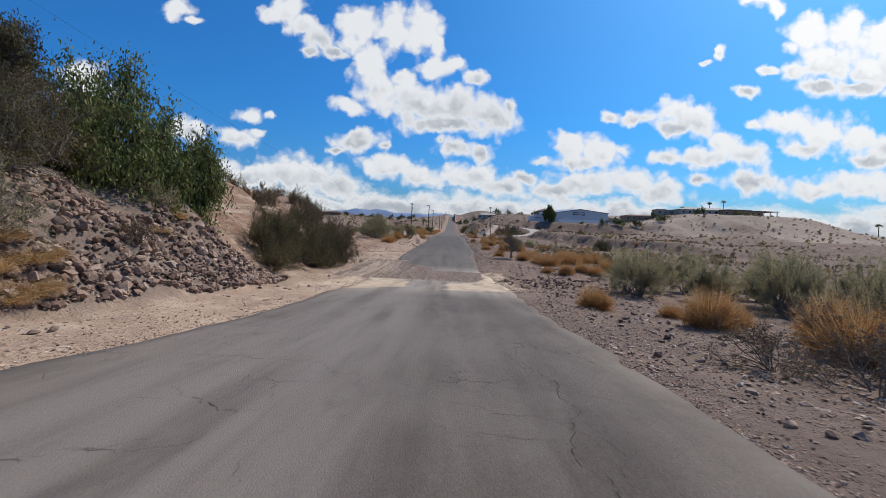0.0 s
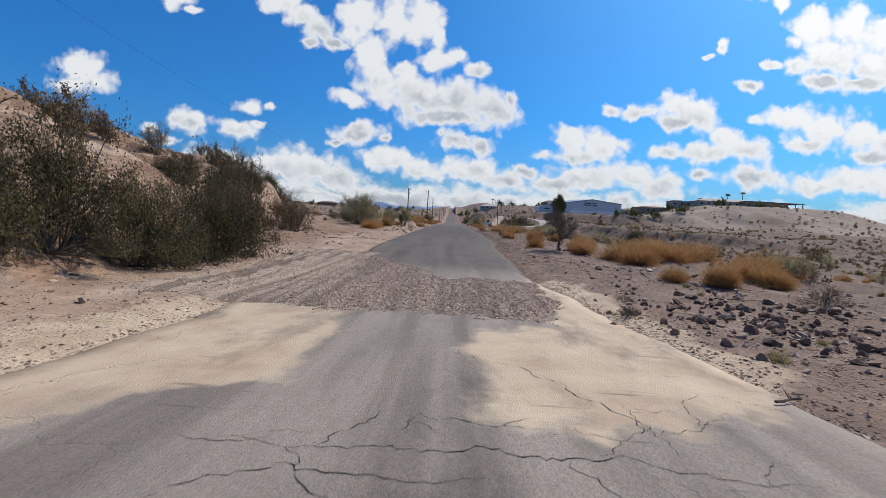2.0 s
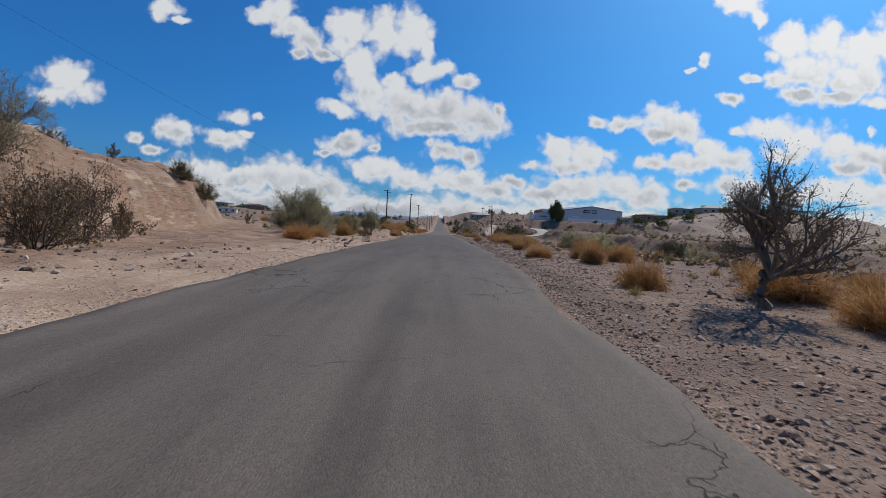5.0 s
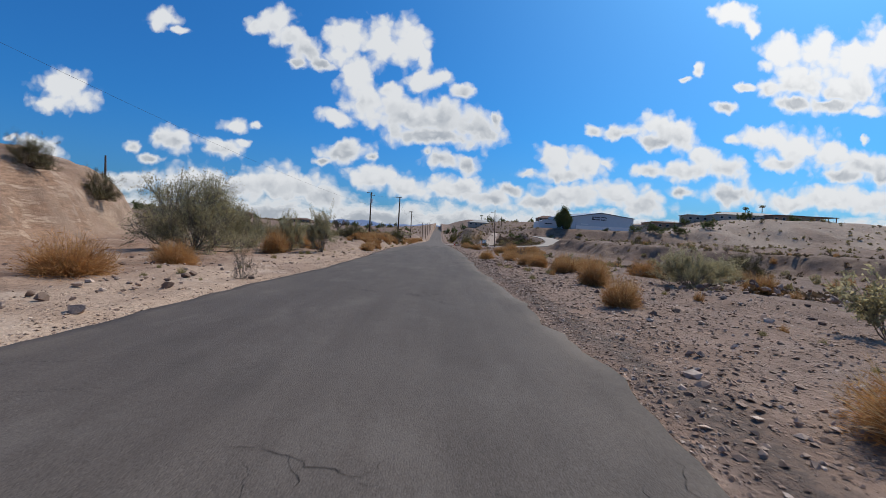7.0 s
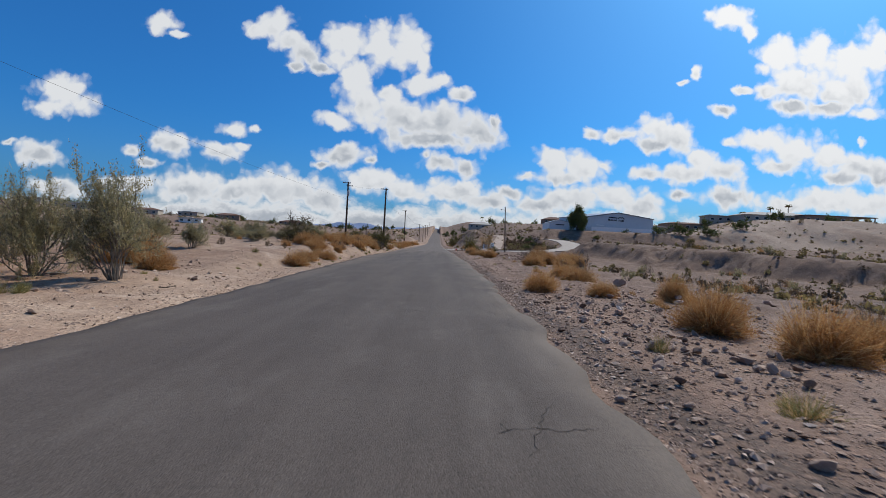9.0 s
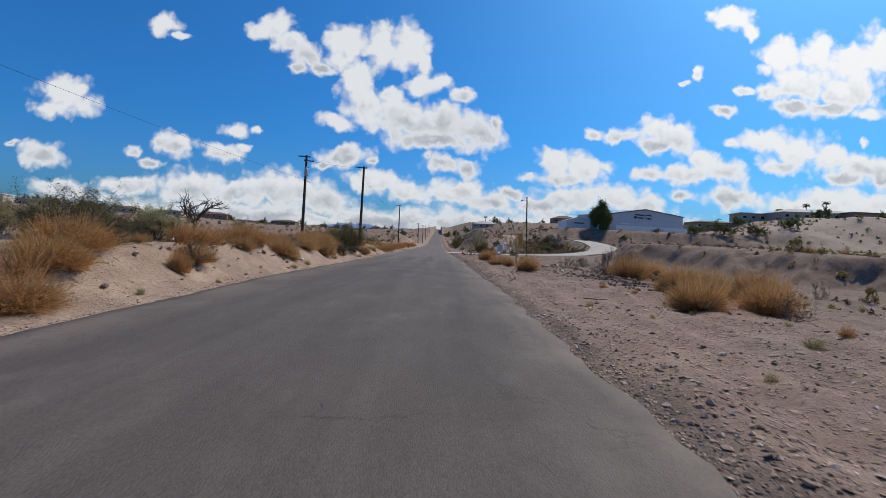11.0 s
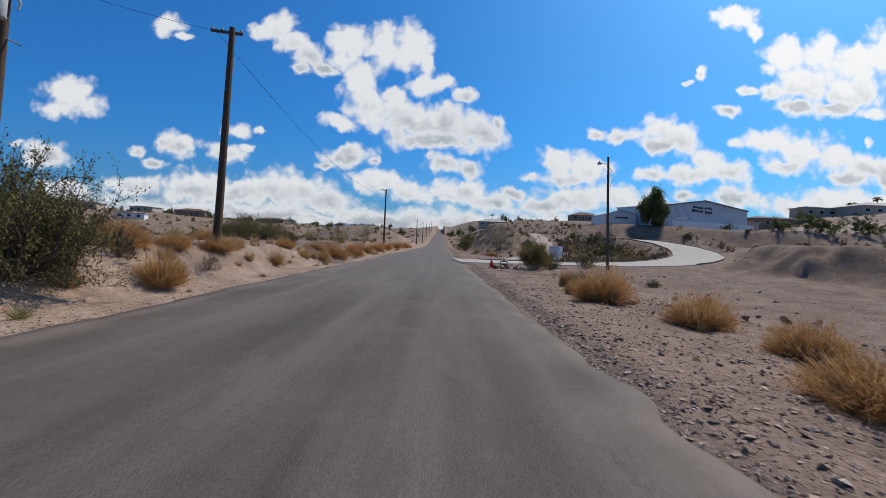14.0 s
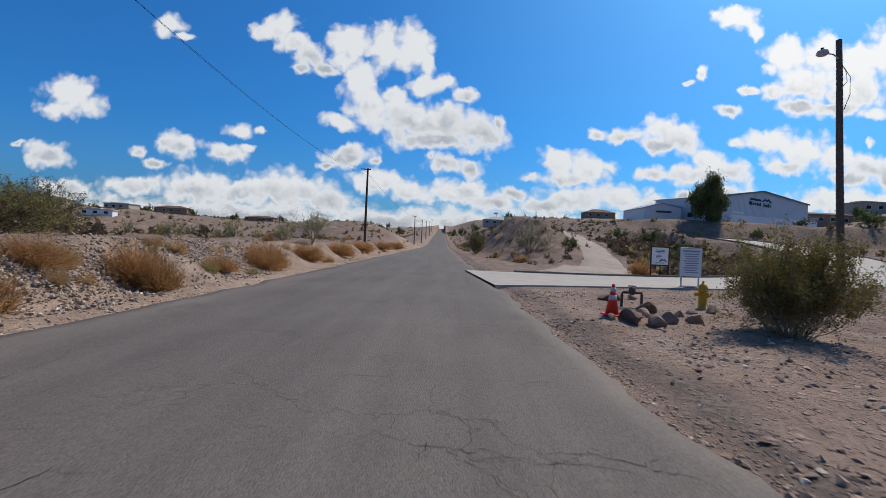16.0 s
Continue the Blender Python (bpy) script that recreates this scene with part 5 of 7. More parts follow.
plant_all(TUMBLE[:1], [
    (6.3, 66.8, 1.2, 1.1), (7.0, 88.0, 1.5, 0.9), (15.9, 86.3, 1.7, 1.0), (7.4, 107.0, 1.9, 0.8), (8.5, 93.9, 1.4, 0.85), (7.1, 89.5, 1.4, 1.05), (7.6, 110.2, 2.0, 0.9), (-10.3, 102.9, 1.5, 0.95), (-7.4, 112.5, 1.7, 0.7), (-7.3, 116.5, 1.9, 0.75), (-7.8, 122.3, 0.8, 0.8),
        (-11.3, 96.5, 2.2, 1.8), (6.4, 82.5, 1.4, 1.2), (-7.0, 109.5, 1.6, 0.85), (4.3, 101.7, 1.4, 0.8), (6.0, 100.6, 1.1, 0.6), (8.4, 100.6, 1.2, 0.95), (6.4, 95.4, 1.6, 1.1),
    (6.5, 92.9, 1.4, 1.0), (-7.9, 132.0, 2.2, 1.05), (-7.5, 138.9, 2.1, 1.2), (-8.4, 128.5, 1.2, 0.65), (16.9, 141.1, 3.0, 1.6), (10.6, 125.9, 2.0, 1.3)], 102, "dry bushes", 0.9)
plant_all(TUMBLE[1:2], [
    (5.7, 145.9, 1.8, 0.7), (-9.0, 156.4, 1.2, 0.6), (10.1, 156.4, 0.7, 0.45), (-7.0, 173.3, 1.2, 0.9), (11.4, 132.2, 2.4, 1.75), (12.2, 136.0, 1.6, 1.0), (-7.9, 135.8, 2.0, 1.0), (6.8, 137.4, 1.7, 1.3), (20.7, 150.4, 2.0, 1.0), (-7.0, 152.6, 1.4, 1.0),
    (-8.4, 158.4, 1.6, 0.7), (6.5, 143.4, 1.0, 0.9), (6.9, 148.2, 1.3, 0.8), (6.9, 151.4, 1.7, 0.95), (5.6, 157.0, 0.9, 0.7), (6.2, 160.2, 0.8, 0.9), (5.9, 155.0, 2.0, 1.3)], 103, "dry bushes", 0.9)
plant_all(TUMBLE[2:], [
    (5.9, 157.4, 0.7, 0.5), (12.9, 189.6, 1.6, 1.2), (-8.6, 166.4, 1.4, 0.5), (-8.1, 171.0, 1.5, 0.7), (-7.3, 180.8, 2.0, 1.0), (-7.5, 173.2, 1.7, 1.2), (-7.5, 177.5, 1.3, 0.55),
    (-7.7, 181.6, 2.1, 1.15), (-7.9, 206.6, 3.4, 1.2), (-7.8, 196.0, 3.0, 1.2), (-7.6, 220.0, 3.4, 1.2), (-7.4, 234.4, 3.6, 1.4), (-7.6, 187.5, 2.4, 1.1)], 104, "dry bushes", 0.9)
plant_all(TWIG, [(11.1, 134.8, 2.2, 2.0), (11.9, 133.6, 1.6, 1.6), (10.3, 40.8, 1.6, 0.7), (12.9, 149.3, 2.0, 1.1), (5.4, 16.9, 2.0, 1.0), (6.4, 16.0, 2.3, 1.15), (7.2, 17.0, 2.0, 1.2), (-5.9, 79.2, 0.7, 1.0), (6.9, 84.6, 1.2, 0.6), (9.6, 95.4, 1.1, 0.9), (-8.1, 134.4, 1.2, 0.8), (-7.4, 143.6, 2.0, 1.0),
                 (15.6, 152.6, 2.3, 1.15), (20.0, 153.2, 2.6, 1.6), (-7.8, 156.5, 1.1, 0.6), (7.8, 18.6, 1.7, 1.2), (8.5, 15.2, 1.8, 1.3)], 105, "twiggy shrubs")
plant_all(GREY, [(-17.0, 99.0, 3.3, 3.4), (13.1, 26.5, 2.5, 2.3), (-13.1, 110.5, 1.6, 1.5), (13.6, 86.9, 3.6, 1.5), (9.4, 33.4, 2.8, 2.5), (14.2, 36.2, 2.9, 2.8), (11.5, 34.5, 2.4, 2.2), (9.2, 31.2, 3.0, 2.2), (14.4, 28.8, 3.4, 2.5), (17.0, 27.4, 3.2, 2.4), (12.2, 30.4, 2.8, 2.1), (12.3, 21.9, 2.8, 2.2), (16.6, 33.0, 3.2, 2.4), (10.5, 83.2, 2.5, 1.6), (-18.9, 104.0, 3.7, 3.2), (-11.2, 99.0, 2.3, 2.9), (-10.6, 125.5, 2.0, 1.4),
                  (-14.6, 99.8, 3.2, 3.0), (-8.8, 98.9, 2.3, 3.3)], 106, "desert shrubs")
plant_all(GREEN, [(11.2, 162.5, 0.7, 0.45), (5.2, 224.7, 3.4, 2.8), (-7.9, 149.3, 3.3, 2.6), (12.1, 175.7, 1.6, 1.25), (-12.8, 174.8, 3.4, 1.7), (7.1, 254.6, 4.8, 3.6),
                  (-17.6, 181.2, 4.0, 2.4), (8.4, 172.4, 1.7, 1.2), (-20.5, 184.0, 3.2, 2.0), (6.3, 158.8, 0.9, 0.85)], 107, "creosote bushes")
plant_all(DARK, [(-11.7, 35.2, 4.2, 3.0), (-10.3, 33.4, 2.6, 1.5), (-11.0, 38.2, 4.0, 3.6), (-10.4, 44.7, 4.3, 3.9), (-10.8, 41.0, 4.0, 2.9), (-15.6, 56.2, 3.2, 2.6), (-31.9, 99.5, 3.3, 2.3), (-34.6, 110.1, 3.8, 2.9),
                 (37.4, 117.7, 5.6, 2.9), (-10.9, 122.3, 3.6, 1.7), (-8.0, 149.9, 2.6, 1.9), (-7.2, 143.2, 0.9, 0.9), (-9.0, 168.1, 1.1, 0.8)], 108, "dark brush")
plant_all(BROWN, [(-13.0, 51.0, 3.6, 2.7), (-15.0, 55.6, 2.8, 2.7), (-17.7, 63.2, 3.0, 2.4), (-16.9, 58.8, 1.5, 1.4), (-14.3, 48.4, 2.8, 1.5), (-12.7, 20.6, 3.0, 2.6), (-14.8, 23.6, 3.4, 2.8)], 113, "dark brush")
plant_all(DRY, [(-13.4, 61.6, 3.4, 3.0), (-11.2, 18.8, 2.6, 2.4), (-10.8, 23.3, 1.1, 0.95), (-21.4, 50.6, 2.4, 1.7), (-16.3, 56.6, 1.4, 1.9), (-19.6, 66.2, 3.0, 2.5), (-19.9, 62.2, 1.5, 1.4), (9.5, 207.5, 4.4, 4.0), (-16.2, 66.8, 4.0, 3.4), (-22.2, 69.6, 3.3, 2.4), (-22.9, 65.6, 1.8, 1.5), (-18.8, 43.1, 1.9, 1.1), (-18.8, 53.6, 2.2, 2.0), (-19.6, 38.5, 2.4, 1.6), (-21.0, 45.5, 2.2, 1.5), (-12.6, 27.0, 1.8, 1.2), (-28.0, 78.0, 2.6, 1.7)], 109, "dry brush")
LEAF_BUSH = leaf_material("yellowish olive leaves", (0.10, 0.085, 0.022), (0.21, 0.175, 0.05), (0.36, 0.29, 0.10), 0.35)
BIG_BUSH = [shrub("creosote_bush", "dense olive green bush with upright yellowish stems", "bush", 43, 100, 50, 4, 2, 52000, 0.026, LEAF_BUSH, BARK_PALE, 0.36, 0.10, 0.03, 0.006, 0.22)]
plant_all(BIG_BUSH, [(6.95, 170.3, 2.1, 1.95)], 111, "creosote bushes")
STRAW_BED = [dry_tuft("straw_tuft", "flattened pale yellow dry grass on the bank", "grass", 73, 700, STRAW_PALE, STRAW, (40, 88), 0.3, 0.012)]
plant_all(STRAW_BED, [(-10.0, 18.8, 1.5, 0.4), (-10.5, 19.6, 1.4, 0.4), (-9.8, 18.1, 1.3, 0.3), (-10.7, 18.4, 1.5, 0.45), (-11.2, 19.2, 1.3, 0.4), (-10.1, 17.4, 1.4, 0.35), (-12.4, 27.6, 1.2, 0.35), (-11.8, 25.9, 1.0, 0.3)]
          + scattered(np.random.default_rng(61), 30, (-10.6, -7.4), (119, 168), 0.25, 0.6) + scattered(np.random.default_rng(62), 16, (6.2, 9.6), (141, 152), 0.2, 0.5) + scattered(np.random.default_rng(64), 22, (-8.8, -7.2), (166, 186), 0.25, 0.55) + scattered(np.random.default_rng(63), 6, (5.6, 8.6), (155, 162), 0.2, 0.4), 112, "straw tufts")
rng_t = np.random.default_rng(8)
plant_all(TUFT, [(5.0, 88.6, 0.5, 0.3), (6.0, 87.8, 0.6, 0.35), (4.3, 90.6, 0.6, 0.3), (4.9, 76.9, 0.7, 0.2), (6.6, 157.9, 0.9, 0.5), (-7.3, 176.2, 0.9, 0.35), (-7.0, 178.8, 0.7, 0.3), (7.2, 159.6, 0.8, 0.5)]
          + scattered(rng_t, 60, (-9.5, -6.3), (70, 205), 0.15, 0.4) + scattered(rng_t, 70, (4.0, 10.0), (20, 176), 0.12, 0.32), 110, "weed tufts")

# lighter-built plants for the open ground
TUMBLE_FIELD = [dry_tuft("dry_bush", "small orange-brown dried tumbleweed bush", "bush", 14 + i, 260, STRAW, STRAW_PALE, (4, 82), 0.16, 0.02) for i in range(2)]
TWIG_FIELD = [shrub("twiggy_shrub", "low grey-brown twiggy desert shrub", "shrub", 25, 12, 78, 3, 2, 500, 0.055, LEAF_BROWN, BARK_GREY, 0.55, 0.02, 0.03, 0.012)]
GREY_FIELD = [shrub("desert_shrub", "small grey-green desert shrub on open ground", "shrub", 35, 12, 60, 3, 2, 1500, 0.085, LEAF_GREY, BARK_GREY, 0.46, 0.08, 0.03, 0.012, slim=0.3)]
LEAF_OLIVE = leaf_material("olive brush leaves", (0.10, 0.082, 0.036), (0.20, 0.16, 0.07), (0.33, 0.265, 0.13), 0.45)
DARK_FIELD = [shrub("dark_brush", "low dark olive-brown brush on open ground", "bush", 55, 14, 88, 3, 2, 1600, 0.085, LEAF_OLIVE, BARK_BROWN, 0.55, 0.0, 0.04, 0.012)]
DRY_FIELD = [shrub("dry_brush", "low half-dry brown brush on open ground", "bush", 65, 12, 68, 3, 2, 1100, 0.075, LEAF_BROWN, BARK_BROWN, 0.5, 0.05, 0.03, 0.012)]
# open desert on both sides
rng_h = np.random.default_rng(19)
plant_all(DRY_FIELD, scattered(rng_h, 34, (-20, -12.5), (44, 74), 0.7, 2.0, lambda x, y: x < -12.5 - max(y - 50, 0) * 0.2) + scattered(rng_h, 16, (-44, -24), (78, 128), 0.6, 1.8), 132, "dry brush on the cut hill")
plant_all(GREY, scattered(rng_h, 9, (-26, -15.5), (101, 116), 0.8, 1.8) + scattered(rng_h, 16, (-22, -10), (112, 150), 0.8, 2.0), 133, "grey shrubs by the left verge")
rng_o = np.random.default_rng(9)
rng_b = np.random.default_rng(27)
plant_all(TUMBLE_FIELD, scattered(rng_b, 22, (-13, -7.8), (116, 157), 0.4, 1.1), 142, "dry bushes on the left bank")
plant_all(DRY_FIELD, scattered(rng_b, 20, (-14, -7.8), (114, 160), 0.4, 0.9), 143, "dry brush on the left bank")
plant_all(TUMBLE[1:2], [(x, y, 1.9 * s, (0.85 if x < 0 else 1.1) * s) for x, y, s in [(-8.6, 118.5, 0.9), (-9.6, 120.4, 1.1), (-8.2, 124.0, 0.8), (-9.4, 126.2, 1.0), (-9.2, 130.2, 1.2), (-10.4, 133.5, 1.1), (-9.3, 141.0, 1.1), (-10.6, 138.5, 1.0), (-9.6, 146.2, 1.2), (-11.2, 149.5, 1.1), (-9.3, 154.0, 1.0), (-10.6, 161.5, 0.7), (8.2, 120.6, 0.9), (10.9, 121.4, 0.95), (12.8, 124.5, 1.1), (13.6, 128.8, 1.1)]], 141, "dry bushes")
plant_all(TUMBLE_FIELD[:1], scattered(rng_o, 85, (9.5, 60), (38, 172), 0.3, 1.2, off_track), 121, "dry bushes in the field")
plant_all(GREY_FIELD, scattered(rng_o, 60, (8.5, 62), (16, 172), 0.5, 1.7, off_track), 131, "grey shrubs in the field")
plant_all(TWIG_FIELD, scattered(rng_o, 150, (9, 75), (16, 178), 0.45, 1.4, off_track), 122, "twiggy shrubs in the field")
plant_all(DARK_FIELD, scattered(rng_o, 26, (14, 90), (20, 178), 0.5, 1.7, off_track), 123, "dark brush in the field")
plant_all(TUMBLE_FIELD[1:], scattered(rng_o, 30, (-42, -9.5), (118, 300), 0.4, 1.3, off_track), 124, "dry bushes on the left flat")
plant_all(TWIG_FIELD, scattered(rng_o, 70, (-60, -9.5), (118, 320), 0.4, 1.2, off_track), 125, "twiggy shrubs on the left flat")
plant_all(GREY_FIELD, scattered(rng_o, 50, (-60, -10), (112, 330), 0.7, 2.0, off_track), 126, "desert shrubs on the left flat")
plant_all(DARK_FIELD, scattered(rng_o, 60, (10, 230), (196, 330), 0.4, 1.8, off_track), 127, "dark brush on the bluff")
plant_all(DRY_FIELD, scattered(rng_o, 110, (5, 60), (205, 420), 0.6, 1.8, off_track), 128, "dry brush on the hillside")
plant_all(DRY_FIELD, scattered(rng_o, 150, (-260, -10), (290, 520), 1.0, 3.0, off_track), 129, "dry brush on the far plateau")
plant_all(TUMBLE_FIELD, scattered(rng_o, 22, (-8.6, -6.6), (140, 290), 0.35, 1.0) + scattered(rng_o, 10, (5.0, 8.5), (196, 300), 0.4, 1.1) + scattered(rng_o, 12, (5.6, 9.0), (60, 160), 0.2, 0.5), 130, "dry bushes along the verge")


def far_scrub(name, label, leaf, seed, areas):
    """Low brush too far off and too dense to count, as small clumps of leaves."""
    rng = np.random.default_rng(seed)
    spots = []
    for count, xr, yr, small, large in areas:
        x, y = rng.uniform(*xr, count), rng.uniform(*yr, count)
        d, _ = drive_near(x, y)
        clear = (d > 3.7) & ~((x > 42) & (x < 100) & (y > 246) & (y < 303)) & ((x < -7) | (x > 4)) & (fbm(x, y, 14, 3, seed) + rng.normal(0, 0.25, count) > -0.05)
        clear &= np.abs(x - np.interp(y, [189, 204, 223, 250, 290], [10, 16, 19.8, 24, 24])) > 2.4
        s = small + (large - small) * rng.uniform(0, 1, count) ** 2
        spots.append(np.column_stack([x, y, height(x, y), s])[clear])
    spots = np.concatenate(spots)
    each = 26
    n = len(spots) * each
    c = rng.normal(0, 1, (n, 3))
    c = c / np.linalg.norm(c, axis=1)[:, None] * rng.uniform(0.25, 1, n)[:, None]
    c[:, 2] = np.abs(c[:, 2])
    sz = np.repeat(spots[:, 3], each)
    c = c * np.column_stack([sz * 0.62, sz * 0.62, sz * 0.85]) + np.repeat(spots[:, :3], each, 0)
    a = rng.normal(0, 1, (n, 3)) + np.array([0, 0, 0.6])
    a /= np.linalg.norm(a, axis=1)[:, None]
    b = np.cross(a, rng.normal(0, 1, (n, 3)))
    b /= np.linalg.norm(b, axis=1)[:, None]
    s = (sz * rng.uniform(0.14, 0.34, n))[:, None]
    co = np.stack([c - a * s, c + b * s * 0.55, c + a * s, c - b * s * 0.55], 1).reshape(-1, 3)
    tagged(new(name, raw_mesh(name, co, np.arange(n * 4).reshape(-1, 4), leaf)), label, "scrub", kind="stuff")


far_scrub("far_scrub", "low brown scrub covering the distant flats", LEAF_BROWN, 401, [
    (2600, (-130, -12), (160, 330), 0.4, 1.1), (1800, (-280, -20), (290, 560), 0.7, 1.8), (900, (5, 60), (196, 300), 0.3, 0.9), (700, (60, 220), (200, 320), 0.4, 1.2), (700, (16, 32), (190, 216), 0.4, 1.1), (2200, (9, 90), (50, 136), 0.25, 0.75), (500, (36, 110), (140, 196), 0.3, 0.9), (500, (22, 31), (194, 226), 0.4, 1.0)])
far_scrub("far_scrub", "low olive scrub covering the distant flats", LEAF_OLIVE, 402, [
    (1500, (-130, -14), (160, 330), 0.4, 1.2), (1500, (-280, -20), (290, 560), 0.8, 2.2), (900, (5, 60), (200, 420), 0.3, 1.2), (900, (60, 230), (196, 330), 0.4, 1.6), (300, (16, 32), (190, 216), 0.4, 1.2), (1200, (12, 120), (40, 136), 0.25, 0.8), (300, (36, 110), (140, 196), 0.4, 1.2)])


def tree(name, label, seed, trunk_height, stems, lean, forks, depth, leaf_count, leaf_size, leaf, wood, wide, tall, where, loose=0.05, thick=0.05, spread=0.5, rise=0.06, turn=0.0, slim=0.4, sink=0.05):
    """A tapered trunk that forks into limbs, and a crown of single leaves."""
    rng = np.random.default_rng(seed)
    lines, tips = [], []
    for i in range(stems):
        az, tilt = 2 * math.pi * i / stems + rng.uniform(-0.5, 0.5), math.radians(lean * rng.uniform(0.3, 1.0))
        way = np.array([math.cos(az) * math.sin(tilt), math.sin(az) * math.sin(tilt), math.cos(tilt)])
        grow(rng, np.array([0, 0, trunk_height * rng.uniform(0.85, 1.0)]), way, rng.uniform(0.3, 0.42), thick * 0.6, depth, forks, spread, rise, lines, tips, 0.2)
    n = 6
    bend = np.cumsum(rng.normal(0, 0.02, (n, 2)), 0)
    trunk = [(np.column_stack([bend[:, 0], bend[:, 1], np.linspace(0, trunk_height, n)]), np.linspace(thick * 1.5, thick, n))]
    geo = [tubes(trunk, 8), tubes(lines, 4)]
    keys, mats = ["trunk", "branchwork"], [wood, wood]
    if leaf_count:
        geo.append(leaves(rng, tips, leaf_count, leaf_size, loose, slim))
        keys.append("crown")
        mats.append(leaf)
    shapes = fitted([g[0] for g in geo])
    ob = thing(name, label, "tree")
    for key, co, (_, f), mat in zip(keys, shapes, geo, mats):
        o = new(key, raw_mesh(key, co, f, mat, key == "trunk"))
        o.parent = ob
    ob.matrix_basis = pose(where[0], where[1], float(height(*where)) - sink, 0, 0, turn) @ Matrix.Diagonal((wide, wide, tall, 1))
    return ob


tree("roadside_tree", "dense dark green desert tree on the rocky bank", 201, 0.05, 16, 112, 5, 3, 95000, 0.021, LEAF_TREE, BARK_BROWN, 7.4, 7.2, (-15.3, 29.0), 0.035, 0.03, 0.6, 0.03, 0.0, 0.4, 2.3)
tree("roadside_tree", "grey-green tree behind the rocky bank", 202, 0.06, 11, 100, 5, 3, 30000, 0.022, LEAF_DARK, BARK_BROWN, 4.6, 3.4, (-18.2, 24.6), 0.03, 0.035, 0.55, 0.02)
tree("palo_verde", "broad grey-green palo verde with fine twigs", 203, 0.012, 24, 95, 5, 3, 42000, 0.018, LEAF_GREY, BARK_GREY, 6.2, 4.6, (-14.7, 92.2), 0.025, 0.014, 0.4, 0.08, 0, 0.25)
tree("bare_tree", "nearly leafless crooked desert tree beside the road", 204, 0.22, 6, 62, 5, 3, 14000, 0.016, LEAF_BROWN, BARK_GREY, 2.6, 2.9, (6.2, 56.2), 0.03, 0.034, 0.5, 0.08, 0, 0.25)
tree("dead_tree", "dead tree with bare dark branches", 205, 0.25, 6, 70, 4, 2, 300, 0.02, LEAF_BROWN, BARK_BROWN, 3.2, 3.3, (-16.8, 139.2), 0.02, 0.03, 0.6, 0.05)
tree("desert_tree", "pale yellowish thin-leaved desert tree", 206, 0.25, 6, 50, 4, 3, 9000, 0.022, STRAW_PALE, BARK_PALE, 2.4, 3.1, (7.45, 145.7), 0.03, 0.022, 0.45, 0.12, 0, 0.25)
tree("small_tree", "pale leafless bush-like tree on the verge", 208, 0.06, 9, 60, 5, 2, 2600, 0.022, LEAF_GREY, BARK_PALE, 2.4, 2.4, (-8.4, 191.3), 0.02, 0.014, 0.45, 0.1)

# ---- materials of built things ----
def plain(base, dark=0.85, scale=6.0, rough_bump=0.2):
    """A painted or cast surface with faint blotches and streaks."""
    def build(k):
        p = k.add("ShaderNodeTexCoord").outputs["Object"]
        a = k.noise(p, scale, 5.0, 0.6)[0]
        b = k.noise(k.vec("MULTIPLY", p, (3.0, 3.0, 0.4)), scale * 2, 4.0, 0.6)[0]
        low = tuple(c * dark for c in base)
        col = k.mix(k.range(a, 0.3, 0.7), low, base)
        col = k.mix(k.range(b, 0.5, 0.8, 0.0, 0.35), col, tuple(c * 0.7 for c in base))
        return col, (a, 0.01, rough_bump), {}
    return build


CONCRETE = material("pale concrete", plain((0.41, 0.36, 0.305), 0.86, 1.2), 0.85)
CURB = material("dark curb concrete", plain((0.22, 0.19, 0.165), 0.8, 3.0), 0.9)
POLE_WOOD = material("tarred pole wood", bark((0.045, 0.028, 0.018), (0.13, 0.082, 0.052)), 0.85)
POLE_GREY = material("weathered pole wood", bark((0.06, 0.045, 0.035), (0.17, 0.13, 0.10)), 0.85)
METAL = material("galvanised metal", plain((0.42, 0.43, 0.44), 0.9, 9.0), 0.45)
GREY_TANK = material("grey transformer paint", plain((0.46, 0.47, 0.47), 0.9, 4.0), 0.5)
BLACK = material("black paint", plain((0.02, 0.02, 0.022), 0.8), 0.6)
WHITE = material("white sign board", plain((0.76, 0.76, 0.74), 0.95, 3.0), 0.6)
INK = material("dark blue-grey print", plain((0.07, 0.075, 0.09), 0.9), 0.7)
INK_GREY = material("pale grey print", plain((0.33, 0.33, 0.36), 0.9), 0.7)
RUST = material("rusty pipe iron", plain((0.12, 0.085, 0.065), 0.7, 12.0), 0.8)
ORANGE = material("faded orange plastic", plain((0.72, 0.055, 0.03), 0.85, 5.0), 0.55)
REFLECTIVE = material("grey-white cone band", plain((0.62, 0.60, 0.58), 0.85, 12.0), 0.5)
YELLOW = material("yellow hydrant paint", plain((0.62, 0.36, 0.04), 0.75, 9.0), 0.55)
SIDING = material("blue-grey metal siding", plain((0.56, 0.60, 0.63), 0.95, 0.5), 0.5)
SIDING_PALE = material("pale metal siding", plain((0.74, 0.76, 0.77), 0.95, 0.5), 0.5)
TRIM = material("dark blue-grey trim", plain((0.10, 0.13, 0.17), 0.9), 0.5)
ROOF_METAL = material("metal roofing", plain((0.33, 0.36, 0.40), 0.9, 0.6), 0.45)
BLOCK = material("white block wall", plain((0.80, 0.80, 0.78), 0.92, 1.5), 0.85)
STUCCO = material("tan stucco", plain((0.33, 0.22, 0.15), 0.9, 1.0), 0.9)
STUCCO_PALE = material("pale stucco", plain((0.46, 0.40, 0.33), 0.9, 1.0), 0.9)
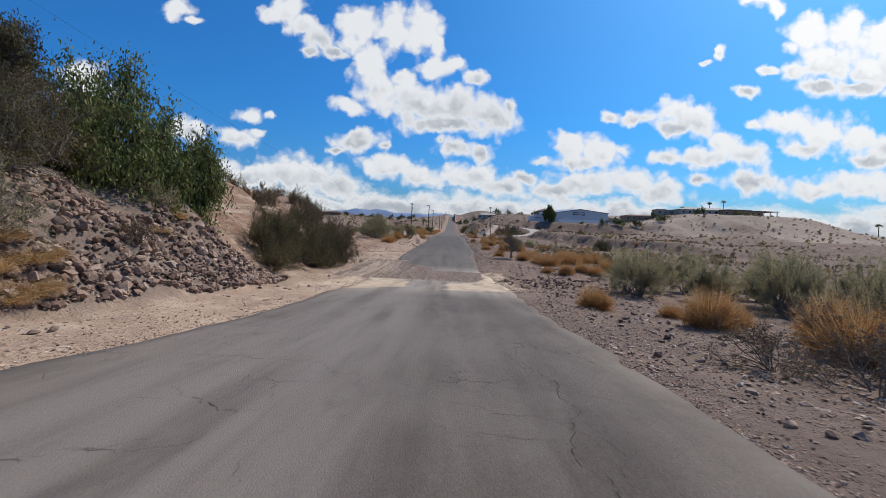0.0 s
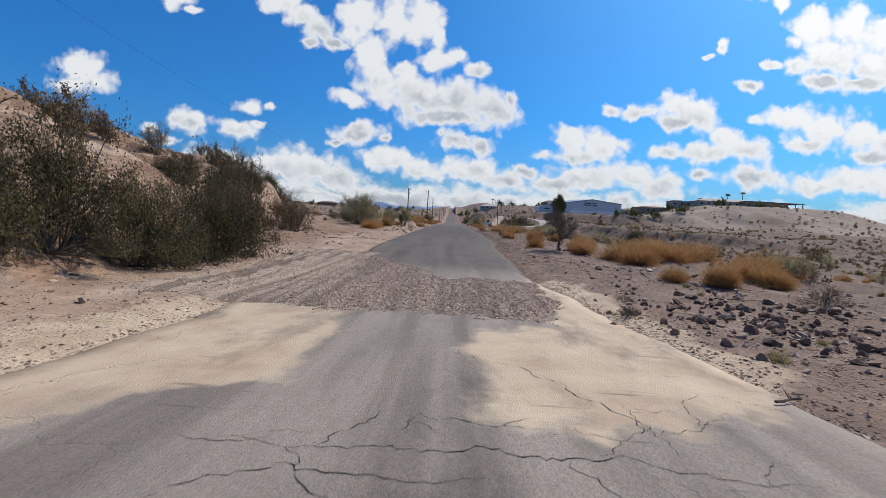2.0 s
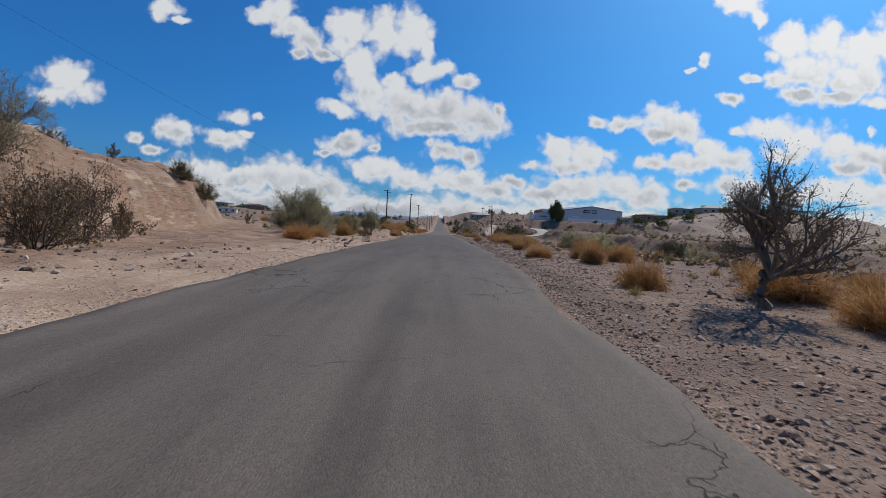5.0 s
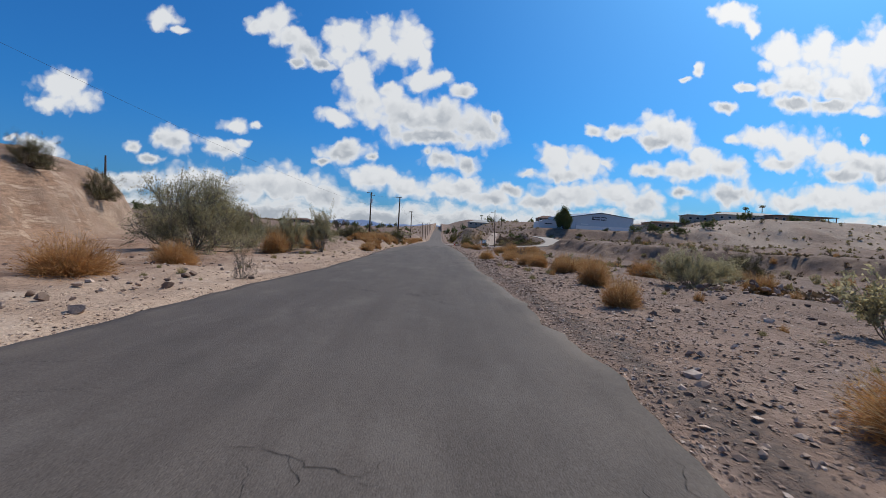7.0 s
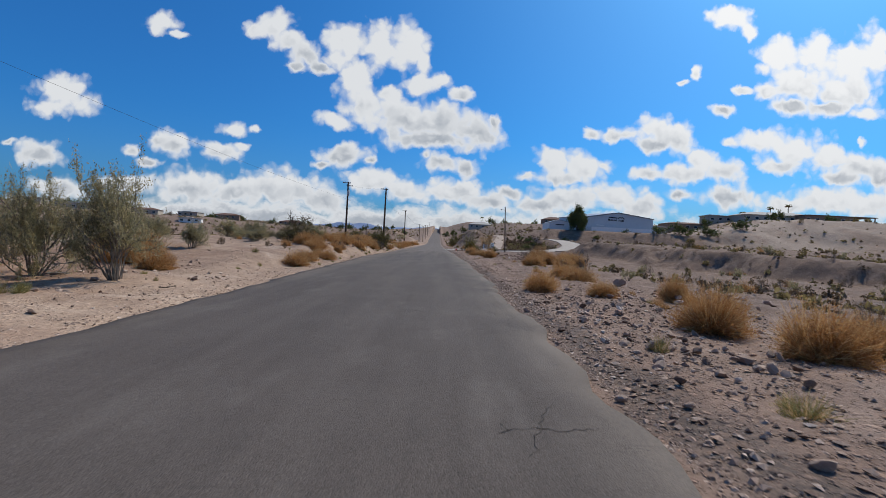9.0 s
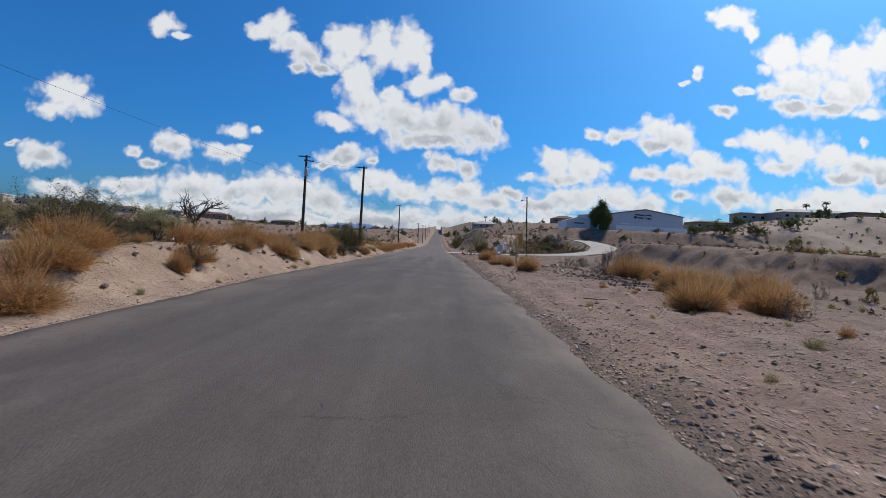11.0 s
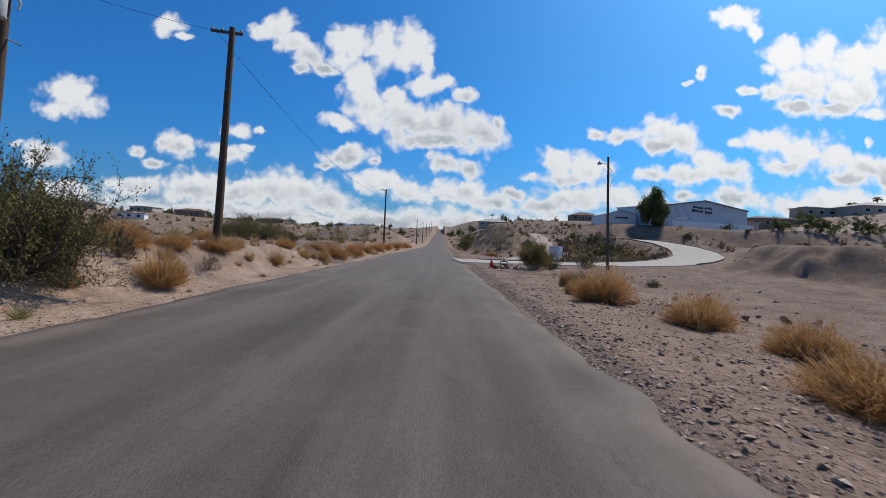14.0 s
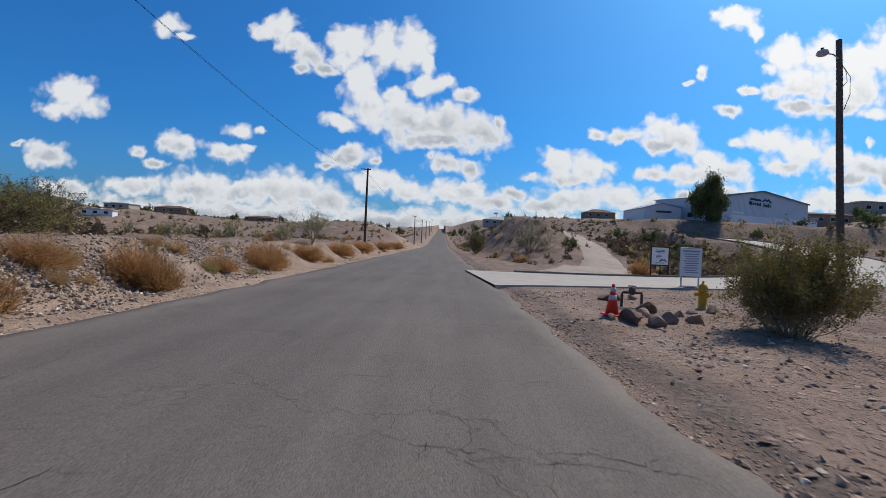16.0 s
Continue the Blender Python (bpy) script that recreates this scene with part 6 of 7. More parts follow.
ROOF_TILE = material("brown roofing", plain((0.17, 0.10, 0.075), 0.8, 2.0), 0.9)
ROOF_PALE = material("pale roofing", plain((0.44, 0.42, 0.38), 0.9, 1.0), 0.85)
GLASS_DARK = material("window glass", plain((0.03, 0.04, 0.05), 0.9), 0.12)
PLASTIC = material("white litter plastic", plain((0.66, 0.66, 0.66), 0.9), 0.5)
BLUE = material("blue plastic", plain((0.02, 0.22, 0.42), 0.9), 0.45)


# ---- driveway ----
def build_driveway():
    pts = np.array([(x, y, z) for (x, y), z in zip(DRIVE, DRIVE_Z)], float)
    f = np.linspace(0, len(pts) - 1, 90)
    sm = np.column_stack([np.interp(f, np.arange(len(pts)), pts[:, a]) for a in range(3)])
    for _ in range(6):
        sm[1:-1] = (sm[:-2] + 2 * sm[1:-1] + sm[2:]) / 4
    d = np.gradient(sm, axis=0)
    n = np.column_stack([-d[:, 1], d[:, 0]]) / (np.linalg.norm(d[:, :2], axis=1)[:, None] + 1e-9)
    along = np.concatenate([[0], np.cumsum(np.linalg.norm(np.diff(sm[:, :2], axis=0), axis=1))])
    half = 3.0 + 1.3 * np.exp(-along / 4.0)
    cols = [-1.0, -0.5, 0, 0.5, 1.0]
    co, faces = [], []
    for p, nn, h in zip(sm, n, half):
        ring = [(p[0] + nn[0] * h * c, p[1] + nn[1] * h * c, p[2] + 0.04) for c in cols]
        co += [(ring[0][0], ring[0][1], p[2] - 0.5)] + ring + [(ring[-1][0], ring[-1][1], p[2] - 0.5)]
    w = len(cols) + 2
    for j in range(len(sm) - 1):
        for i in range(w - 1):
            faces.append((j * w + i + 1, j * w + i, (j + 1) * w + i, (j + 1) * w + i + 1))
    ob = mesh_object("driveway", co, faces, CONCRETE)
    tagged(ob, "pale concrete driveway curving up to the hall", "driveway", kind="structure")
    for side, name, first in ((1, "kerb", 3), (-1, "kerb", 30)):
        co, faces = [], []
        for p, nn, h in zip(sm[first:], n[first:], half[first:]):
            for o, z in ((0.02, -0.2), (0.02, 0.09), (0.13, 0.09), (0.13, -0.2)):
                co.append((p[0] + nn[0] * side * (h + o), p[1] + nn[1] * side * (h + o), p[2] + 0.05 + z))
        for j in range(len(sm) - first - 1):
            for i in range(4):
                faces.append((j * 4 + i, j * 4 + (i + 1) % 4, (j + 1) * 4 + (i + 1) % 4, (j + 1) * 4 + i))
        kb = mesh_object(name, co, faces, CURB)
        tagged(kb, "dark kerb along the concrete driveway", "kerb", kind="structure")


build_driveway()


# ---- dirt track up the hill ----
def m_track(k):
    p = place_of(k)
    a, b = k.noise(p, 0.7, 5.0, 0.6)[0], k.noise(p, 12.0, 5.0, 0.7)[0]
    col = k.ramp(a, [(0.3, (0.30, 0.235, 0.185)), (0.7, (0.42, 0.34, 0.275))])
    return k.mix(0.6, col, k.ramp(b, [(0.25, (0.6, 0.6, 0.6)), (0.75, (1.25, 1.25, 1.25))]), "MULTIPLY"), (b, 0.05, 0.7), {}


TRACK = material("pale packed dirt", m_track, 0.95)


def build_track():
    mid = np.array([(9.5, 188.6), (13.0, 196), (16, 204.5), (18, 213), (19.8, 223), (21.8, 235), (24, 250), (25, 266), (24, 290)], float)
    f = np.linspace(0, len(mid) - 1, 80)
    cx, cy = np.interp(f, np.arange(len(mid)), mid[:, 0]), np.interp(f, np.arange(len(mid)), mid[:, 1])
    half = np.interp(f, [0, 1, 2.5, 8], [5.5, 3.0, 1.7, 1.5]) + 0.5 * fbm(cx * 3, cy, 6, 3, 160)
    c = np.linspace(-1, 1, 9)
    xs = cx[:, None] + half[:, None] * c[None, :]
    ys = np.repeat(cy[:, None], 9, 1)
    zs = height(xs, ys) + 0.09 - 0.22 * np.abs(c[None, :]) ** 6 - 0.05 * np.exp(-((np.abs(c[None, :]) - 0.45) / 0.12) ** 2)
    co = np.stack([xs, ys, zs], -1).reshape(-1, 3)
    i = (np.arange(79)[:, None] * 9 + np.arange(8)[None, :]).ravel()
    ob = mesh_object("dirt_track", co.tolist(), np.stack([i, i + 1, i + 10, i + 9], 1).tolist(), TRACK, True)
    tagged(ob, "pale packed dirt track climbing the hill", "track", kind="structure")


build_track()


# ---- poles and wires ----
def pole_shaft(tall, foot=0.17, head=0.115, seed=1):
    rng = np.random.default_rng(seed)
    n = 10
    z = np.linspace(-0.4, tall, n)
    wob = np.cumsum(rng.normal(0, 0.008, (n, 2)), 0)
    return tubes([(np.column_stack([wob, z]), np.linspace(foot, head, n))], 12)


def insulator(x, y, z):
    return lathe([(0.03, 0), (0.055, 0.03), (0.035, 0.06), (0.055, 0.09), (0.03, 0.13)], 10, None, (x, y, z))


def utility_pole(x, y, tall, transformer=False, arms=2, seed=1, lean=0.0, wood=None, back=0.0):
    gz = float(height(x, y))
    label = "tall brown wooden utility pole with grey transformer" if transformer else "tall dark wooden utility pole with crossarms"
    ob = thing("utility_pole", label, "pole", (x, y, gz), "utility poles")
    ob.rotation_euler = (radians(-back), radians(lean), radians(4))
    part("shaft", pole_shaft(tall, seed=seed), wood or POLE_WOOD, ob, smooth=True)
    for i in range(arms):
        z, ln = tall - 0.12 - 0.45 * i, 1.25 - 0.25 * i
        bm = bmesh.new()
        box(bm, (ln, 0.09, 0.11), (-0.25 + 0.5 * i, 0.13, z), 0.12, 0.01)
        arm = part("crossarm", bm, POLE_GREY, ob)
        for s in (-0.9, -0.3, 0.9):
            part("insulator", insulator(-0.25 + 0.5 * i + s * ln / 2, 0.13 + s * 0.06, z + 0.05), METAL, arm, smooth=True)
    if transformer:
        tank = part("transformer", lathe([(0.18, 0), (0.2, 0.04), (0.2, 0.72), (0.17, 0.8), (0.05, 0.84)], 20, None, (0.14, -0.36, tall - 2.3)), GREY_TANK, ob, "grey transformer can", True)
        part("bushing", insulator(0.10, -0.36, tall - 1.46), METAL, tank, smooth=True)
        part("bushing", insulator(0.22, -0.40, tall - 1.46), METAL, tank, smooth=True)
        part("bracket", box(bmesh.new(), (0.1, 0.3, 0.1), (0.07, -0.12, tall - 1.9)), METAL, ob)
        part("cutout", tubes([([(0.2, 0.1, tall - 1.2), (0.34, 0.14, tall - 1.5), (0.30, 0.12, tall - 1.75)], [0.03, 0.04, 0.03])], 8), METAL, ob)
        part("service_bracket", tubes([([(-0.1, 0, tall - 2.7), (0.5, 0.1, tall - 2.95)], [0.03, 0.03])], 6), METAL, ob)
    return ob


utility_pole(-14.1, 154.8, 9.2, True, 2, 1, 0.2, None, 4.0)
utility_pole(-8.6, 158.6, 9.15, False, 1, 2, 0.6, None, 3.0)
utility_pole(-9.7, 218.0, 9.6, False, 1, 3, 0.3)
utility_pole(-8.9, 305.0, 9.6, False, 1, 4)
utility_pole(-8.4, 345.0, 9.6, False, 1, 5)
utility_pole(-8.4, 392.0, 9.6, False, 1, 6)
utility_pole(-8.4, 452.0, 9.6, False, 1, 7)
utility_pole(-8.6, 520.0, 9.6, False, 1, 8)
utility_pole(-31.2, 24.5, 12.2, False, 1, 9)
utility_pole(-49.8, 130.8, 3.6, False, 0, 10, 0, POLE_GREY)


def wire(a, b, sag, thick=0.008):
    a, b = np.array(a, float), np.array(b, float)
    f = np.linspace(0, 1, 40)
    pts = a + (b - a) * f[:, None]
    pts[:, 2] -= sag * 4 * f * (1 - f)
    co, faces = tubes([(pts, np.full(40, thick))], 4)
    ob = new("overhead_wire", raw_mesh("overhead_wire", co, faces, BLACK))
    return tagged(ob, "thin black sagging overhead wire between poles", "wire", "overhead wires")


def top(x, y, tall):
    return float(height(x, y)) + tall


TA, TB, TC = top(-14.1, 154.8, 9.0), top(-8.6, 158.6, 9.0), top(-9.7, 218, 9.5)
wire((-31.2, 24.5, top(-31.2, 24.5, 12.2)), (-14.2, 155.2, TA - 2.5), 3.0)
wire((-13.6, 155.5, TA - 0.4), (-8.9, 159.15, TB), 0.15)
wire((-9.2, 159.15, TB), (-10.2, 218, TC), 2.0)
wire((-8.4, 159.1, TB - 0.9), (-9.3, 218, TC - 0.8), 1.7)
for (x0, y0), (x1, y1) in zip([(-9.7, 218), (-8.9, 305), (-8.4, 345), (-8.4, 392), (-8.4, 452)], [(-8.9, 305), (-8.4, 345), (-8.4, 392), (-8.4, 452), (-8.6, 520)]):
    wire((x0 - 0.4, y0, top(x0, y0, 9.5)), (x1 - 0.4, y1, top(x1, y1, 9.5)), 1.2, 0.02)


def lamp_pole(x, y, tall):
    gz = float(height(x, y))
    ob = thing("street_lamp", "weathered wooden street lamp pole beside the driveway", "street lamp", (x, y, gz))
    ob.rotation_euler = (radians(-2), radians(-1.8), 0)
    part("shaft", pole_shaft(tall, 0.13, 0.09, 21), POLE_GREY, ob, smooth=True)
    arm = part("arm", tubes([([(0, 0, tall - 0.75), (-0.35, -0.1, tall - 0.6), (-0.75, -0.2, tall - 0.62)], [0.025, 0.025, 0.025])], 8), METAL, ob, smooth=True)
    head = lathe([(0.05, 0), (0.16, -0.03), (0.19, -0.14), (0.13, -0.2)][::-1], 16, None, (-0.85, -0.23, tall - 0.52))
    part("lamp_head", head, METAL, arm, "grey dish lamp head", True)
    part("photocell", lathe([(0.05, 0), (0.05, 0.08), (0.02, 0.1)], 10, None, (-0.85, -0.23, tall - 0.52)), BLACK, arm)
    part("cable", tubes([([(0.12, 0, tall - 1.0), (0.42, 0.05, tall - 1.35), (0.40, 0.05, tall - 2.0), (0.12, 0, tall - 2.6)], [0.012] * 4)], 5), BLACK, ob)
    part("cable_loop", tubes([([(0.1, 0.05, tall - 0.9), (0.3, 0.1, tall - 1.1), (0.35, 0.1, tall - 1.5), (0.14, 0.05, tall - 1.7)], [0.012] * 4)], 5), BLACK, ob)
    return ob


lamp_pole(14.8, 177.7, 9.7)


# ---- things by the driveway ----
def traffic_cone(x, y):
    ob = thing("traffic_cone", "faded orange traffic cone with grey-white bands", "cone", (x, y, float(height(x, y))))
    ob.rotation_euler = (radians(3), radians(-2), radians(20))
    bm = box(bmesh.new(), (0.36, 0.36, 0.035), (0, 0, 0.02), 0, 0.01)
    part("base", bm, ORANGE, ob)
    r = lambda z: 0.155 - 0.125 * z / 0.72
    def ring(z0, z1, out=0.0):
        return lathe([(r(z0) + out, z0), (r(z1) + out, z1)], 24)
    part("body", lathe([(r(0.03), 0.03), (r(0.35), 0.35), (r(0.71), 0.71), (r(0.71) - 0.012, 0.715)], 24), ORANGE, ob, smooth=True)
    part("band", ring(0.36, 0.47, 0.003), REFLECTIVE, ob, "grey-white reflective band", True)
    part("band", ring(0.55, 0.64, 0.003), REFLECTIVE, ob, "grey-white reflective band", True)
    return ob


def hydrant(x, y):
    ob = thing("fire_hydrant", "faded yellow fire hydrant by the rocks", "hydrant", (x, y, float(height(x, y))))
    part("body", lathe([(0.15, -0.05), (0.15, 0.03), (0.10, 0.05), (0.095, 0.46), (0.125, 0.48), (0.125, 0.53)], 24), YELLOW, ob, smooth=True)
    cap = part("bonnet", lathe([(0.12, 0.53), (0.115, 0.58), (0.085, 0.65), (0.04, 0.69)], 24), YELLOW, ob, smooth=True)
    part("nut", lathe([(0.03, 0.69), (0.028, 0.75)], 5), YELLOW, cap)
    for a, rad, ln in ((0, 0.055, 0.19), (math.pi, 0.055, 0.19), (-math.pi / 2, 0.075, 0.2)):
        c, s = math.cos(a), math.sin(a)
        n = part("outlet", tubes([([(c * 0.08, s * 0.08, 0.40), (c * ln * 0.7, s * ln * 0.7, 0.40), (c * ln, s * ln, 0.40)], [rad * 0.8, rad * 0.8, rad])], 14), YELLOW, ob)
        part("cap", tubes([([(c * ln, s * ln, 0.40), (c * (ln + 0.04), s * (ln + 0.04), 0.40)], [rad, rad * 0.3])], 8), YELLOW, n)
    return ob


def bars(bm, rows, y, thick=0.004):
    """Lines of writing too small to read: x from, x to, z, height."""
    for x0, x1, z, h in rows:
        box(bm, (x1 - x0, thick, h), ((x0 + x1) / 2, y, z))
    return bm


def notice_sign(x, y, turn):
    ob = thing("notice_sign", "white notice sign in a black post frame", "sign", (x, y, float(height(x, y))))
    ob.rotation_euler = (0, 0, radians(turn))
    part("board", box(bmesh.new(), (1.06, 0.03, 1.0), (0, 0, 1.25), 0, 0.004), WHITE, ob)
    for px in (-0.55, 0.55):
        part("post", box(bmesh.new(), (0.06, 0.06, 2.0), (px, 0.0, 0.82), 0, 0.006), BLACK, ob)
    part("back_post", box(bmesh.new(), (0.05, 0.05, 1.5), (0.08, 0.07, 0.5), 0, 0.005), BLACK, ob)
    for z in (1.78, 0.72):
        part("rail", box(bmesh.new(), (1.06, 0.05, 0.05), (0, -0.002, z), 0, 0.005), BLACK, ob)
    part("lettering", bars(bmesh.new(), [(-0.26, 0.26, 1.60, 0.035), (-0.32, 0.30, 1.52, 0.04), (-0.2, 0.24, 1.44, 0.035), (-0.26, 0.08, 1.30, 0.03), (-0.26, 0.12, 1.22, 0.03), (-0.26, 0.05, 1.14, 0.03), (-0.3, 0.3, 0.85, 0.03)], -0.019), INK, ob, "rows of dark print")
    bm = bmesh.new()
    for pts in ([(-0.05, 0.93), (0.12, 1.12), (0.20, 1.02), (0.28, 1.10), (0.44, 0.92), (0.36, 0.92), (0.27, 1.02), (0.2, 0.95), (0.12, 1.03), (0.03, 0.92)],):
        vs = [bm.verts.new((px, -0.0185, pz)) for px, pz in pts]
        bm.faces.new(vs)
        got = bmesh.ops.extrude_face_region(bm, geom=list(bm.faces))
        bmesh.ops.translate(bm, verts=[v for v in got["geom"] if isinstance(v, bmesh.types.BMVert)], vec=(0, -0.005, 0))
    part("emblem", bm, BLACK, ob, "black zigzag mountain emblem")
    return ob


def banner_sign(x, y, turn):
    ob = thing("notice_board", "white free-standing notice board with dark print", "sign", (x, y, float(height(x, y))))
    ob.rotation_euler = (0, 0, radians(turn))
    part("board", box(bmesh.new(), (1.02, 0.03, 1.18), (0, 0, 1.12), 0, 0.004), WHITE, ob)
    part("frame", tubes([([(-0.51, 0.02, 0.5), (-0.51, 0.02, 1.74), (0.51, 0.02, 1.74), (0.51, 0.02, 0.5)], [0.02] * 4)], 6), METAL, ob)
    for px in (-0.42,):
        part("leg", box(bmesh.new(), (0.05, 0.04, 0.6), (px, 0.02, 0.28), 0, 0.004), METAL, ob)
    part("leg", box(bmesh.new(), (0.05, 0.04, 0.6), (0.42, 0.02, 0.28), 0, 0.004), METAL, ob)
    part("foot", lathe([(0.42, -0.02), (0.42, 0.06), (0.36, 0.11), (0.1, 0.13)], 20), CURB, ob, "grey weighted foot", True)
    rows = [(-0.42, 0.40, 1.60, 0.065)] + [(-0.36 + 0.05 * (i % 3), 0.36 - 0.07 * (i % 2), 1.48 - 0.098 * i, 0.045) for i in range(9)]
    part("lettering", bars(bmesh.new(), rows, -0.019), INK_GREY, ob, "rows of grey print")
    return ob


def pipe_stand(x, y):
    ob = thing("water_pipe", "rusty iron water pipe standing among rocks", "pipe", (x, y, float(height(x, y))))
    part("pipe", tubes([([(-0.26, 0, -0.1), (-0.26, 0, 0.3), (-0.24, 0, 0.36), (0.24, 0, 0.36), (0.26, 0, 0.3), (0.26, 0, -0.1)], [0.035] * 6)], 10), RUST, ob, smooth=True)
    part("valve", lathe([(0.05, 0), (0.085, 0.05), (0.085, 0.16), (0.04, 0.2)], 14, None, (0, 0, 0.30)), RUST, ob, smooth=True)
    part("handle", box(bmesh.new(), (0.2, 0.03, 0.03), (0, 0, 0.53)), RUST, ob)
    return ob


traffic_cone(4.2, 171.9)
hydrant(7.15, 173.4)
notice_sign(13.1, 187.5, 6)
banner_sign(10.9, 180.5, 10)
pipe_stand(5.3, 173.4)
for n, (x, y, s) in enumerate([(4.5, 171.5, 0.68), (4.86, 171.2, 0.52), (5.25, 171.4, 0.55), (5.85, 171.5, 0.46), (5.35, 172.8, 0.66), (5.0, 172.1, 0.42), (5.6, 175.6, 0.72), (6.3, 175.6, 0.40), (6.0, 172.4, 0.28), (4.05, 171.5, 0.28), (6.4, 172.6, 0.3), (7.0, 172.8, 0.42)]):
    single_rock(x, y, s, n + 20, "dark brown rock in a rough ring")


# ---- litter and sticks ----
def stick(x, y, length, turn, seed):
    rng = np.random.default_rng(seed)
    n = 6
    px = np.linspace(-length / 2, length / 2, n)
    pts = np.column_stack([px, rng.normal(0, 0.025, n), 0.03 + rng.uniform(0, 0.03, n)])
    lines = [(pts, np.linspace(0.018, 0.008, n)), ([pts[2], pts[2] + (0.12, 0.13, 0.05), pts[2] + (0.22, 0.2, 0.04)], [0.010, 0.007, 0.004])]
    ob = new("stick", raw_mesh("stick", *tubes(lines, 5), BARK_BROWN))
    ob.matrix_basis = pose(x, y, max(float(height(x, y)), float(road_mean(y)) - 0.04 if x < 3.3 else -99), 0, 0, turn)
    return tagged(ob, "dead brown branch lying on the dirt", "stick", "fallen sticks")


stick(5.7, 122.0, 0.75, -15, 1)
stick(3.0, 32.6, 0.6, 25, 2)
stick(7.5, 40.5, 1.3, 5, 3)
stick(8.4, 38.6, 1.6, -8, 4)
stick(6.8, 164.6, 0.5, 30, 5)
stick(-6.7, 98.0, 0.5, 70, 6)


def litter(x, y, size, mat, label, seed):
    co, f = stone_shape(seed, 2, 0.9, 0.45)
    ob = new("litter", raw_mesh("litter", co, f, mat))
    ob.matrix_basis = pose(x, y, float(height(x, y)) + 0.12 * size, 8, 5, seed * 40) @ Matrix.Diagonal((size, size * 0.7, size, 1))
    return tagged(ob, label, "litter", "litter")


litter(-7.3, 133.2, 0.42, PLASTIC, "crumpled white plastic litter on dirt", 1)
litter(4.9, 164.1, 0.14, BLUE, "small bright blue plastic scrap", 2)
litter(-7.4, 146.0, 0.16, PLASTIC, "small white plastic scrap", 3)
litter(8.9, 136.9, 0.3, PLASTIC, "crumpled pale plastic litter by rubble", 4)
plant_all(TWIG[:1], [(3.15, 37.7, 0.85, 0.34), (3.9, 39.6, 0.6, 0.25)], 140, "washed-up twig clumps")


# ---- the hall on its pad ----
def prism(bm, outline, depth, where):
    """An upright outline in x and z, pushed back along y."""
    front = [bm.verts.new((where[0] + x, where[1], where[2] + z)) for x, z in outline]
    back = [bm.verts.new((where[0] + x, where[1] + depth, where[2] + z)) for x, z in outline]
    bm.faces.new(front)
    bm.faces.new(back[::-1])
    n = len(outline)
    for i in range(n):
        bm.faces.new((front[(i + 1) % n], front[i], back[i], back[(i + 1) % n]))
    bmesh.ops.recalc_face_normals(bm, faces=bm.faces)
    return bm


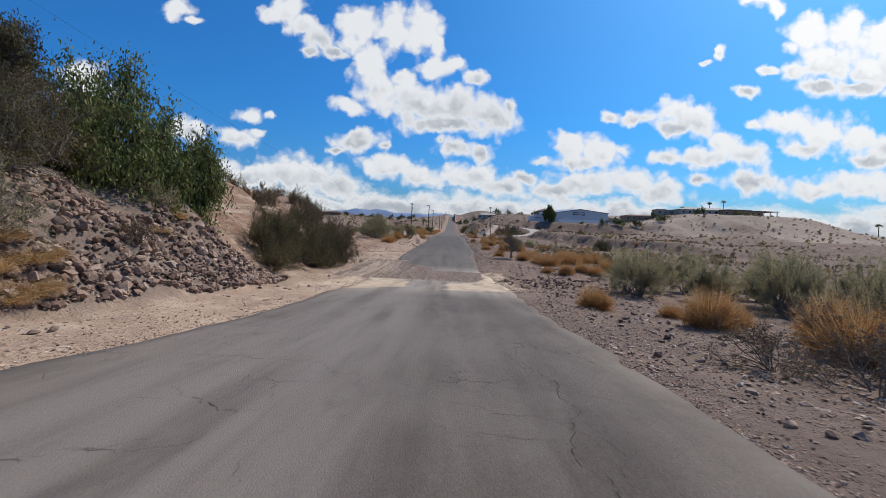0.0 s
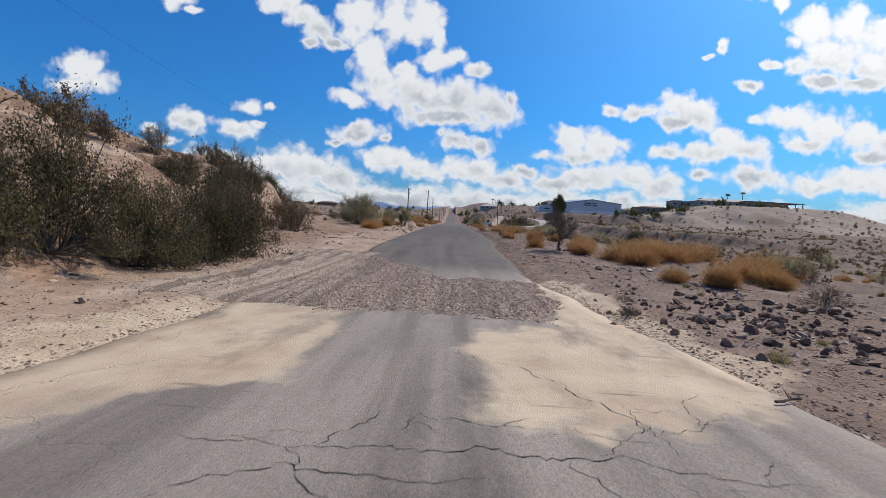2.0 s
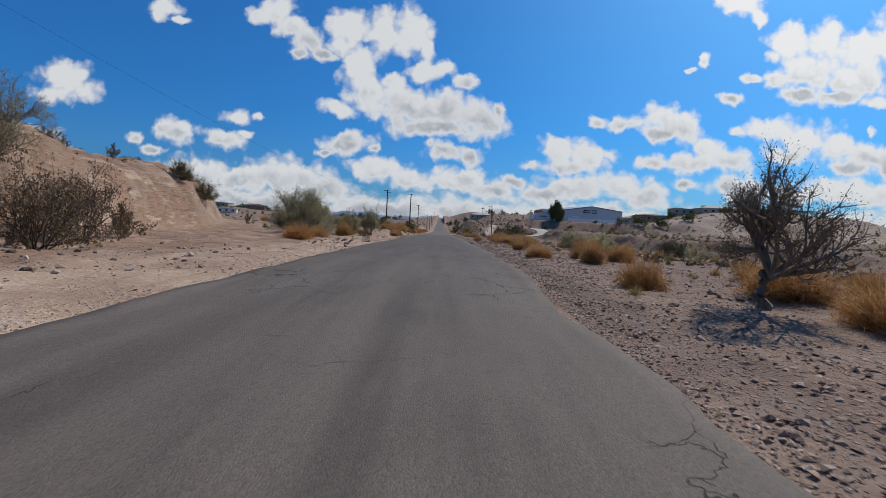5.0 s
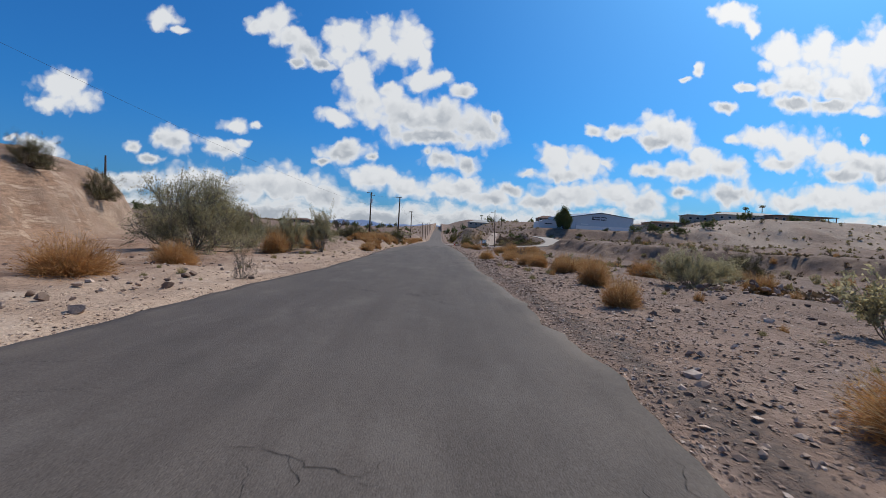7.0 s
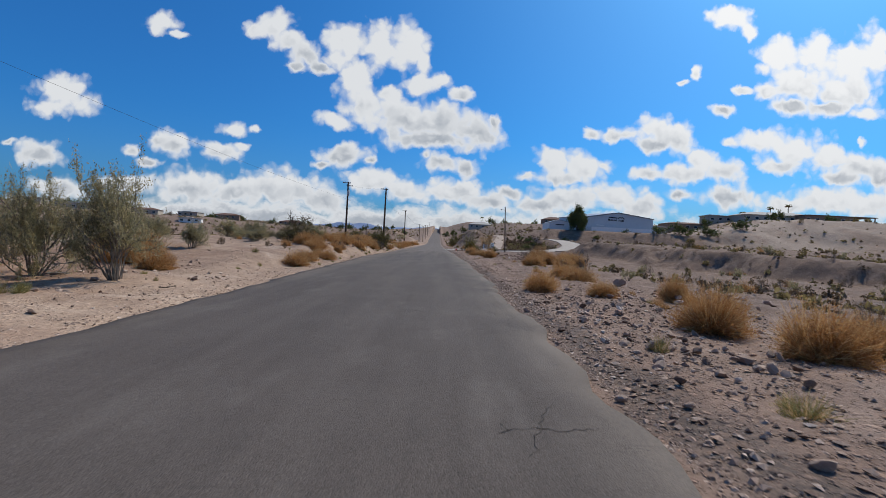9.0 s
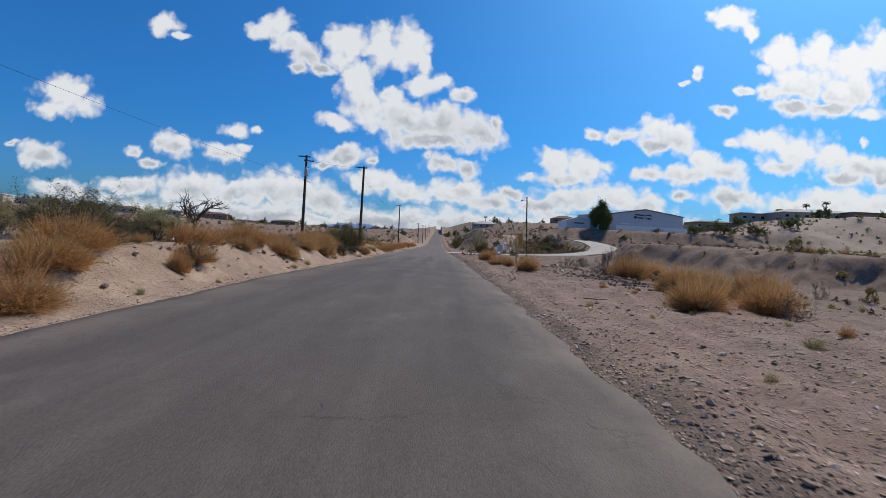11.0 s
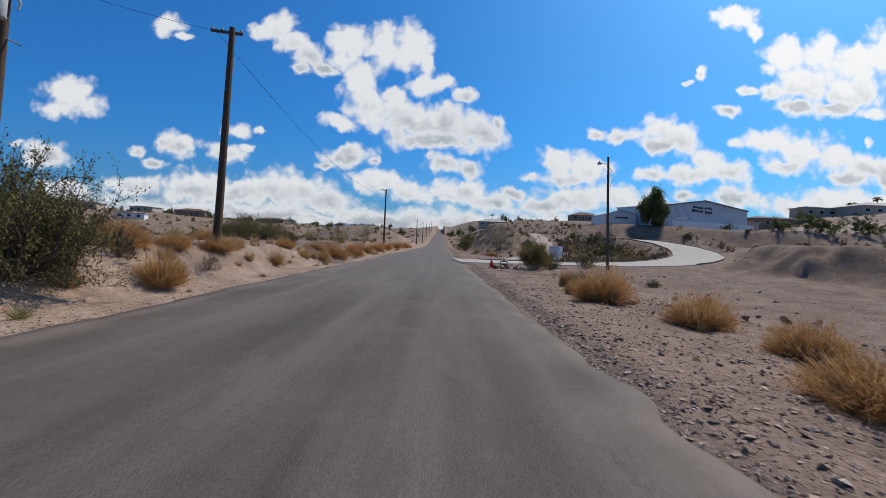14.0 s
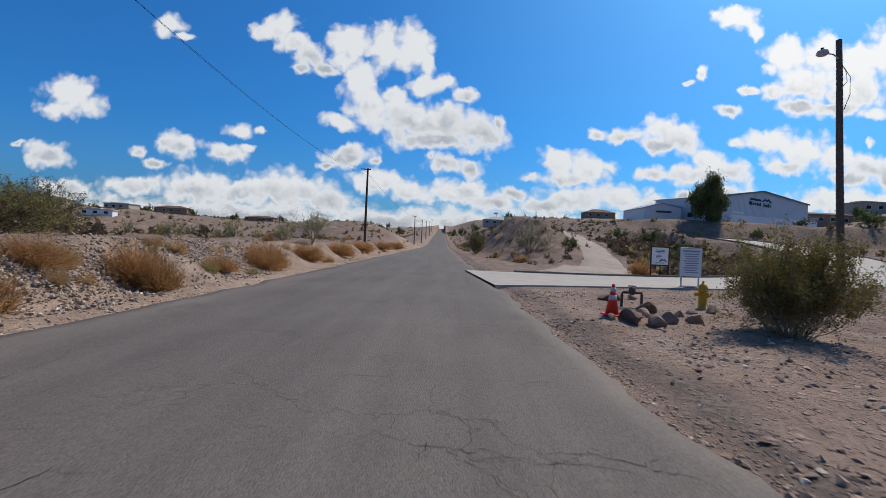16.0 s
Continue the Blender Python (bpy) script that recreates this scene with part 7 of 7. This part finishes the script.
def build_hall():
    """The hall stands turned to the road; its long gable front has a lower eave on one side."""
    ob = thing("meeting_hall", "large blue-grey metal hall with low gable roof", "building", (57.0, 252.0, 8.2))
    ob.rotation_euler = (0, 0, radians(29.5))
    wide, deep, peak = 41.5, 14.0, 18.4
    low, high, tall = 5.55, 8.3, 7.1
    def eave_at(x):
        return low + (high - low) * x / peak if x < peak else high + (tall - high) * (x - peak) / (wide - peak)
    part("wall", prism(bmesh.new(), [(0, -1.5), (wide, -1.5), (wide, tall), (peak, high), (0, low)], deep, (0, 0, 0)), SIDING, ob, "blue-grey ribbed metal wall")
    edge = [(-0.3, eave_at(0) - 0.05), (peak, high), (wide + 0.3, tall - 0.02)]
    part("roof", prism(bmesh.new(), edge + [(x, z + 0.16) for x, z in edge[::-1]], deep + 0.5, (0, -0.25, 0.01)), ROOF_METAL, ob, "grey metal roof")
    part("gable_trim", prism(bmesh.new(), [(x, z - 0.12) for x, z in edge] + [(x, z + 0.2) for x, z in edge[::-1]], 0.08, (0, -0.34, 0)), TRIM, ob, "dark trim along the gable")
    for i in range(82):
        x = 0.25 + i * 0.5
        h = eave_at(x) - 0.15
        part("rib", box(bmesh.new(), (0.05, 0.04, h), (x, -0.018, h / 2)), SIDING, ob)
    # painted emblem and name, kept as plain shapes
    g = lambda rows: [(12.6 + (x0 - 9.1) * 1.85, 12.6 + (x1 - 9.1) * 1.85, z * 1.0 + 0.75, h * 1.25) for x0, x1, z, h in rows]
    part("name_line", bars(bmesh.new(), g([(9.3, 9.9, 5.45, 0.36), (10.0, 10.6, 5.45, 0.36), (10.7, 11.3, 5.45, 0.36), (11.4, 11.9, 5.45, 0.36)]), -0.06, 0.05), BLACK, ob, "black painted bar")
    part("name_line", bars(bmesh.new(), g([(9.1, 9.75, 4.52, 0.62), (9.9, 10.25, 4.46, 0.42), (10.4, 10.75, 4.46, 0.42), (10.9, 11.2, 4.46, 0.42), (11.3, 11.55, 4.46, 0.42), (11.65, 11.85, 4.54, 0.6),
                                             (12.5, 12.75, 4.52, 0.62), (12.9, 13.0, 4.46, 0.42), (13.15, 13.5, 4.42, 0.5), (13.65, 13.9, 4.52, 0.62), (14.05, 14.25, 4.52, 0.55)]), -0.06, 0.05), BLACK, ob, "black painted bars")
    bm = bmesh.new()
    zig = [(12.0, 5.25), (12.9, 6.0), (13.3, 5.7), (13.7, 6.1), (14.6, 5.25), (14.1, 5.25), (13.65, 5.7), (13.3, 5.35), (12.9, 5.65), (12.5, 5.25)]
    prism(bm, [(12.6 + (x - 9.1) * 1.85, z + 0.75) for x, z in zig], 0.05, (0, -0.085, 0))
    part("emblem", bm, BLACK, ob, "black zigzag mountain emblem")
    part("light_panel", box(bmesh.new(), (4.6, 0.06, 0.42), (8.2, -0.07, 2.75), 0, 0.02), BLOCK, ob, "bright white panel on the wall")
    # side wall towards the road: entrance door and its frame
    door = part("door", box(bmesh.new(), (0.1, 1.3, 2.3), (-0.03, 9.5, 1.15)), GLASS_DARK, ob, "dark entrance door")
    part("door_frame", box(bmesh.new(), (0.06, 1.5, 2.42), (-0.02, 9.5, 1.17)), WHITE, door)
    part("window", box(bmesh.new(), (0.1, 1.2, 1.0), (-0.03, 5.5, 1.9)), GLASS_DARK, ob)
    wing = thing("hall_wing", "white low-gabled metal wing beside the hall", "building", (44.3, 257.0, 7.4))
    part("wall", prism(bmesh.new(), [(0, -0.8), (8.0, -0.8), (8.0, 4.1), (3.6, 4.95), (0, 3.8)], 11, (0, 0, 0)), SIDING_PALE, wing, "white metal wall")
    rim_line = [(-0.2, 3.76), (3.6, 4.96), (8.2, 4.08)]
    part("roof", prism(bmesh.new(), rim_line + [(x, z + 0.13) for x, z in rim_line[::-1]], 11.4, (0, -0.2, 0.01)), ROOF_METAL, wing)
    part("sign_bar", box(bmesh.new(), (3.4, 0.08, 0.4), (4.2, -0.05, 3.1)), INK, wing, "dark sign bar on the wing")
    part("window", box(bmesh.new(), (0.1, 1.2, 1.2), (8.02, 4.0, 2.0)), GLASS_DARK, wing)
    wall = thing("parapet_wall", "low white block wall before the hall", "wall", (58.6, 250.3, 8.0))
    wall.rotation_euler = (0, radians(-1.3), radians(29.5))
    part("blocks", box(bmesh.new(), (40.0, 0.22, 2.3), (20.0, 0, 0.75), 0, 0.01), BLOCK, wall)
    part("coping", box(bmesh.new(), (40.1, 0.3, 0.08), (20.0, 0, 1.93), 0, 0.01), BLOCK, wall)


build_hall()


# ---- houses ----
def house(x, y, wide, deep, tall, wall_mat, roof_mat, label, turn=0.0, roof="flat", rise=1.2, porch=0.0, z=None):
    gz = float(height(x, y)) if z is None else z
    ob = thing("house", label, "house", (x, y, gz), "houses on the ridges")
    ob.rotation_euler = (0, 0, radians(turn))
    part("wall", box(bmesh.new(), (wide - porch, deep, tall + 1.2), (-porch / 2, 0, tall / 2 - 0.6)), wall_mat, ob)
    if roof == "flat":
        part("roof", box(bmesh.new(), (wide + 0.9, deep + 0.9, 0.34), (0, 0, tall + 0.12), 0, 0.04), roof_mat, ob)
        part("parapet", box(bmesh.new(), (wide * 0.45, deep * 0.5, 0.5), (-wide * 0.15, 0.3, tall + 0.5), 0, 0.05), roof_mat, ob)
    else:
        bm = bmesh.new()
        a, b, o = wide / 2 + 0.5, deep / 2 + 0.5, max(wide / 2 - deep / 2, 0.3)
        low = [bm.verts.new(p) for p in ((-a, -b, tall), (a, -b, tall), (a, b, tall), (-a, b, tall))]
        r0, r1 = bm.verts.new((-o, 0, tall + rise)), bm.verts.new((o, 0, tall + rise))
        for f in ((low[0], low[1], r1, r0), (low[1], low[2], r1), (low[2], low[3], r0, r1), (low[3], low[0], r0), tuple(low[::-1])):
            bm.faces.new(f)
        part("roof", bm, roof_mat, ob)
    for i in range(max(2, int((wide - porch) // 4))):
        wx = -wide / 2 + 1.6 + i * 4.0
        w = part("window", box(bmesh.new(), (1.5, 0.08, 1.1), (wx, -deep / 2 - 0.02, tall * 0.55)), GLASS_DARK, ob)
        part("frame", box(bmesh.new(), (1.7, 0.05, 1.3), (wx, -deep / 2 - 0.005, tall * 0.55)), WHITE, w)
    if porch:
        for cx in (wide / 2 - 0.3, wide / 2 - porch / 2):
            for cy in (-deep / 2 + 0.3, deep / 2 - 0.3):
                part("column", box(bmesh.new(), (0.35, 0.35, tall + 1.0), (cx, cy, tall / 2 - 0.5), 0, 0.03), wall_mat, ob)
    return ob


house(185.0, 289.0, 33, 12, 3.8, STUCCO, ROOF_TILE, "brown flat-roofed house with open carport", 0, "flat", porch=9)
house(163.0, 296.0, 34, 14, 3.6, STUCCO_PALE, ROOF_PALE, "pale low-pitched roof house on the bluff", -4, "hip", 1.9)
house(124.0, 304.0, 20, 10, 3.4, STUCCO, ROOF_TILE, "tan house with brown roof on the bluff", 0, "hip", 1.0)
house(142.0, 306.0, 12, 8, 3.4, STUCCO_PALE, STUCCO_PALE, "small tan block house on the bluff", 0, "flat")
house(98.0, 288.0, 14, 9, 3.6, STUCCO_PALE, ROOF_PALE, "grey-tan outbuilding beside the hall", 0, "flat")
house(31.0, 405.0, 16, 10, 3.0, STUCCO_PALE, ROOF_PALE, "pale hip-roofed house on the hill", 0, "hip", 2.0)
house(78.0, 380.0, 14, 9, 3.0, STUCCO, ROOF_TILE, "brown-roofed house on the hill", 0, "hip", 1.8)
house(-162.0, 424.0, 18, 10, 3.2, STUCCO, ROOF_TILE, "brown hip-roofed house on the plateau", 10, "hip", 1.5)
house(-183.0, 410.0, 14, 9, 3.2, STUCCO_PALE, ROOF_PALE, "pale house on the plateau", 0, "flat")
house(-203.0, 335.0, 22, 9, 3.4, STUCCO_PALE, ROOF_PALE, "long pale house on the plateau", 20, "flat")
house(-226.0, 330.0, 12, 9, 3.4, STUCCO_PALE, BLOCK, "white-walled house on the plateau", 20, "flat")
house(-190.0, 372.0, 16, 9, 3.2, STUCCO_PALE, ROOF_TILE, "tan house with brown roof on the plateau", 12, "hip", 1.4)
house(-128.0, 470.0, 20, 10, 3.0, STUCCO, ROOF_TILE, "brown house on the far plateau", 0, "hip", 1.4)
house(-150.0, 352.0, 12, 5, 2.4, BLOCK, ROOF_PALE, "white trailer below the plateau", 15, "flat")
house(-26.5, 26.5, 9, 10, 2.4, STUCCO_PALE, BLACK, "low house with a dark roof behind trees", 0, "flat")


# ---- palms and ridge trees ----
def palm(x, y, tall, seed):
    rng = np.random.default_rng(seed)
    ob = thing("palm_tree", "tall slim fan palm against the sky", "tree", (x, y, float(height(x, y)) - 0.3), "palms on the bluff")
    pts = np.column_stack([np.cumsum(rng.normal(0, 0.05, 8)), np.cumsum(rng.normal(0, 0.05, 8)), np.linspace(0, tall, 8)])
    part("trunk", tubes([(pts, np.linspace(0.28, 0.17, 8))], 8), BARK_BROWN, ob, smooth=True)
    head = pts[-1]
    for i in range(26):
        az, lift = rng.uniform(0, 2 * math.pi), rng.uniform(-0.9, 1.0)
        d = np.array([math.cos(az), math.sin(az), 0])
        s = np.array([-d[1], d[0], 0])
        ln = rng.uniform(1.2, 1.7)
        mid, end = head + d * ln * 0.5 + np.array([0, 0, lift * 0.6]), head + d * ln + np.array([0, 0, lift * 0.7 - 0.35])
        co = [head, mid - s * 0.35, mid + s * 0.35, end - s * 0.5, end + s * 0.5, end + d * 0.35 - np.array([0, 0, 0.3])]
        part("frond", (co, [(0, 1, 2), (1, 3, 4, 2), (3, 5, 4)]), LEAF_TREE if lift > -0.5 else LEAF_BROWN, ob)
    return ob


for n, (x, y, tall) in enumerate([(190.5, 320, 12.5), (181.5, 321, 10.5), (153, 302, 5.5), (156.5, 302, 5.4), (202, 322, 6.5), (206, 322, 7.5), (211, 322, 7.8), (198, 318, 5.5), (44, 520, 8), (232, 250, 7)]):
    palm(x, y, tall, 300 + n)

tree("shade_tree", "round dark green tree before the hall", 210, 0.16, 8, 70, 5, 3, 34000, 0.046, LEAF_TREE, BARK_BROWN, 6.4, 8.3, (52.6, 247.6), 0.05, 0.035, 0.6, 0.03)
rng_r = np.random.default_rng(14)
RIDGE_TREE = [shrub("ridge_bush", "rounded dark green bush on the ridge", "bush", 45, 14, 78, 3, 2, 2600, 0.08, LEAF_TREE, BARK_BROWN, 0.5, 0.05, 0.04, 0.014)]
plant_all(RIDGE_TREE, [(87, 241, 9, 4.2), (96, 239, 8, 3.8), (112, 244, 7, 4.6), (80, 243, 6, 3.0), (150, 276, 8, 5.0), (168, 270, 6, 4.0), (133, 300, 6, 4.5), (70, 246, 3, 1.8), (57, 240, 2.4, 1.6), (45, 238, 2.4, 1.4),
                      (14, 208, 2.2, 1.4), (28.5, 213, 3, 1.8), (29, 222, 3.5, 2.0), (27.5, 229, 3, 1.8), (25.5, 207, 3, 1.6)]
          + [(x, 455 + 8 * math.sin(x), 7 + rng_r.uniform(-2, 2), 5 + rng_r.uniform(-1, 2)) for x in (8, 14, 22, 46, 58, 70, 84)]
          + [(-190 - rng_r.uniform(0, 50), 350 + rng_r.uniform(0, 30), 7, 5.5) for _ in range(14)]
          + [(-165 + i * 13.0, 400 + i * 16 + rng_r.uniform(0, 30), 6 + rng_r.uniform(-2, 2), 4 + rng_r.uniform(-1, 1.5)) for i in range(10)]
          + [(-30 - 10 * i, 470 + rng_r.uniform(0, 40), 7, 5) for i in range(7)], 150, "green trees on the ridges")


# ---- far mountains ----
# the blue of the hazy distance is painted into the mountains' colour
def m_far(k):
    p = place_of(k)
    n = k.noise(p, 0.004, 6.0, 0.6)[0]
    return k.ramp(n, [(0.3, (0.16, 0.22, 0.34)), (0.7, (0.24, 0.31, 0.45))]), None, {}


MOUNTAIN = material("far rock with painted haze", m_far, 1.0)


def build_mountains():
    xs, ys = np.linspace(-4200, 3200, 240), np.linspace(3900, 4550, 26)
    mx, my = np.meshgrid(xs, ys)
    ridge = 60 + 130 * np.exp(-((mx + 500) / 620) ** 2) + 95 * np.exp(-((mx + 1900) / 700) ** 2) + 60 * np.exp(-((mx - 900) / 500) ** 2)
    shape = np.sin(np.clip((my - 3900) / 650, 0, 1) * math.pi) ** 0.8
    zs = 18 + ridge * shape * (0.75 + 0.55 * fbm(mx, my, 500, 5, 150)) - 30 * (1 - shape)
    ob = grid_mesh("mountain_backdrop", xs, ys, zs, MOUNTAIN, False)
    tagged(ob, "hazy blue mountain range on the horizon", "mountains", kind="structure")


build_mountains()

# templates take their own places once all copies are made
for ob, m in PENDING:
    ob.matrix_basis = m
